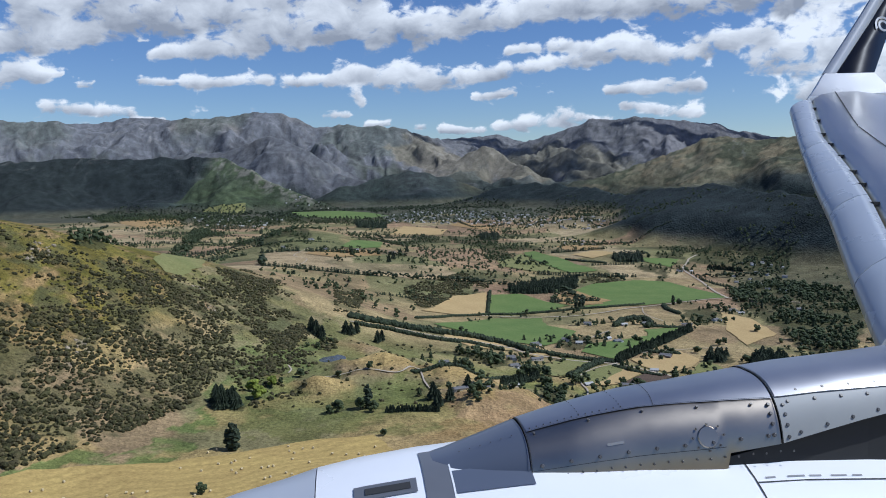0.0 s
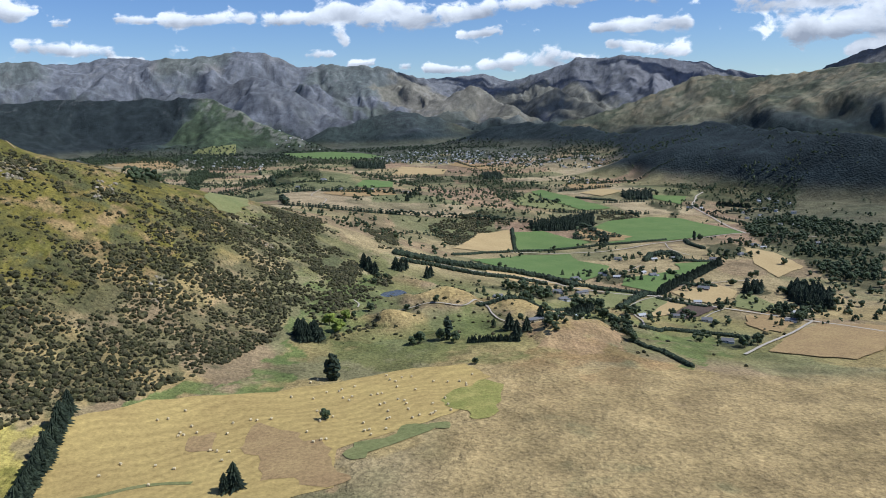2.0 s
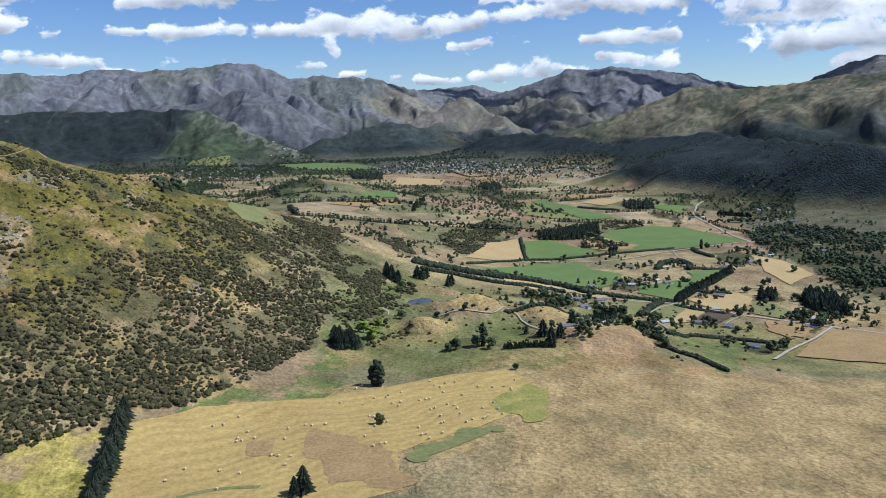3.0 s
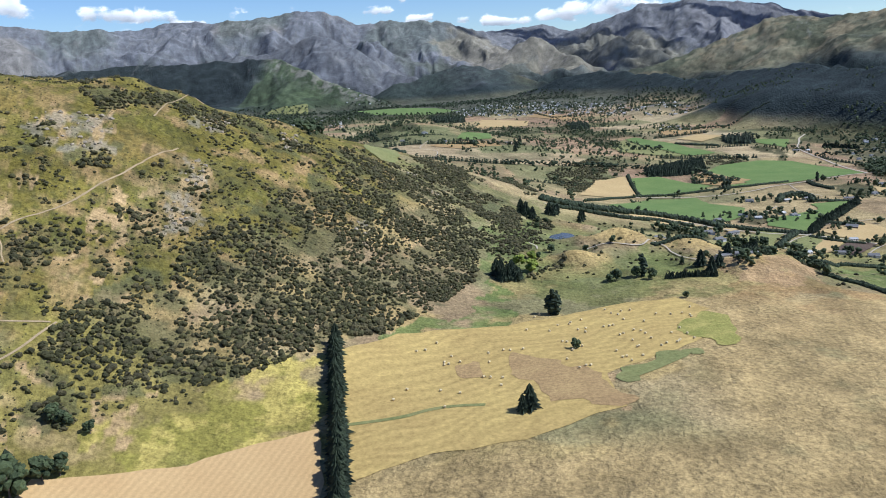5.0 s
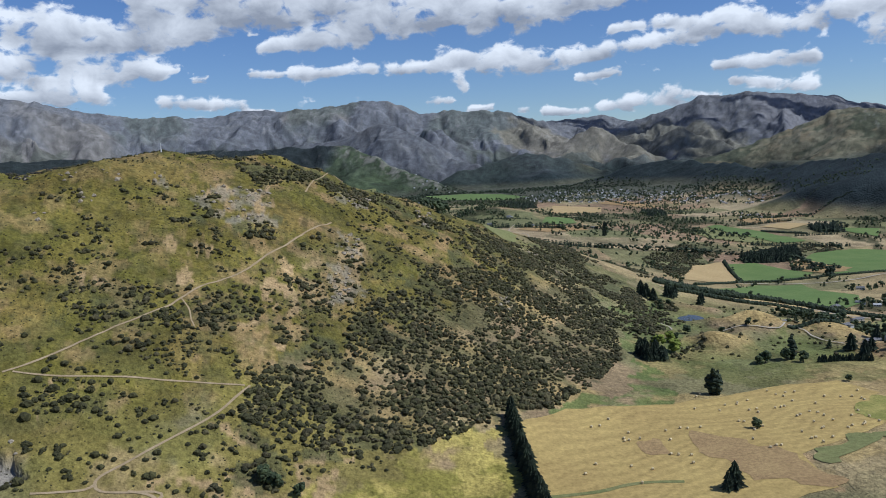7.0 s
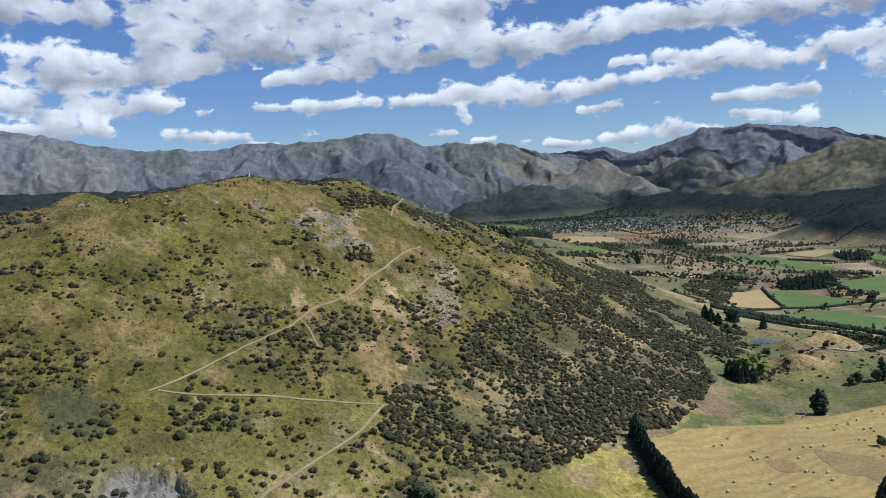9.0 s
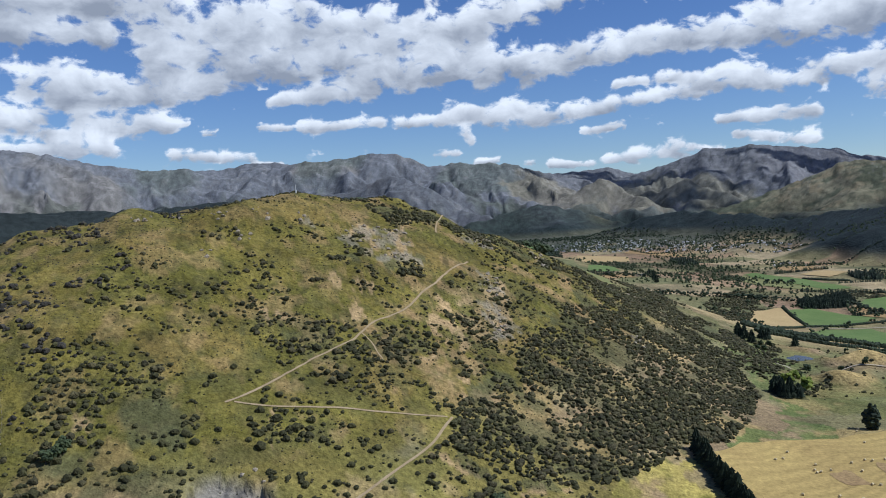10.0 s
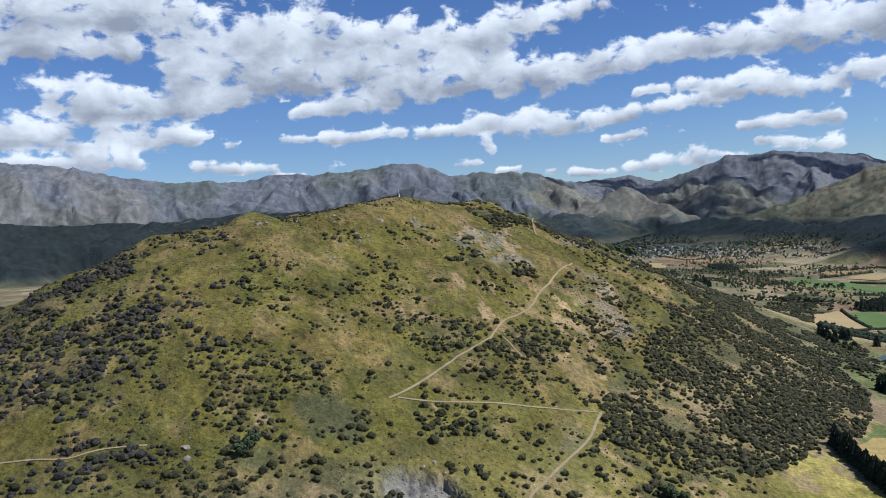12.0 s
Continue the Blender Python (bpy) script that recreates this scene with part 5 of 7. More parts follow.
# ---------------------------------------------------------------- clouds behind the mountains
def cloud_material():
    m = bpy.data.materials.new("cloud")
    m.use_nodes = True
    n, link = m.node_tree.nodes, m.node_tree.links.new
    for node in [q for q in n if q.type == "BSDF_PRINCIPLED"]:
        n.remove(node)
    out = [q for q in n if q.type == "OUTPUT_MATERIAL"][0]
    uv = n.new("ShaderNodeUVMap")
    uv.uv_map = "degrees"
    at = n.new("ShaderNodeAttribute")
    at.attribute_name = "mist"
    sep = n.new("ShaderNodeSeparateColor")
    link(at.outputs["Color"], sep.inputs["Color"])
    mp = n.new("ShaderNodeMapping")
    mp.inputs["Scale"].default_value = (1.0, 1.5, 1.0)
    link(uv.outputs["UV"], mp.inputs["Vector"])

    def puffs(scale, detail, rough, warp=0.0):
        q = n.new("ShaderNodeTexNoise")
        q.inputs["Scale"].default_value, q.inputs["Detail"].default_value, q.inputs["Roughness"].default_value = scale, detail, rough
        q.inputs["Distortion"].default_value = warp
        link(mp.outputs["Vector"], q.inputs["Vector"])
        return q.outputs["Fac"]

    def math_node(kind, a, b, c=None):
        q = n.new("ShaderNodeMath")
        q.operation = kind
        for s, v in zip(q.inputs, (a, b, c)):
            if v is None:
                continue
            if isinstance(v, (int, float)):
                s.default_value = v
            else:
                link(v, s)
        return q.outputs[0]
    shape = puffs(0.60, 8, 0.57, 0.3)
    body = math_node("ADD", sep.outputs[0], math_node("MULTIPLY", math_node("SUBTRACT", shape, 0.5), 2.9))
    alpha = n.new("ShaderNodeMapRange")
    alpha.interpolation_type = "SMOOTHSTEP"
    alpha.inputs["From Min"].default_value, alpha.inputs["From Max"].default_value = 0.36, 0.86
    link(body, alpha.inputs["Value"])
    # sunlit tops, grey thick undersides
    tone = math_node("MULTIPLY_ADD", math_node("SUBTRACT", puffs(0.38, 7, 0.56, 0.3), 0.5), 1.5, sep.outputs[1])
    lit = n.new("ShaderNodeMapRange")
    lit.inputs["From Min"].default_value, lit.inputs["From Max"].default_value = 0.12, 1.0
    link(tone, lit.inputs["Value"])
    mix = n.new("ShaderNodeMix")
    mix.data_type = "RGBA"
    mix.inputs[6].default_value, mix.inputs[7].default_value = (0.34, 0.36, 0.40, 1), (1.0, 1.0, 0.985, 1)
    link(lit.outputs["Result"], mix.inputs[0])
    glow = n.new("ShaderNodeEmission")
    link(mix.outputs[2], glow.inputs["Color"])
    glow.inputs["Strength"].default_value = 0.92
    clear = n.new("ShaderNodeBsdfTransparent")
    both = n.new("ShaderNodeMixShader")
    link(math_node("MULTIPLY", alpha.outputs["Result"], 0.97), both.inputs[0])
    link(clear.outputs[0], both.inputs[1])
    link(glow.outputs[0], both.inputs[2])
    link(both.outputs[0], out.inputs["Surface"])
    return m


def build_clouds():
    az, el = np.arange(-52, 46, 0.25), np.arange(-1, 30, 0.25)
    a, e = np.meshgrid(az, el, indexing="ij")
    far = 4885.0
    co = np.stack([CX + far * np.sin(np.radians(a)), CY + far * np.cos(np.radians(a)), 120 + far * np.tan(np.radians(e))], -1)
    n, m = a.shape
    i, j = np.meshgrid(np.arange(n - 1), np.arange(m - 1), indexing="ij")
    k = (i * m + j).ravel()
    me = raw_mesh("clouds", co.reshape(-1, 3), np.stack([k, k + 1, k + m + 1, k + m], -1), (cloud_material(),), True)
    thick, light, weight = np.zeros(a.shape), np.zeros(a.shape), np.full(a.shape, 1e-6)
    for a0, e0, a1, e1, r0, r1 in CLOUDS:
        k = np.clip(((a - a0) * (a1 - a0) + (e - e0) * (e1 - e0)) / max(1e-6, (a1 - a0) ** 2 + (e1 - e0) ** 2), 0, 1)
        r = r0 + k * (r1 - r0)
        up = (e - e0 - k * (e1 - e0)) / r
        d = np.hypot((a - a0 - k * (a1 - a0)) / r, np.where(up < 0, 1.15, 0.95) * up)
        t = np.clip(1.34 - 0.86 * d, 0, 1)
        light = light + t * np.clip(0.60 + 0.58 * up - 0.14 * np.clip(r - 0.7, 0, 1.5), 0, 1.1)
        weight = weight + t
        thick = np.maximum(thick, t) + 0.2 * np.minimum(thick, t)
    light = np.where(thick > 0, light / weight, 0.8)
    side = step(24, 30, np.abs(a + 4)) + step(16, 19, e)
    thick = np.maximum(thick, np.clip(side, 0, 1) * np.clip(0.45 + 0.9 * fbm(a / 6, e / 3, 3, 99), 0, 1) * step(3, 6, e))
    light = light + 0.25 * (1 - step(0.45, 0.9, thick))
    rgba = np.ones((n * m, 4), np.float32)
    rgba[:, 0], rgba[:, 1] = np.clip(thick, 0, 1).ravel(), np.clip(light, 0, 1).ravel()
    layer = me.color_attributes.new("mist", "FLOAT_COLOR", "POINT")
    layer.data.foreach_set("color", rgba.ravel())
    uv = me.uv_layers.new(name="degrees")
    loops = np.empty(len(me.loops), np.int32)
    me.loops.foreach_get("vertex_index", loops)
    flat = np.stack([a.ravel(), e.ravel()], -1)[loops].astype(np.float32)
    uv.data.foreach_set("uv", flat.ravel())
    return tagged(new("backdrop", me), "broken white cumulus clouds over the far range", "sky", kind="structure")


build_clouds()


# ---------------------------------------------------------------- shrubs, trees, hedges
rng = np.random.default_rng(7)
SHRUBS = [shrub_shape(rng, 1) for k in range(7)]
TUFTS = [lump(rng, 1, (0, 0, 0.25), (0.5, 0.46, 0.36), 0.3) for k in range(6)]
SHRUB_MESHES = [raw_mesh("shrub", *shrub_shape(rng, 2), (SHRUB_LEAF,)) for k in range(6)]
for me in SHRUB_MESHES:
    me.update()


TOE = [(-303, 278, 0), (-285, 274, 0), (-260, 287, 0), (-235, 309, 0), (-215, 342, 0), (-194, 353, 0), (-172, 393, 0), (-149, 454, 0), (-140, 535, 0)]     # the foot of the hill


def shrub_sites():
    """Places and sizes of the bushes on the near hill."""
    out = []
    for kind, line in SCRUB:
        x, y = scatter(line, 2.45 if kind == "dense" else 3.2, rng)
        clump = 0.8 * fbm(x / 13, y / 13, 3, 33) + 0.6 * fbm(x / 42, y / 42, 2, 45)
        toe = 1 - step(12, 55, along(x, y, TOE)[0])
        keep = clump + rng.uniform(-0.28, 0.28, len(x)) > {"dense": -0.20, "patchy": -0.02, "middling": 0.15}[kind] - 0.35 * toe
        x, y, clump, toe = x[keep], y[keep], clump[keep], toe[keep]
        size = (rng.gamma(1.9, 0.85, len(x)) + 0.75 + 0.4 * toe + (-0.1 if kind == "middling" else 0.45)) * (0.9 + 0.35 * np.clip(clump, -0.6, 0.9))
        out.append(np.column_stack([x, y, np.clip(size, 0.9, 4.8)]))
    open_hill = [(-620, 330), (-560, 250), (-480, 180), (-380, 195), (-310, 235), (-240, 300), (-185, 400), (-120, 560), (-150, 700), (-250, 640), (-330, 560), (-430, 540), (-520, 440)]
    x, y = scatter(open_hill, 9.0, rng)
    keep = fbm(x / 30, y / 30, 3, 34) + rng.uniform(-0.5, 0.5, len(x)) > 0.05
    for cx, cy in zip(x[keep], y[keep]):
        n = int(rng.integers(1, 9))
        reach = 0.75 * n ** 0.5
        sx, sy = cx + 1.5 * reach * rng.normal(size=n), cy + 1.1 * reach * rng.normal(size=n)
        out.append(np.column_stack([sx, sy, np.clip(rng.gamma(3.0, 0.36, n) + 0.7 + 0.08 * n, 0.8, 4.0)]))
    x, y = scatter(open_hill, 2.7, rng)
    keep = fbm(x / 14, y / 14, 3, 38) + rng.uniform(-0.5, 0.5, len(x)) > 0.0
    x, y = x[keep], y[keep]
    out.append(np.column_stack([x, y, rng.uniform(0.35, 1.0, len(x))]))
    west_face = [(-640, 330), (-560, 250), (-480, 180), (-420, 185), (-430, 260), (-470, 330), (-530, 400)]
    x, y = scatter(west_face, 2.9, rng)
    keep = fbm(x / 24, y / 24, 3, 32) + rng.uniform(-0.3, 0.3, len(x)) > 0.42
    x, y = x[keep], y[keep]
    out.append(np.column_stack([x, y, np.clip(rng.gamma(2.4, 0.7, len(x)) + 0.8, 1.0, 4.0)]))
    valley = [(-120, 460), (120, 430), (260, 640), (200, 760), (-20, 720), (-110, 600)]
    x, y = scatter(valley, 9.0, rng)
    keep = fbm(x / 30, y / 30, 3, 35) + rng.uniform(-0.4, 0.4, len(x)) > 0.15
    x, y = x[keep], y[keep]
    out.append(np.column_stack([x, y, rng.uniform(1.0, 3.5, len(x))]))
    return np.concatenate(out)


def off_fields(p, kinds=("hay", "stripes", "lush", "straw", "plough", "meadow")):
    ok = np.ones(len(p), bool)
    for kind, line in FIELDS:
        if kind in kinds:
            ok &= ~inside(line, p[:, 0], p[:, 1])
    for kind, wide, line in ROADS:
        d, top, run = along(p[:, 0], p[:, 1], [(q[0], q[1], 0) for q in line])
        ok &= d > wide * 0.5 + 0.6
    return p[ok]


sites = off_fields(shrub_sites())
sites = np.column_stack([sites, land(sites[:, 0], sites[:, 1])])
near = np.argsort((sites[:, 0] + 385) ** 2 + (sites[:, 1] - 235) ** 2)
single = near[np.where(sites[near, 2] > 1.6)[0][:290]]
alone = np.zeros(len(sites), bool)
alone[single] = True
for k in single:
    x, y, s, z = sites[k]
    ob = new("shrub", SHRUB_MESHES[int(rng.integers(6))])
    ob.matrix_world = Matrix.LocRotScale((x, y, z - 0.08 * s), Euler((0, 0, rng.uniform(0, 6.28))), (s, s * rng.uniform(0.8, 1.1), s * rng.uniform(0.75, 1.0)))
    tagged(ob, "dark green matagouri shrub on the grassy hillside" if s > 2.5 else "small dark shrub among the hill grass", "shrub", "shrubs on the hill")
mass, briar, brown = Mass(), Mass(), Mass()
for x, y, s, z in sites[~alone]:
    (brown if x < -480 + 25 * noise.noise((x / 20, y / 20, 0)) and rng.uniform() < 0.75 else briar if rng.uniform() < 0.3 else mass).add(SHRUBS[int(rng.integers(7))] if s > 1.8 else TUFTS[int(rng.integers(6))], x, y, z - 0.08 * s, s, s * rng.uniform(0.8, 1.1), s * rng.uniform(0.75, 1.05), rng.uniform(0, 6.28))
tagged(new("hill_scrub", mass.mesh("hill_scrub", SHRUB_LEAF)), "dense dark matagouri and briar scrub covering the hill", "scrub", kind="stuff")
tagged(new("brown_scrub", brown.mesh("brown_scrub", BROWN_LEAF)), "dark brown leafless scrub on the shoulder of the hill", "scrub", kind="stuff")
tagged(new("hill_briar", briar.mesh("hill_briar", BRIAR_LEAF)), "brown-olive briar bushes mixed through the scrub", "scrub", kind="stuff")

STEM = stem_shape()
KINDS = {"broad": (TREE_LEAF, [crown_shape(rng, 2, 26, 1.0, 0.09, 0.19) for k in range(4)], 0.95), "pine": (PINE_LEAF, [pine_shape(rng) for k in range(4)], 1.0), "poplar": (PINE_LEAF, [poplar_shape(rng) for k in range(3)], 1.45),
         "willow": (LIME_LEAF, [crown_shape(rng, 2, 22, 1.0, 0.10, 0.20) for k in range(2)], 1.1)}
SAY = {"broad": "round-crowned broadleaf tree standing in the fields", "pine": "tall dark conifer with ragged drooping whorls", "poplar": "slender dark upright poplar on dry grass", "willow": "bright yellow-green willow by the stream"}
MODELS = {}


def tree_model(kind, k):
    """A trunk and a crown, a metre high, to be scaled."""
    if (kind, k) not in MODELS:
        leaf, shapes, wide = KINDS[kind]
        co, faces = shapes[k % len(shapes)]
        crown = raw_mesh("crown", co * np.array([wide, wide, 1]), faces, (leaf,))
        c2, f2 = STEM
        tall = {"broad": 0.55, "willow": 0.5, "pine": 0.95, "poplar": 0.9}[kind]
        MODELS[kind, k] = (raw_mesh("trunk", c2 * np.array([0.028, 0.028, tall]), f2, (BARK,), True), crown)
    return MODELS[kind, k]


def tree(kind, x, y, tall, group="trees in the valley", label=""):
    trunk, crown = tree_model(kind, int(rng.integers(len(KINDS[kind][1]))))
    ob = new("tree" if kind in ("broad", "willow") else "pine_tree" if kind == "pine" else "poplar_tree")
    z = ground_at(x, y)
    wide = tall * rng.uniform(0.9, 1.15)
    ob.matrix_world = Matrix.LocRotScale((x, y, z - 0.1), Euler((0, 0, rng.uniform(0, 6.28))), (wide, wide, tall))
    for name, me in (("trunk", trunk), ("crown", crown)):
        new(name, me).parent = ob
    return tagged(ob, label or SAY[kind], "tree", group)


for kind, tall, (x, y) in TREES:
    tree("willow" if (kind == "broad" and -140 < x < -105 and 470 < y < 540) else kind, x, y, tall)
for kind, tall, wide, line in HEDGES:
    if kind == "belt":
        for x, y, turn in spaced(line, 0.36 * wide):
            tree("pine", x + rng.uniform(-0.6, 0.6), y + rng.uniform(-0.6, 0.6), tall * rng.uniform(0.8, 1.15), "shelterbelt conifers", "dark conifer in a close-planted shelterbelt row")
    else:
        mass = Mass()
        for x, y, turn in spaced(line, 0.36 * wide):
            for k in range(3):
                sx = wide * rng.uniform(0.9, 1.4)
                px, py = x + rng.uniform(-0.3, 0.3) * wide, y + rng.uniform(-0.3, 0.3) * wide
                mass.add(SHRUBS[int(rng.integers(7))], px, py, ground_at(px, py) - 0.2, sx, sx, tall * rng.uniform(1.1, 1.6), rng.uniform(0, 6.28))
        tagged(new("hedge", mass.mesh("hedge", HEDGE_LEAF)), "tall dark clipped hedge along a paddock edge", "hedge")

FAR = {"broad": [crown_shape(rng, 1, 3) for k in range(6)], "pine": [pine_shape(rng, 3, 4) for k in range(5)]}
THIN = {"broad": [crown_shape(rng, 1, 6) for k in range(6)], "pine": [pine_shape(rng, 5, 6) for k in range(5)]}
for number, (kind, line) in enumerate(WOODS):
    away = sum(p[1] for p in line) / len(line)
    gap = (4.6 if kind == "pine" else 6.8) * (1.0 if away < 1300 else 1.5 if away < 2000 else 2.0)
    x, y = scatter(line, gap, rng)
    if kind == "broad":
        keep = fbm(x / 40, y / 40, 3, 36) + rng.uniform(-0.4, 0.4, len(x)) > -0.12
        x, y = x[keep], y[keep]
    p = off_fields(np.column_stack([x, y]))
    if not len(p):
        continue
    z = land(p[:, 0], p[:, 1])
    mass = Mass()
    for (px, py), pz in zip(p, z):
        tall = (rng.uniform(8, 12) if kind == "pine" else rng.uniform(4.5, 9)) * (1.25 if away > 2000 else 1)
        if away < 640:
            tree(kind, px, py, tall)
            continue
        wide = tall * (rng.uniform(1.0, 1.3) if kind == "pine" else rng.uniform(0.85, 1.2))
        mixed = "pine" if kind == "pine" or rng.uniform() < 0.2 else "broad"
        mass.add((THIN if away < 1100 else FAR)[mixed][int(rng.integers(5))], px, py, pz - 0.1 * tall, wide, wide, tall * 1.1, rng.uniform(0, 6.28))
    if mass.n:
        tagged(new("woodland", mass.mesh("woodland", PINE_LEAF if kind == "pine" else TREE_LEAF)), "dark plantation of close conifers" if kind == "pine" else "mixed dark trees among the farms", "trees", kind="stuff")

# rows of shelter trees between the farther paddocks
for number in range(70):
    u, v = PLOT_LONG * int(rng.integers(-3, 7)), PLOT_DEEP * int(rng.integers(10, 24))
    du, dv = (rng.uniform(0.5, 1.3) * PLOT_LONG, 0) if rng.uniform() < 0.7 else (0, PLOT_DEEP)
    row = [(u * PLOT_C - v * PLOT_S, u * PLOT_S + v * PLOT_C), ((u + du) * PLOT_C - (v + dv) * PLOT_S, (u + du) * PLOT_S + (v + dv) * PLOT_C)]
    q = np.array(spaced(row, 3.4))
    p = off_fields(q[:, :2])
    if len(p) < 6:
        continue
    mass = Mass()
    tall = rng.uniform(3.5, 8)
    which = "pine" if rng.uniform() < 0.5 else "broad"
    for (px, py), pz in zip(p, land(p[:, 0], p[:, 1])):
        k = tall * rng.uniform(0.7, 1.2)
        mass.add(FAR[which][int(rng.integers(5))], px + rng.uniform(-1.5, 1.5), py + rng.uniform(-1.5, 1.5), pz - 0.3, max(6, 1.3 * k), max(6, 1.3 * k), k, rng.uniform(0, 6.28))
    tagged(new("shelter_row", mass.mesh("shelter_row", HEDGE_LEAF)), "dark row of shelter trees between far paddocks", "trees", kind="stuff")

# trees strewn about the valley floor and the foot of the mountains
floor = [(-900, 1250), (-300, 1000), (-60, 760), (60, 640), (330, 560), (560, 900), (900, 2200), (700, 2450), (200, 2650), (-500, 2800), (-1100, 2750)]
x, y = scatter(floor, 20.0, rng)
keep = fbm(x / 120, y / 120, 4, 37) + rng.uniform(-0.6, 0.6, len(x)) > 0.22
p = off_fields(np.column_stack([x, y])[keep])
z = land(p[:, 0], p[:, 1])
mass = Mass()
for (px, py), pz in zip(p, z):
    for k in range(int(rng.integers(1, 4))):
        tall = rng.uniform(3, 8)
        qx, qy = px + rng.uniform(-9, 9), py + rng.uniform(-9, 9)
        mass.add((THIN if py < 850 else FAR)["broad" if rng.uniform() < 0.75 else "pine"][int(rng.integers(5))], qx, qy, pz - 0.1 * tall, tall * 1.1, tall * 1.1, tall, rng.uniform(0, 6.28))
tagged(new("scattered_trees", mass.mesh("scattered_trees", TREE_LEAF)), "scattered dark trees and shelter rows across the valley", "trees", kind="stuff")


# the wooded foot of the mountains
foot = [(-1250, 2650), (-600, 2400), (-150, 2560), (200, 2560), (430, 2150), (560, 1750), (800, 1480), (1350, 1400), (1300, 2300), (700, 2800), (200, 2950), (-450, 3050), (-1150, 3050)]
x, y = scatter(foot, 13.0, rng)
keep = fbm(x / 150, y / 150, 4, 39) + rng.uniform(-0.5, 0.5, len(x)) > -0.15
p = off_fields(np.column_stack([x, y])[keep])
p = p[land(p[:, 0], p[:, 1]) - basin(p[:, 0], p[:, 1]) < 25]
mass = Mass()
for (px, py), pz in zip(p, land(p[:, 0], p[:, 1])):
    tall = rng.uniform(5, 11)
    mass.add(FAR["broad" if rng.uniform() < 0.7 else "pine"][int(rng.integers(5))], px, py, pz - 0.15 * tall, tall * 1.3, tall * 1.3, tall, rng.uniform(0, 6.28))
tagged(new("far_woods", mass.mesh("far_woods", HEDGE_LEAF)), "dark mixed woods along the foot of the mountains", "trees", kind="stuff")


# ---------------------------------------------------------------- houses, sheds and the town
def box(bm, x0, x1, y0, y1, z0, z1):
    v = [bm.verts.new(p) for p in ((x0, y0, z0), (x1, y0, z0), (x1, y1, z0), (x0, y1, z0), (x0, y0, z1), (x1, y0, z1), (x1, y1, z1), (x0, y1, z1))]
    for f in ((3, 2, 1, 0), (4, 5, 6, 7), (0, 1, 5, 4), (1, 2, 6, 5), (2, 3, 7, 6), (3, 0, 4, 7)):
        bm.faces.new([v[k] for k in f])


def prism(bm, x0, x1, y0, y1, z, rise):
    """A gable: ridge along x."""
    ym = (y0 + y1) / 2
    v = [bm.verts.new(p) for p in ((x0, y0, z), (x1, y0, z), (x1, y1, z), (x0, y1, z), (x0, ym, z + rise), (x1, ym, z + rise))]
    for f in ((3, 2, 1, 0), (0, 1, 5, 4), (2, 3, 4, 5), (1, 2, 5), (3, 0, 4)):
        bm.faces.new([v[k] for k in f])


def slab_roof(bm, x0, x1, y0, y1, z, rise, over=0.5, thick=0.18):
    """Two sloping sheets with eaves."""
    ym, k = (y0 + y1) / 2, rise / ((y1 - y0) / 2)
    for s, ye in ((-1, y0 - over), (1, y1 + over)):
        ze = z - k * over
        lo, hi = [(x0 - over, ye, ze), (x1 + over, ye, ze), (x1 + over, ym, z + rise), (x0 - over, ym, z + rise)], []
        a = [bm.verts.new((p[0], p[1], p[2] + 0.03)) for p in lo]
        b = [bm.verts.new((p[0], p[1], p[2] + 0.03 + thick)) for p in lo]
        for f in (a[::-1], b, (a[0], a[1], b[1], b[0]), (a[1], a[2], b[2], b[1]), (a[2], a[3], b[3], b[2]), (a[3], a[0], b[0], b[3])):
            bm.faces.new(f)
    bmesh.ops.recalc_face_normals(bm, faces=bm.faces[:])


def house(wide, deep, high, rise, wall, roof, label, category="house", windows=3, chimney=True, wing=False):
    ob = new("house" if category == "house" else "farm_shed")
    bm = bmesh.new()
    box(bm, -wide / 2, wide / 2, -deep / 2, deep / 2, -1.5, high)
    prism(bm, -wide / 2, wide / 2, -deep / 2, deep / 2, high, rise)
    if wing:
        box(bm, wide * 0.1, wide * 0.1 + deep * 0.8, -deep * 1.1, -deep / 2 + 0.02, -1.5, high - 0.2)
    part("wall", bm, wall, ob)
    bm = bmesh.new()
    slab_roof(bm, -wide / 2, wide / 2, -deep / 2, deep / 2, high, rise)
    if wing:
        box(bm, wide * 0.1 - 0.4, wide * 0.1 + deep * 0.8 + 0.4, -deep * 1.1 - 0.4, -deep / 2 - 0.3, high - 0.2, high + 0.05)
    part("roof", bm, roof, ob)
    for side in (-1, 1):
        for k in range(windows):
            bm = bmesh.new()
            x = -wide / 2 + wide * (k + 0.7) / (windows + 0.4)
            y = side * (deep / 2 + 0.02)
            box(bm, x - 0.7, x + 0.7, y - 0.04, y + 0.04, 0.9, 2.1)
            if wing and side < 0 and wide * 0.1 - 0.8 < x < wide * 0.1 + deep * 0.8 + 0.8:
                bm.free()
                continue
            part("window", bm, GLASS, ob)
    bm = bmesh.new()
    box(bm, -wide / 2 + 0.5, -wide / 2 + 1.5, -deep / 2 - 0.06, -deep / 2 + 0.02, 0, 2.05)
    part("door", bm, DOOR, ob)
    if chimney:
        bm = bmesh.new()
        box(bm, wide * 0.25, wide * 0.25 + 0.8, 0.6, 1.3, high, high + rise + 0.7)
        part("chimney", bm, CREAM_WALL, ob)
    return tagged(ob, label, category)


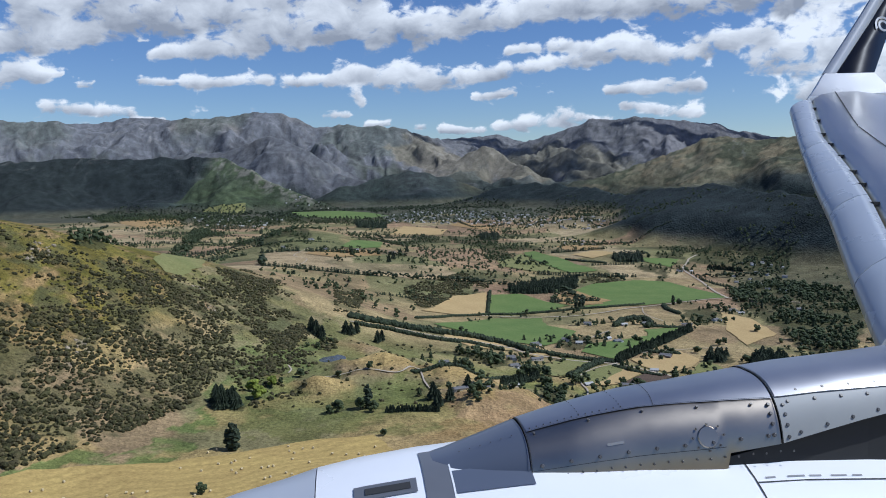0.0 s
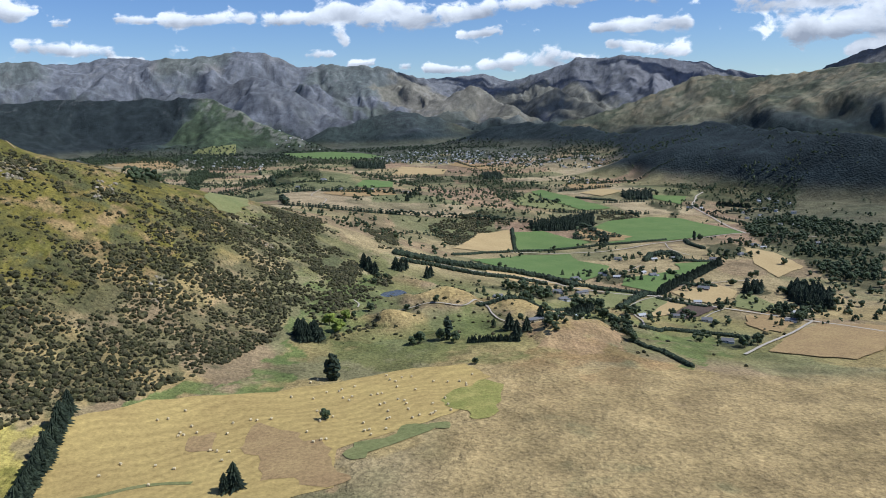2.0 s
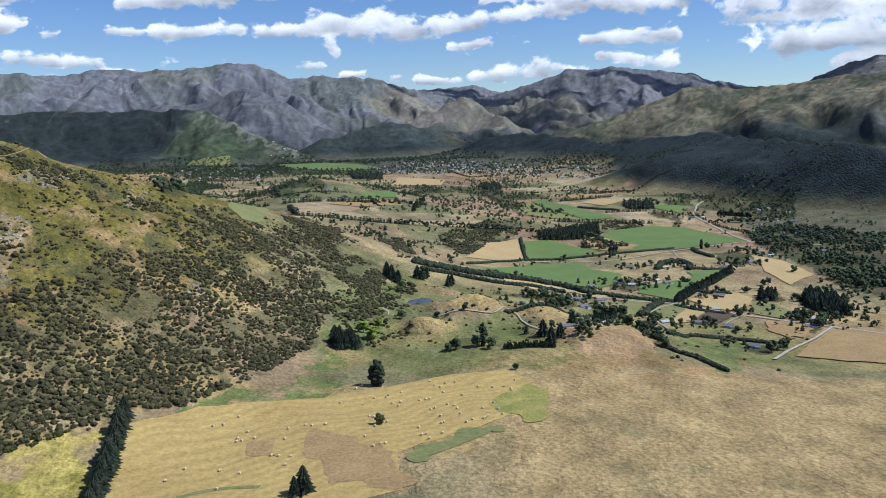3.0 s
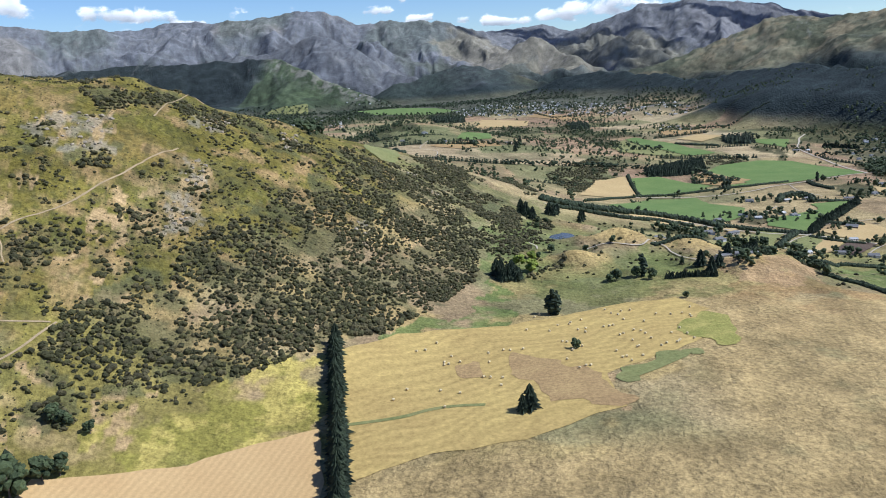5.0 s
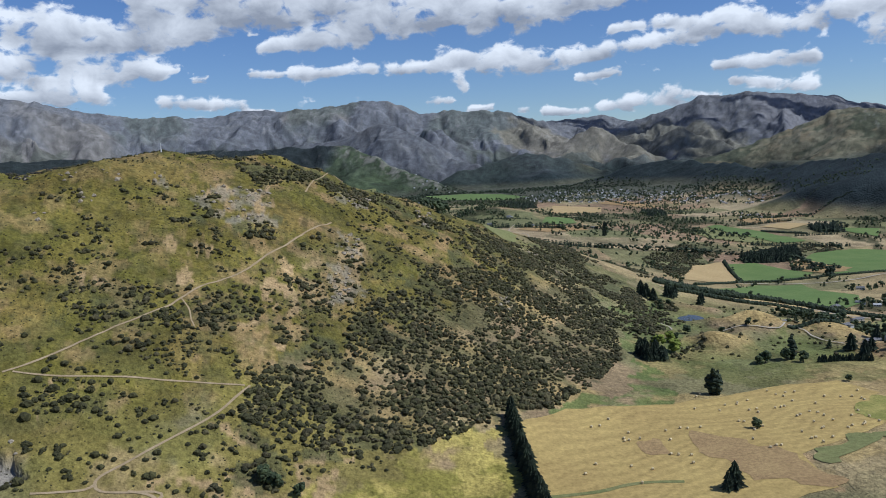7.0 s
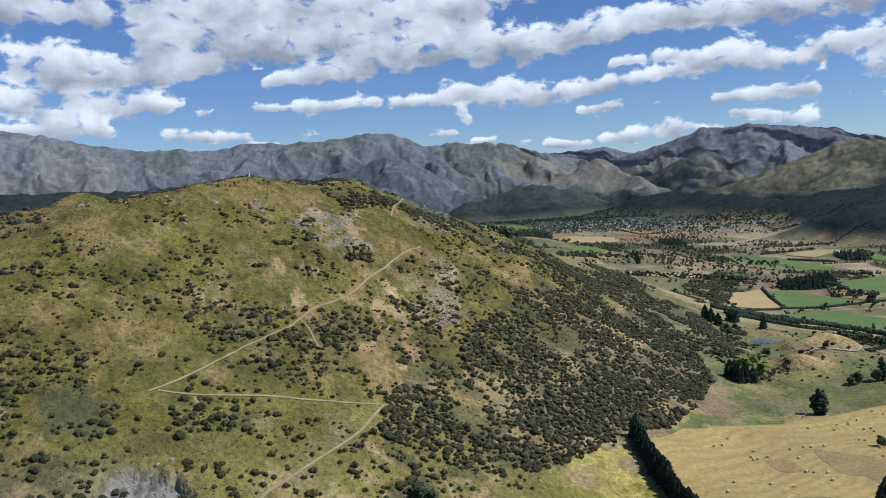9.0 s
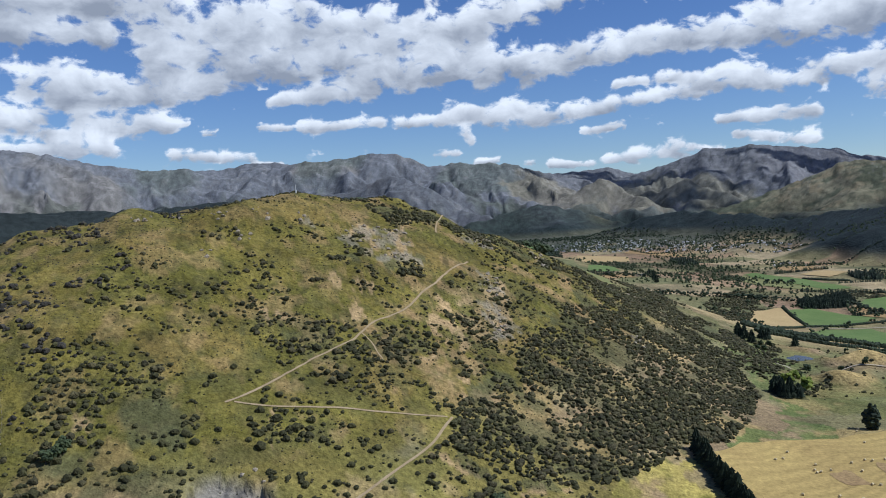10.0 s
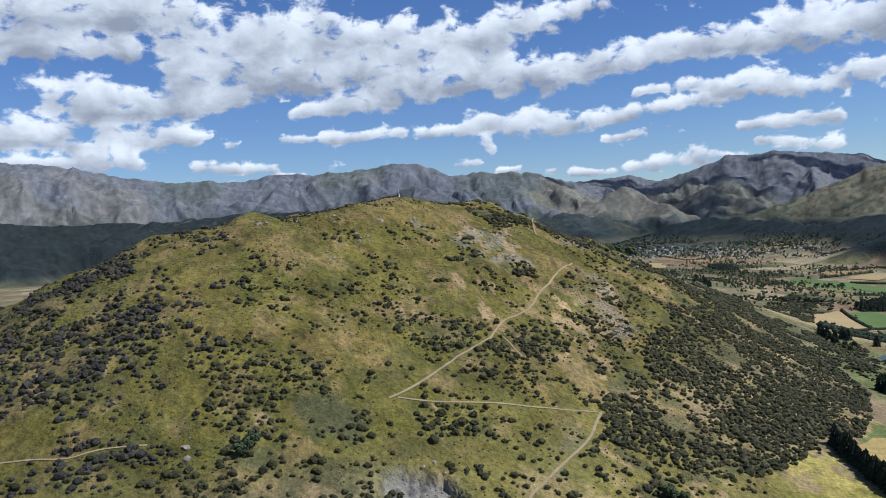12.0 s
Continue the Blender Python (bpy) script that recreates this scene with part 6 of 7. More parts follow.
def seat(x, y, turn, scale=1.0):
    c, s = math.cos(turn), math.sin(turn)
    px = np.array([x + c * a - s * b for a in (-5, 5) for b in (-3, 3)])
    py = np.array([y + s * a + c * b for a in (-5, 5) for b in (-3, 3)])
    return Matrix.LocRotScale((x, y, float(land(px, py).mean()) + 0.1), Euler((0, 0, turn)), (scale, scale, scale))


MODELS_BUILT = {
    "h": [house(13, 7.5, 2.7, 2.2, WHITE_WALL, ROOF_GREY, "white farmhouse with a grey sheet-iron roof", wing=True),
          house(11, 7, 2.6, 2.0, CREAM_WALL, ROOF_PALE, "cream country house with a pale roof"),
          house(12, 8, 2.8, 2.1, WHITE_WALL, ROOF_GREY, "white cottage with a wing and a dark roof", wing=True)],
    "s": [house(18, 8, 3.0, 1.6, CREAM_WALL, ROOF_GREY, "long cream farm shed with a grey sheet roof", "shed", 2, False)],
    "d": [house(17, 9, 3.4, 2.2, TIMBER_WALL, ROOF_GREY, "large dark-clad house on a bare section", wing=True)],
}
TOWN_MODELS = [house(10, 7, 2.8, 2.0, w, r, label, windows=1, chimney=False) for w, r, label in (
    (WHITE_WALL, ROOF_GREY, "small white town house with a grey roof"), (CREAM_WALL, ROOF_PALE, "small cream town house with a pale roof"),
    (WHITE_WALL, ROOF_PALE, "small white town house with a light roof"), (CREAM_WALL, ROOF_GREY, "small cream town house with a dark roof"))]
used = set()


def settle_house(model, x, y, turn, scale, group):
    tagged(model, group=group)
    m = seat(x, y, turn, scale)
    if model.name in used:
        base = model.matrix_basis.copy()
        model.matrix_basis = Matrix.Identity(4)
        model.scale = (scale, scale, scale)
        ob = copy_thing(model, Matrix.LocRotScale(m.translation, m.to_quaternion(), None))
        model.matrix_basis = base
        return ob
    used.add(model.name)
    model.matrix_basis = m
    return model


for k, (kind, (x, y)) in enumerate(HOUSES):
    models = MODELS_BUILT[kind]
    settle_house(models[k % len(models)], x, y, rng.uniform(-0.6, 0.6), 0.58, "farm buildings in the valley")
mass = Mass()
for kind, (x, y) in HOUSES:
    if y < 1500:
        for k in range(9):
            turn, away, tall = rng.uniform(0, 6.28), rng.uniform(9, 26), rng.uniform(3, 8)
            px, py = x + away * math.cos(turn), y + away * math.sin(turn)
            mass.add(THIN["broad" if rng.uniform() < 0.7 else "pine"][int(rng.integers(5))], px, py, ground_at(px, py) - 0.1 * tall, tall, tall, tall, rng.uniform(0, 6.28))
tagged(new("homestead_trees", mass.mesh("homestead_trees", TREE_LEAF)), "dark garden trees sheltering the farmhouses", "trees", kind="stuff")
spots = []
for line, gap in [(TOWN, 27.0)] + [(v, 40.0) for v in VILLAGES]:
    x, y = scatter(line, gap, rng)
    spots += [(a, b) for a, b in zip(x, y)]
rng.shuffle(spots)
for x, y in spots[:330]:
    settle_house(TOWN_MODELS[int(rng.integers(4))], x, y, rng.uniform(-0.9, 0.9), rng.uniform(0.5, 0.8), "houses of the town")
# garden trees among the houses
mass = Mass()
for x, y in spots:
    for k in range(3):
        px, py, tall = x + rng.uniform(-20, 20), y + rng.uniform(-26, 26), rng.uniform(4, 10)
        mass.add(FAR["broad" if rng.uniform() < 0.8 else "pine"][int(rng.integers(5))], px, py, ground_at(px, py) - 0.1 * tall, tall, tall, tall, rng.uniform(0, 6.28))
tagged(new("garden_trees", mass.mesh("garden_trees", TREE_LEAF)), "dark garden trees between the town houses", "trees", kind="stuff")


# ---------------------------------------------------------------- hay bales, rocks, pond, fence, beacon
def bale_mesh():
    bm = bmesh.new()
    bmesh.ops.create_cone(bm, cap_ends=True, segments=18, radius1=0.52, radius2=0.52, depth=1.05, matrix=Matrix.Rotation(radians(90), 4, "X"))
    bmesh.ops.bevel(bm, geom=[e for e in bm.edges if len(e.link_faces) == 2 and any(len(f.verts) > 4 for f in e.link_faces)], offset=0.1, segments=1, affect="EDGES")
    me = bpy.data.meshes.new("hay_bale")
    bm.to_mesh(me)
    bm.free()
    me.materials.append(BALE)
    return me


roll = bale_mesh()
for x, y in BALES:
    ob = new("hay_bale", roll)
    ob.matrix_world = pose(x, y, ground_at(x, y) + 0.70, 0, 0, rng.uniform(0, 180))
    tagged(ob, "round straw-coloured hay bale on the mown field", "hay bale", "bales on the hayfield")


def boulder_mesh(k):
    r = np.random.default_rng(100 + k)
    co, faces = BALL[2]
    d = 1 + 0.25 * r.uniform(-1, 1, (len(co), 1))
    co = np.round(co * d * 2.4) / 2.4 + 0.08 * r.uniform(-1, 1, co.shape)
    return raw_mesh("boulder", co * np.array([0.5, 0.42, 0.40]), faces, (ROCK,))


BOULDERS = [boulder_mesh(k) for k in range(6)]
for number, line in enumerate(ROCKS):
    x, y = scatter(line, 4.2 if number else 6.5, rng)
    if not len(x):
        continue
    pick = rng.permutation(len(x))[:30 if number < 10 else 14]
    cx, cy = float(x.mean()), float(y.mean())
    outcrop = new("rock_outcrop")
    outcrop.location = (cx, cy, ground_at(cx, cy))
    tagged(outcrop, "broken grey schist outcrop on the hillside" if number != 9 else "bare grey rock bank cut into the hill foot", "rocks")
    for k in pick:
        s = rng.uniform(1.0, 3.4)
        ob = new("boulder", BOULDERS[int(rng.integers(6))])
        ob.parent = outcrop
        ob.matrix_basis = Matrix.LocRotScale((x[k] - cx, y[k] - cy, ground_at(x[k], y[k]) - outcrop.location.z + 0.05 * s), Euler((rng.uniform(-0.4, 0.4), rng.uniform(-0.4, 0.4), rng.uniform(0, 6.28))), (s, s, s * rng.uniform(0.6, 1.1)))

bm = bmesh.new()
ring = [bm.verts.new((POND_X + 11 * math.cos(a), POND_Y + 15 * math.sin(a), POND_LEVEL)) for a in np.linspace(0, 2 * math.pi, 40, endpoint=False)]
bm.faces.new(ring)
tagged(part("pond", bm, WATER), "small dark still farm pond in a grassy hollow", "water", kind="structure")


def build_fence(line):
    fence = new("fence")
    fence.location = (line[0][0], line[0][1], ground_at(*line[0]))
    posts = spaced(line, 3.5)
    bm = bmesh.new()
    box(bm, -0.07, 0.07, -0.07, 0.07, -0.3, 1.25)
    me = bpy.data.meshes.new("post")
    bm.to_mesh(me)
    bm.free()
    me.materials.append(POST)
    co, faces = [], []
    for k, (x, y, turn) in enumerate(posts):
        z = ground_at(x, y)
        ob = new("post", me)
        ob.parent = fence
        ob.matrix_basis = Matrix.Translation(Vector((x, y, z)) - fence.location) @ Matrix.Rotation(turn, 4, "Z")
        for h in (0.35, 0.75, 1.15):
            co += [(x - fence.location.x, y - fence.location.y, z + h - fence.location.z), (x - fence.location.x, y - fence.location.y, z + h + 0.03 - fence.location.z)]
        if k:
            b = 6 * k
            faces += [[b - 6 + 2 * w, b + 2 * w, b + 2 * w + 1, b - 5 + 2 * w] for w in range(3)]
    new("wire", raw_mesh("wire", co, faces, (WIRE,))).parent = fence
    return tagged(fence, "grey post-and-wire fence running down the slope", "fence")


build_fence(FENCE)


def build_beacon(x, y):
    ob = new("beacon_station")
    ob.location = (x, y, ground_at(x, y) - 0.2)
    bm = bmesh.new()
    bmesh.ops.create_cone(bm, cap_ends=True, segments=16, radius1=0.55, radius2=0.45, depth=2.0, matrix=Matrix.Translation((0, 0, 1.0)))
    part("drum", bm, WHITE_WALL, ob)
    bm = bmesh.new()
    bmesh.ops.create_cone(bm, cap_ends=True, segments=16, radius1=0.7, radius2=0.2, depth=0.4, matrix=Matrix.Translation((0, 0, 2.2)))
    part("cap", bm, ROOF_PALE, ob)
    bm = bmesh.new()
    bmesh.ops.create_cone(bm, cap_ends=True, segments=8, radius1=0.20, radius2=0.12, depth=3.2, matrix=Matrix.Translation((0, 0, 4.0)))
    part("aerial", bm, WHITE_WALL, ob)
    tagged(ob, "slim white survey beacon on the grassy summit", "beacon")
    mast = new("radio_mast")
    mast.location = (MAST[0], MAST[1], ground_at(*MAST) - 0.2)
    bm = bmesh.new()
    bmesh.ops.create_cone(bm, cap_ends=True, segments=6, radius1=0.14, radius2=0.06, depth=5.5, matrix=Matrix.Translation((0, 0, 2.75)))
    part("pole", bm, WIRE, mast)
    bm = bmesh.new()
    box(bm, -0.9, 0.9, -0.05, 0.05, 4.6, 4.72)
    part("cross_arm", bm, WIRE, mast)
    tagged(mast, "thin grey steel radio mast on the hilltop", "mast")


build_beacon(*BEACON)


# ---------------------------------------------------------------- the airliner's engine and wing, in true size beside the first seat
ALLOY = solid("polished_alloy", (0.52, 0.52, 0.52), 0.34, metal=0.9, vary=0.10, scale=2.2)
DULL_ALLOY = solid("dull_alloy", (0.40, 0.355, 0.295), 0.36, metal=1.0, vary=0.22, scale=3.2)
CROWN_PAINT = solid("dark_sheen_skin", (0.42, 0.42, 0.43), 0.36, metal=0.85, vary=0.2, scale=2.0)
PRIMER = solid("pale_primer", (0.34, 0.345, 0.33), 0.5, vary=0.12, scale=2.0)
SLATE_PAINT = solid("slate_grey_paint", (0.10, 0.115, 0.15), 0.3, vary=0.08)
COWL_PAINT = solid("white_cowl_paint", (0.82, 0.82, 0.81), 0.30, vary=0.03)
LIP_PAINT = solid("pale_grey_paint", (0.45, 0.47, 0.50), 0.35, vary=0.05)
WING_PAINT = solid("wing_grey_paint", (0.36, 0.39, 0.43), 0.27, vary=0.05)
BLACK_PAINT = solid("black_paint", (0.012, 0.012, 0.014), 0.25, vary=0.1)
RIVET = solid("dull_rivet", (0.13, 0.125, 0.12), 0.5, metal=0.5)
# near-black for joints, openings and the shade painted under the pylon
SEAM_AND_SHADE = solid("dark_seam", (0.03, 0.03, 0.03), 0.8)
FLANGE = solid("grey_flange", (0.20, 0.205, 0.215), 0.4, metal=0.4, vary=0.15, scale=4)
STENCIL = solid("grey_stencil", (0.25, 0.25, 0.25), 0.6, vary=0.1)
CABIN = Matrix(((0.9918, -0.128, 0, 0), (0.128, 0.9918, 0, 0), (0, 0, 1, EYE), (0, 0, 0, 1)))     # aft, outboard, up from the seat


def loft(name, rings, material, parent, label="", closed=True, smooth=True):
    """A skin through rings of corners."""
    m = len(rings[0])
    co = np.concatenate([np.array(r, float) for r in rings])
    faces = []
    for k in range(len(rings) - 1):
        for i in range(m if closed else m - 1):
            faces.append([k * m + i, k * m + (i + 1) % m, (k + 1) * m + (i + 1) % m, (k + 1) * m + i])
    me = raw_mesh(name, co, np.array(faces), (material,), smooth)
    bm = bmesh.new()
    bm.from_mesh(me)
    if closed:
        for ring in (range(m), range((len(rings) - 1) * m, len(rings) * m)):
            bm.verts.ensure_lookup_table()
            cap = bm.faces.new([bm.verts[i] for i in ring])
            for e in cap.edges:
                e.smooth = False
    bmesh.ops.recalc_face_normals(bm, faces=bm.faces[:])
    bm.to_mesh(me)
    bm.free()
    ob = new(name, me)
    ob.parent = parent
    return tagged(ob, label)


def build_engine():
    eng = new("airliner_engine")
    eng.matrix_world = CABIN
    axis_o, axis_z = 3.9, -2.45

    def round_ring(x, r, n=64):
        return [(x, axis_o + r * math.cos(a), axis_z + r * math.sin(a)) for a in np.linspace(0, 2 * math.pi, n, endpoint=False)]
    COWL_X, COWL_R = (-0.14, 0.08, 0.37, 0.8, 1.4, 2.1, 2.8, 3.4), (1.005, 1.045, 1.08, 1.11, 1.125, 1.12, 1.07, 0.98)
    cowl = loft("cowl", [round_ring(x, r) for x, r in zip(COWL_X, COWL_R)], COWL_PAINT, eng)
    loft("inlet_lip", [round_ring(x, r) for x, r in ((-0.55, 0.70), (-0.72, 0.72), (-0.78, 0.78), (-0.72, 0.85), (-0.55, 0.90), (-0.32, 0.955), (-0.145, 1.003))], LIP_PAINT, eng, "pale grey inlet lip")
    crest = ((0.34, -1.385, 0.14), (0.42, -1.362, 0.19), (0.50, -1.345, 0.22), (0.67, -1.29, 0.26), (0.84, -1.23, 0.29), (1.10, -1.16, 0.32), (1.39, -1.10, 0.34), (1.69, -1.065, 0.36), (2.04, -1.02, 0.37), (2.3, -0.99, 0.38), (2.61, -0.97, 0.38), (2.83, -0.95, 0.38), (3.4, -0.90, 0.38), (4.3, -0.84, 0.36))

    def at(x):
        xs = [c[0] for c in crest]
        return [float(np.interp(x, xs, [c[k] for c in crest])) for k in (1, 2)]

    def spot(x, turn, grow=0.0, base=-1.52):
        """A place on the fairing's skin, so many degrees over from its far foot."""
        top, wide = at(x)
        c, w = math.cos(radians(turn)), max(0.0, math.sin(radians(turn)))
        return (x, axis_o + (wide + grow) * math.copysign(abs(c) ** 0.75, c), base + (top + grow - base) * w ** 0.7)

    def arch(x, grow=0.0, first=0.0, last=180.0, n=24):
        return [spot(x, t, grow) for t in np.linspace(first, last, n)]

    def hem(x):
        """How far down the near side the skin reaches."""
        return float(np.interp(x, (1.76, 1.80, 2.05, 2.6, 3.4), (180, 162, 160, 148, 140)))

    def eave(x):
        """Where the polished crown ends on the near side."""
        return float(np.interp(x, (0.86, 1.2, 1.6, 2.05, 3.0), (108, 111, 117, 127, 131)))

    def band(name, x0, x1, a0, a1, grow, material, parent, label=""):
        """A plate lying on the round cowl."""
        rings = []
        for x in np.linspace(x0, x1, 6):
            r = float(np.interp(x, COWL_X, COWL_R)) + grow
            rings.append([(x, axis_o + r * math.cos(t), axis_z + r * math.sin(t)) for t in np.radians(np.linspace(a0, a1, 12))])
        return loft(name, rings, material, parent, label, closed=False)
    loft("fairing_nose", [arch(x) for x in (0.34, 0.42, 0.5, 0.6, 0.7, 0.80, 0.855)], SLATE_PAINT, eng, "slate-grey pylon nose cap")
    loft("fairing", [arch(x, 0, 0, hem(x)) for x in np.append(np.linspace(0.865, 1.76, 9), (1.80, 1.9, 2.05))], DULL_ALLOY, eng, "bare dull metal pylon fairing", closed=False)
    loft("fairing_crown", [arch(x, 0.004, 20, eave(x)) for x in np.linspace(0.87, 2.05, 12)], CROWN_PAINT, eng, "polished pylon crown skin", closed=False)
    loft("fairing_aft", [arch(x, 0.005, 0, hem(x)) for x in np.linspace(2.06, 4.3, 12)], PRIMER, eng, "pale riveted rear pylon skin", closed=False)
    loft("fairing_aft_crown", [arch(x, 0.009, 20, eave(x)) for x in np.linspace(2.065, 4.3, 12)], CROWN_PAINT, eng, "dark sheen rear crown skin", closed=False)
    # solid box whose near-black colour stands in for shade below the rear skin
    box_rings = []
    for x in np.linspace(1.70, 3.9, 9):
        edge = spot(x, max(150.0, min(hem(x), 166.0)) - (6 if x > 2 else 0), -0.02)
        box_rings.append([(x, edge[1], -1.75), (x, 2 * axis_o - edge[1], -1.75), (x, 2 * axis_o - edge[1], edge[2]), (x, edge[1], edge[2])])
    loft("recess", box_rings, SEAM_AND_SHADE, eng, "dark recess under the pylon", smooth=False)
    vent = band("vent", 0.035, 0.325, 100.8, 106.6, 0.005, FLANGE, cowl, "grey flush intake vent")
    band("slot", 0.085, 0.295, 102.4, 105.0, 0.008, SEAM_AND_SHADE, vent)
    band("flange", 0.36, 0.485, 86, 118, 0.004, FLANGE, cowl, "grey flange plate round the nose cap")
    band("flange", 0.495, 0.86, 100, 109.0, 0.004, SLATE_PAINT, cowl, "slate-grey skirt of the nose cap")
    band("seam", 0.486, 0.494, 86, 118, 0.006, COWL_PAINT, cowl, "white sealant line")
    band("seam", 1.875, 1.883, 96, 140, 0.002, SEAM_AND_SHADE, cowl)
    band("seam", 1.883, 3.2, 113.6, 114.0, 0.002, SEAM_AND_SHADE, cowl)
    for k in range(5):
        band("stencil", 1.93 + 0.11 * k, 1.93 + 0.11 * k + (0.05, 0.085, 0.06, 0.08, 0.05)[k], 112.2, 112.7, 0.003, STENCIL, cowl, "grey stencilled bar")
    for x in (0.86, 2.055):
        loft("seam", [arch(x - 0.0022, 0.0095, 0, 180 if x < 1 else 160), arch(x + 0.0022, 0.0095, 0, 180 if x < 1 else 160)], SEAM_AND_SHADE, eng, closed=False)
    loft("seam", [[spot(x, eave(x) - 0.18, 0.0095), spot(x, eave(x) + 0.18, 0.0095)] for x in np.linspace(0.87, 3.2, 22)], SEAM_AND_SHADE, eng, closed=False)
    loft("seam", [[spot(x, 158.0, 0.003), spot(x, 158.35, 0.003)] for x in np.linspace(0.87, 1.78, 12)], SEAM_AND_SHADE, eng, closed=False)
    loft("seam", [[spot(1.50 + 0.0025 * k + 0.03 * math.sin(t / 30), t, 0.007) for t in np.linspace(60, 116, 10)] for k in (0, 1)], SEAM_AND_SHADE, eng, closed=False)
    # a round access cover and a worn label on the side
    cover_at, up_way = Vector(spot(1.70, 150)), Vector(spot(1.70, 148)) - Vector(spot(1.70, 152))
    out = Vector((0, -up_way.z, up_way.y)).normalized()
    out = -out if out.y > 0 else out
    lie = Matrix.Translation(cover_at) @ out.to_track_quat("Z", "Y").to_matrix().to_4x4()
    bm = bmesh.new()
    bmesh.ops.create_cone(bm, cap_ends=True, segments=28, radius1=0.052, radius2=0.048, depth=0.006)
    part("access_cover", bm, DULL_ALLOY, eng, "round bare metal access cover").matrix_basis = lie
    loft("label", [[spot(x, t, 0.002) for t in (144.5, 147.0)] for x in (1.22, 1.30)], STENCIL, eng, "worn grey label", closed=False)
    bm = bmesh.new()
    bmesh.ops.create_cone(bm, cap_ends=True, segments=10, radius1=0.0095, radius2=0.0070, depth=0.006)
    stud = bpy.data.meshes.new("rivet")
    bm.to_mesh(stud)
    bm.free()
    stud.materials.append(RIVET)

    def rivet(x, turn, size=1.0):
        way = Vector(spot(x, turn + 1)) - Vector(spot(x, turn - 1))
        away = Vector((0, -way.z, way.y)).normalized()
        away = -away if away.y > 0 else away
        ob = new("rivet", stud)
        ob.parent = eng
        ob.matrix_basis = Matrix.Translation(Vector(spot(x, turn, 0.007))) @ away.to_track_quat("Z", "Y").to_matrix().to_4x4() @ Matrix.Scale(size, 4)
    for x in np.arange(0.91, 2.02, 0.135):
        rivet(x, 154.5)
        rivet(x + 0.05, 164.0, 0.6)
        rivet(x + 0.115, 164.5, 0.6)
    for x in np.arange(0.90, 2.02, 0.26):
        rivet(x, eave(x) + 5, 0.8)
    for x in np.arange(0.89, 1.35, 0.034):
        rivet(x, eave(x) - 4, 0.42)
    for x in (1.13, 1.33):
        for turn in np.arange(70, 108, 5.0):
            rivet(x, turn, 0.36)
    for x in np.arange(2.12, 3.2, 0.135):
        rivet(x, eave(x) + 4.5)
        rivet(x + 0.06, eave(x) - 4.5)
        rivet(x + 0.03, hem(x) - 4.0)
    for turn in np.arange(132, 158, 7.5):
        rivet(2.02, turn)
        rivet(2.09, turn + 2)
    for k in range(8):
        rivet(1.70 + 0.075 * math.cos(k * math.pi / 4), 150 + 9.5 * math.sin(k * math.pi / 4), 0.6)
    for x in np.arange(0.55, 0.85, 0.05):
        rivet(x, 100 + 22 * (x - 0.5), 0.4)
    return tagged(eng, "white airliner engine cowl under a bare metal pylon fairing", "jet engine")


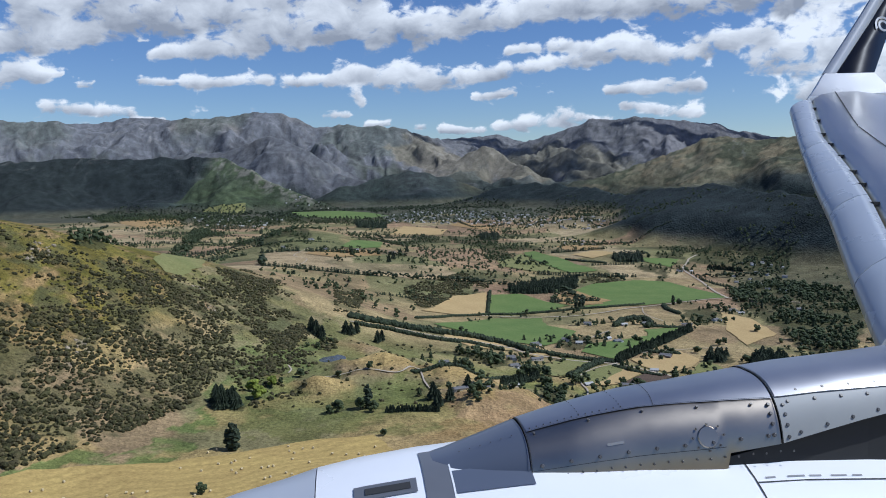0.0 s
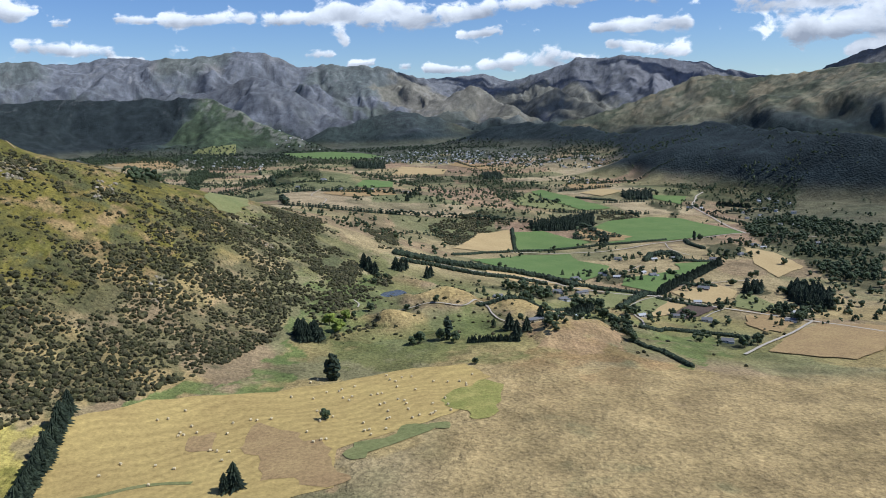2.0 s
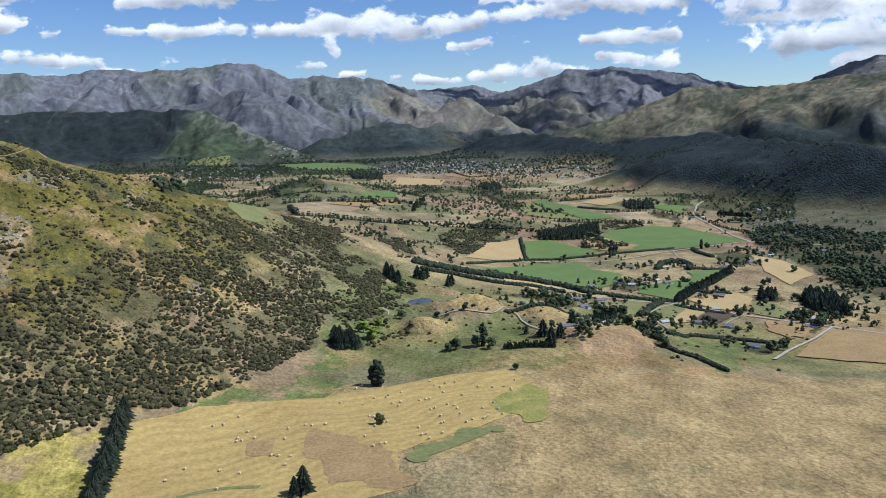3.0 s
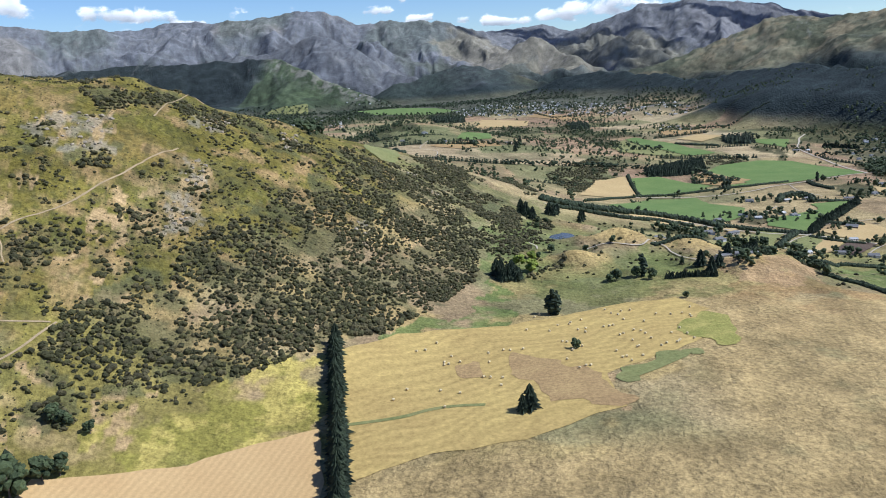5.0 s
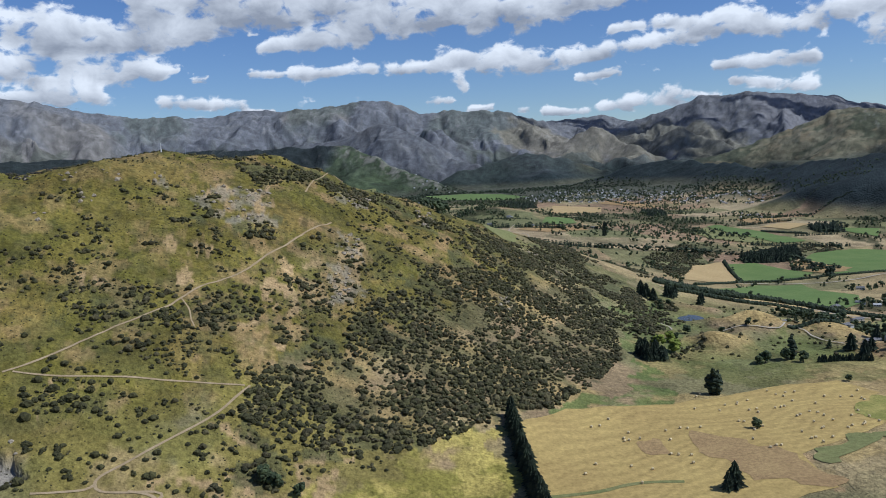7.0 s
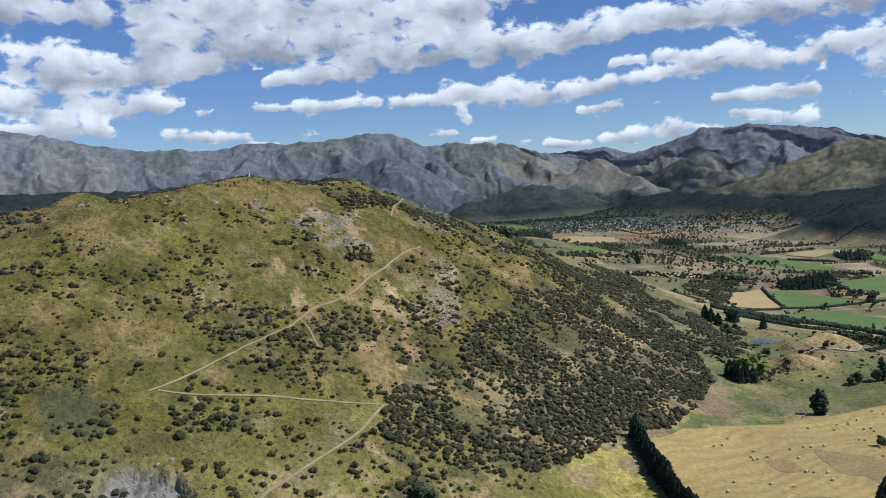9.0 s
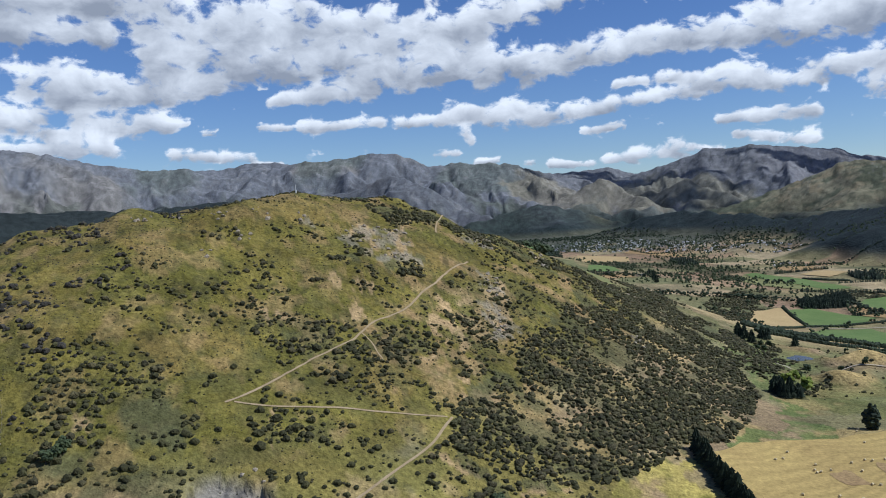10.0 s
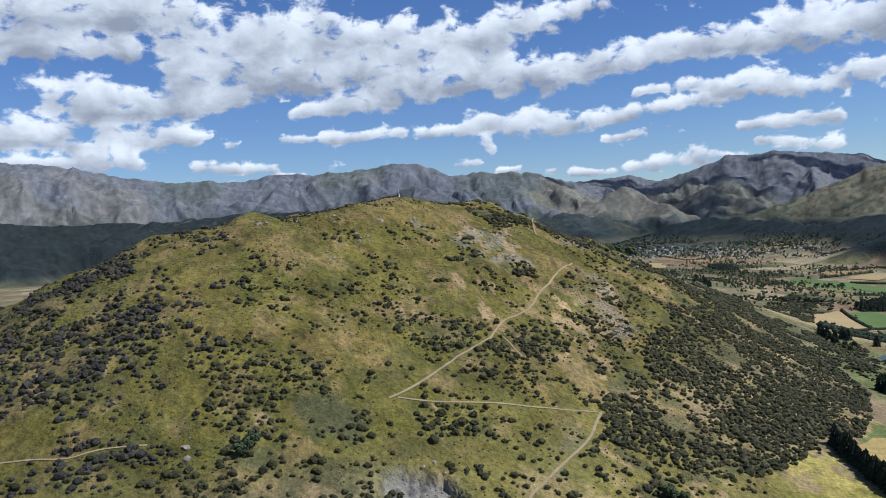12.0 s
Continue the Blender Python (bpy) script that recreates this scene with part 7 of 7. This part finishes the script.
def build_wing():
    wing = new("airliner_wing")
    wing.matrix_world = CABIN
    front = ((14.6, 8.47, 1.13), (12.2, 7.26, 0.37), (10.4, 6.40, -0.21), (8.9, 5.70, -0.61), (7.2, 4.86, -1.12), (6.1, 4.36, -1.48))
    rear = ((14.8, 9.02, 1.34), (12.4, 7.76, 0.56), (10.6, 7.02, 0.07), (9.0, 6.26, -0.33), (7.3, 5.39, -0.82), (6.2, 4.90, -1.17))

    def between(line, t):
        k = min(int(t), len(line) - 2)
        return [line[k][i] + (line[k + 1][i] - line[k][i]) * (t - k) for i in range(3)]

    def slat_ring(t):
        (fo, fx, fz), (ro, rx, rz) = between(front, t), between(rear, t)
        out = []
        for u, lift in ((0.0, -0.03), (0.04, 0.035), (0.15, 0.075), (0.4, 0.09), (0.75, 0.06), (1.0, 0.0), (0.97, -0.03), (0.5, -0.06), (0.12, -0.10)):
            out.append((fx + (rx - fx) * u, fo + (ro - fo) * u, fz + (rz - fz) * u + lift))
        return out
    for a, b in ((0.0, 1.25), (1.262, 2.9), (2.912, 4.0), (4.012, 5.0)):
        loft("slat", [slat_ring(t) for t in np.linspace(a, b, 7)], WING_PAINT, wing)

    def wing_ring(t):
        ro, rx, rz = between(rear, t)
        chord = 1.9 + 0.42 * t
        return [(rx + dx * (chord if k else 1), ro, rz + dz) for k, (dx, dz) in enumerate(((0.02, -0.06), (0.03, 0.03), (0.10, 0.11), (0.25, 0.16), (0.5, 0.17), (0.8, 0.10), (1.0, 0.0), (0.6, -0.16), (0.15, -0.18)))]
    loft("wing_box", [wing_ring(t) for t in np.linspace(0.0, 5.0, 14)], ALLOY, wing, "bright grey upper wing skin")
    loft("spar_seam", [[(q[0], q[1], q[2] + 0.006), (q[0] + 0.03, q[1], q[2] + 0.006)] for q in (wing_ring(t)[3] for t in np.linspace(0.0, 5.0, 20))], SEAM_AND_SHADE, wing, closed=False)
    for t in (0.25, 0.6, 0.95, 1.3, 1.7, 2.2, 2.6, 3.1):
        ro, rx, rz = between(rear, t)
        bm = bmesh.new()
        box(bm, rx - 0.02, rx + 0.10, ro - 0.05, ro + 0.05, rz - 0.04, rz + 0.008)
        part("slat_track", bm, SEAM_AND_SHADE, wing)
    # the tip and the upturned winglet
    loft("tip_fairing", [[(8.87, 14.8, 1.28), (9.0, 14.8, 1.42), (10.9, 14.85, 1.50), (11.1, 14.85, 1.30)], [(9.2, 15.05, 1.55), (9.3, 15.0, 1.66), (10.8, 15.05, 1.62), (11.0, 15.1, 1.55)], [(9.53, 15.30, 1.86), (9.56, 15.22, 1.90), (10.62, 15.24, 1.92), (10.66, 15.32, 1.86)]], COWL_PAINT, wing, "white wing-tip fairing")
    winglet = loft("winglet", [[(9.80, 15.30, 1.88), (9.82, 15.22, 1.91), (10.62, 15.24, 1.92), (10.66, 15.32, 1.88)], [(10.75, 15.72, 2.95), (10.77, 15.65, 2.95), (11.26, 15.67, 2.95), (11.29, 15.73, 2.95)], [(11.70, 16.12, 4.05), (11.71, 16.06, 4.05), (12.05, 16.08, 4.05), (12.07, 16.13, 4.05)]], BLACK_PAINT, wing, "black upturned winglet")
    loft("leading_edge", [[(9.53, 15.30, 1.88), (9.55, 15.24, 1.91), (9.80, 15.22, 1.912), (9.80, 15.31, 1.88)], [(10.48, 15.72, 2.95), (10.50, 15.66, 2.95), (10.76, 15.645, 2.95), (10.76, 15.73, 2.95)], [(11.42, 16.12, 4.05), (11.44, 16.07, 4.05), (11.71, 16.055, 4.05), (11.71, 16.13, 4.05)]], LIP_PAINT, wing, "grey winglet leading edge")
    for r, a0, a1 in ((0.16, -40, 200), (0.09, 20, 290)):
        ring = []
        for a in np.linspace(radians(a0), radians(a1), 16):
            x, z = 11.05 + r * math.cos(a), 2.90 + r * 1.1 * math.sin(a)
            ring.append([(x + k * 0.022 * math.cos(a), 15.632 + 0.38 * (z - 2.95), z + k * 0.022 * math.sin(a)) for k in (-1, 1)])
        loft("emblem_stroke", ring, COWL_PAINT, winglet, "white curled stroke", closed=False)
    return tagged(wing, "grey airliner wing with drooped slats and black winglet", "aircraft wing")


build_engine()
build_wing()
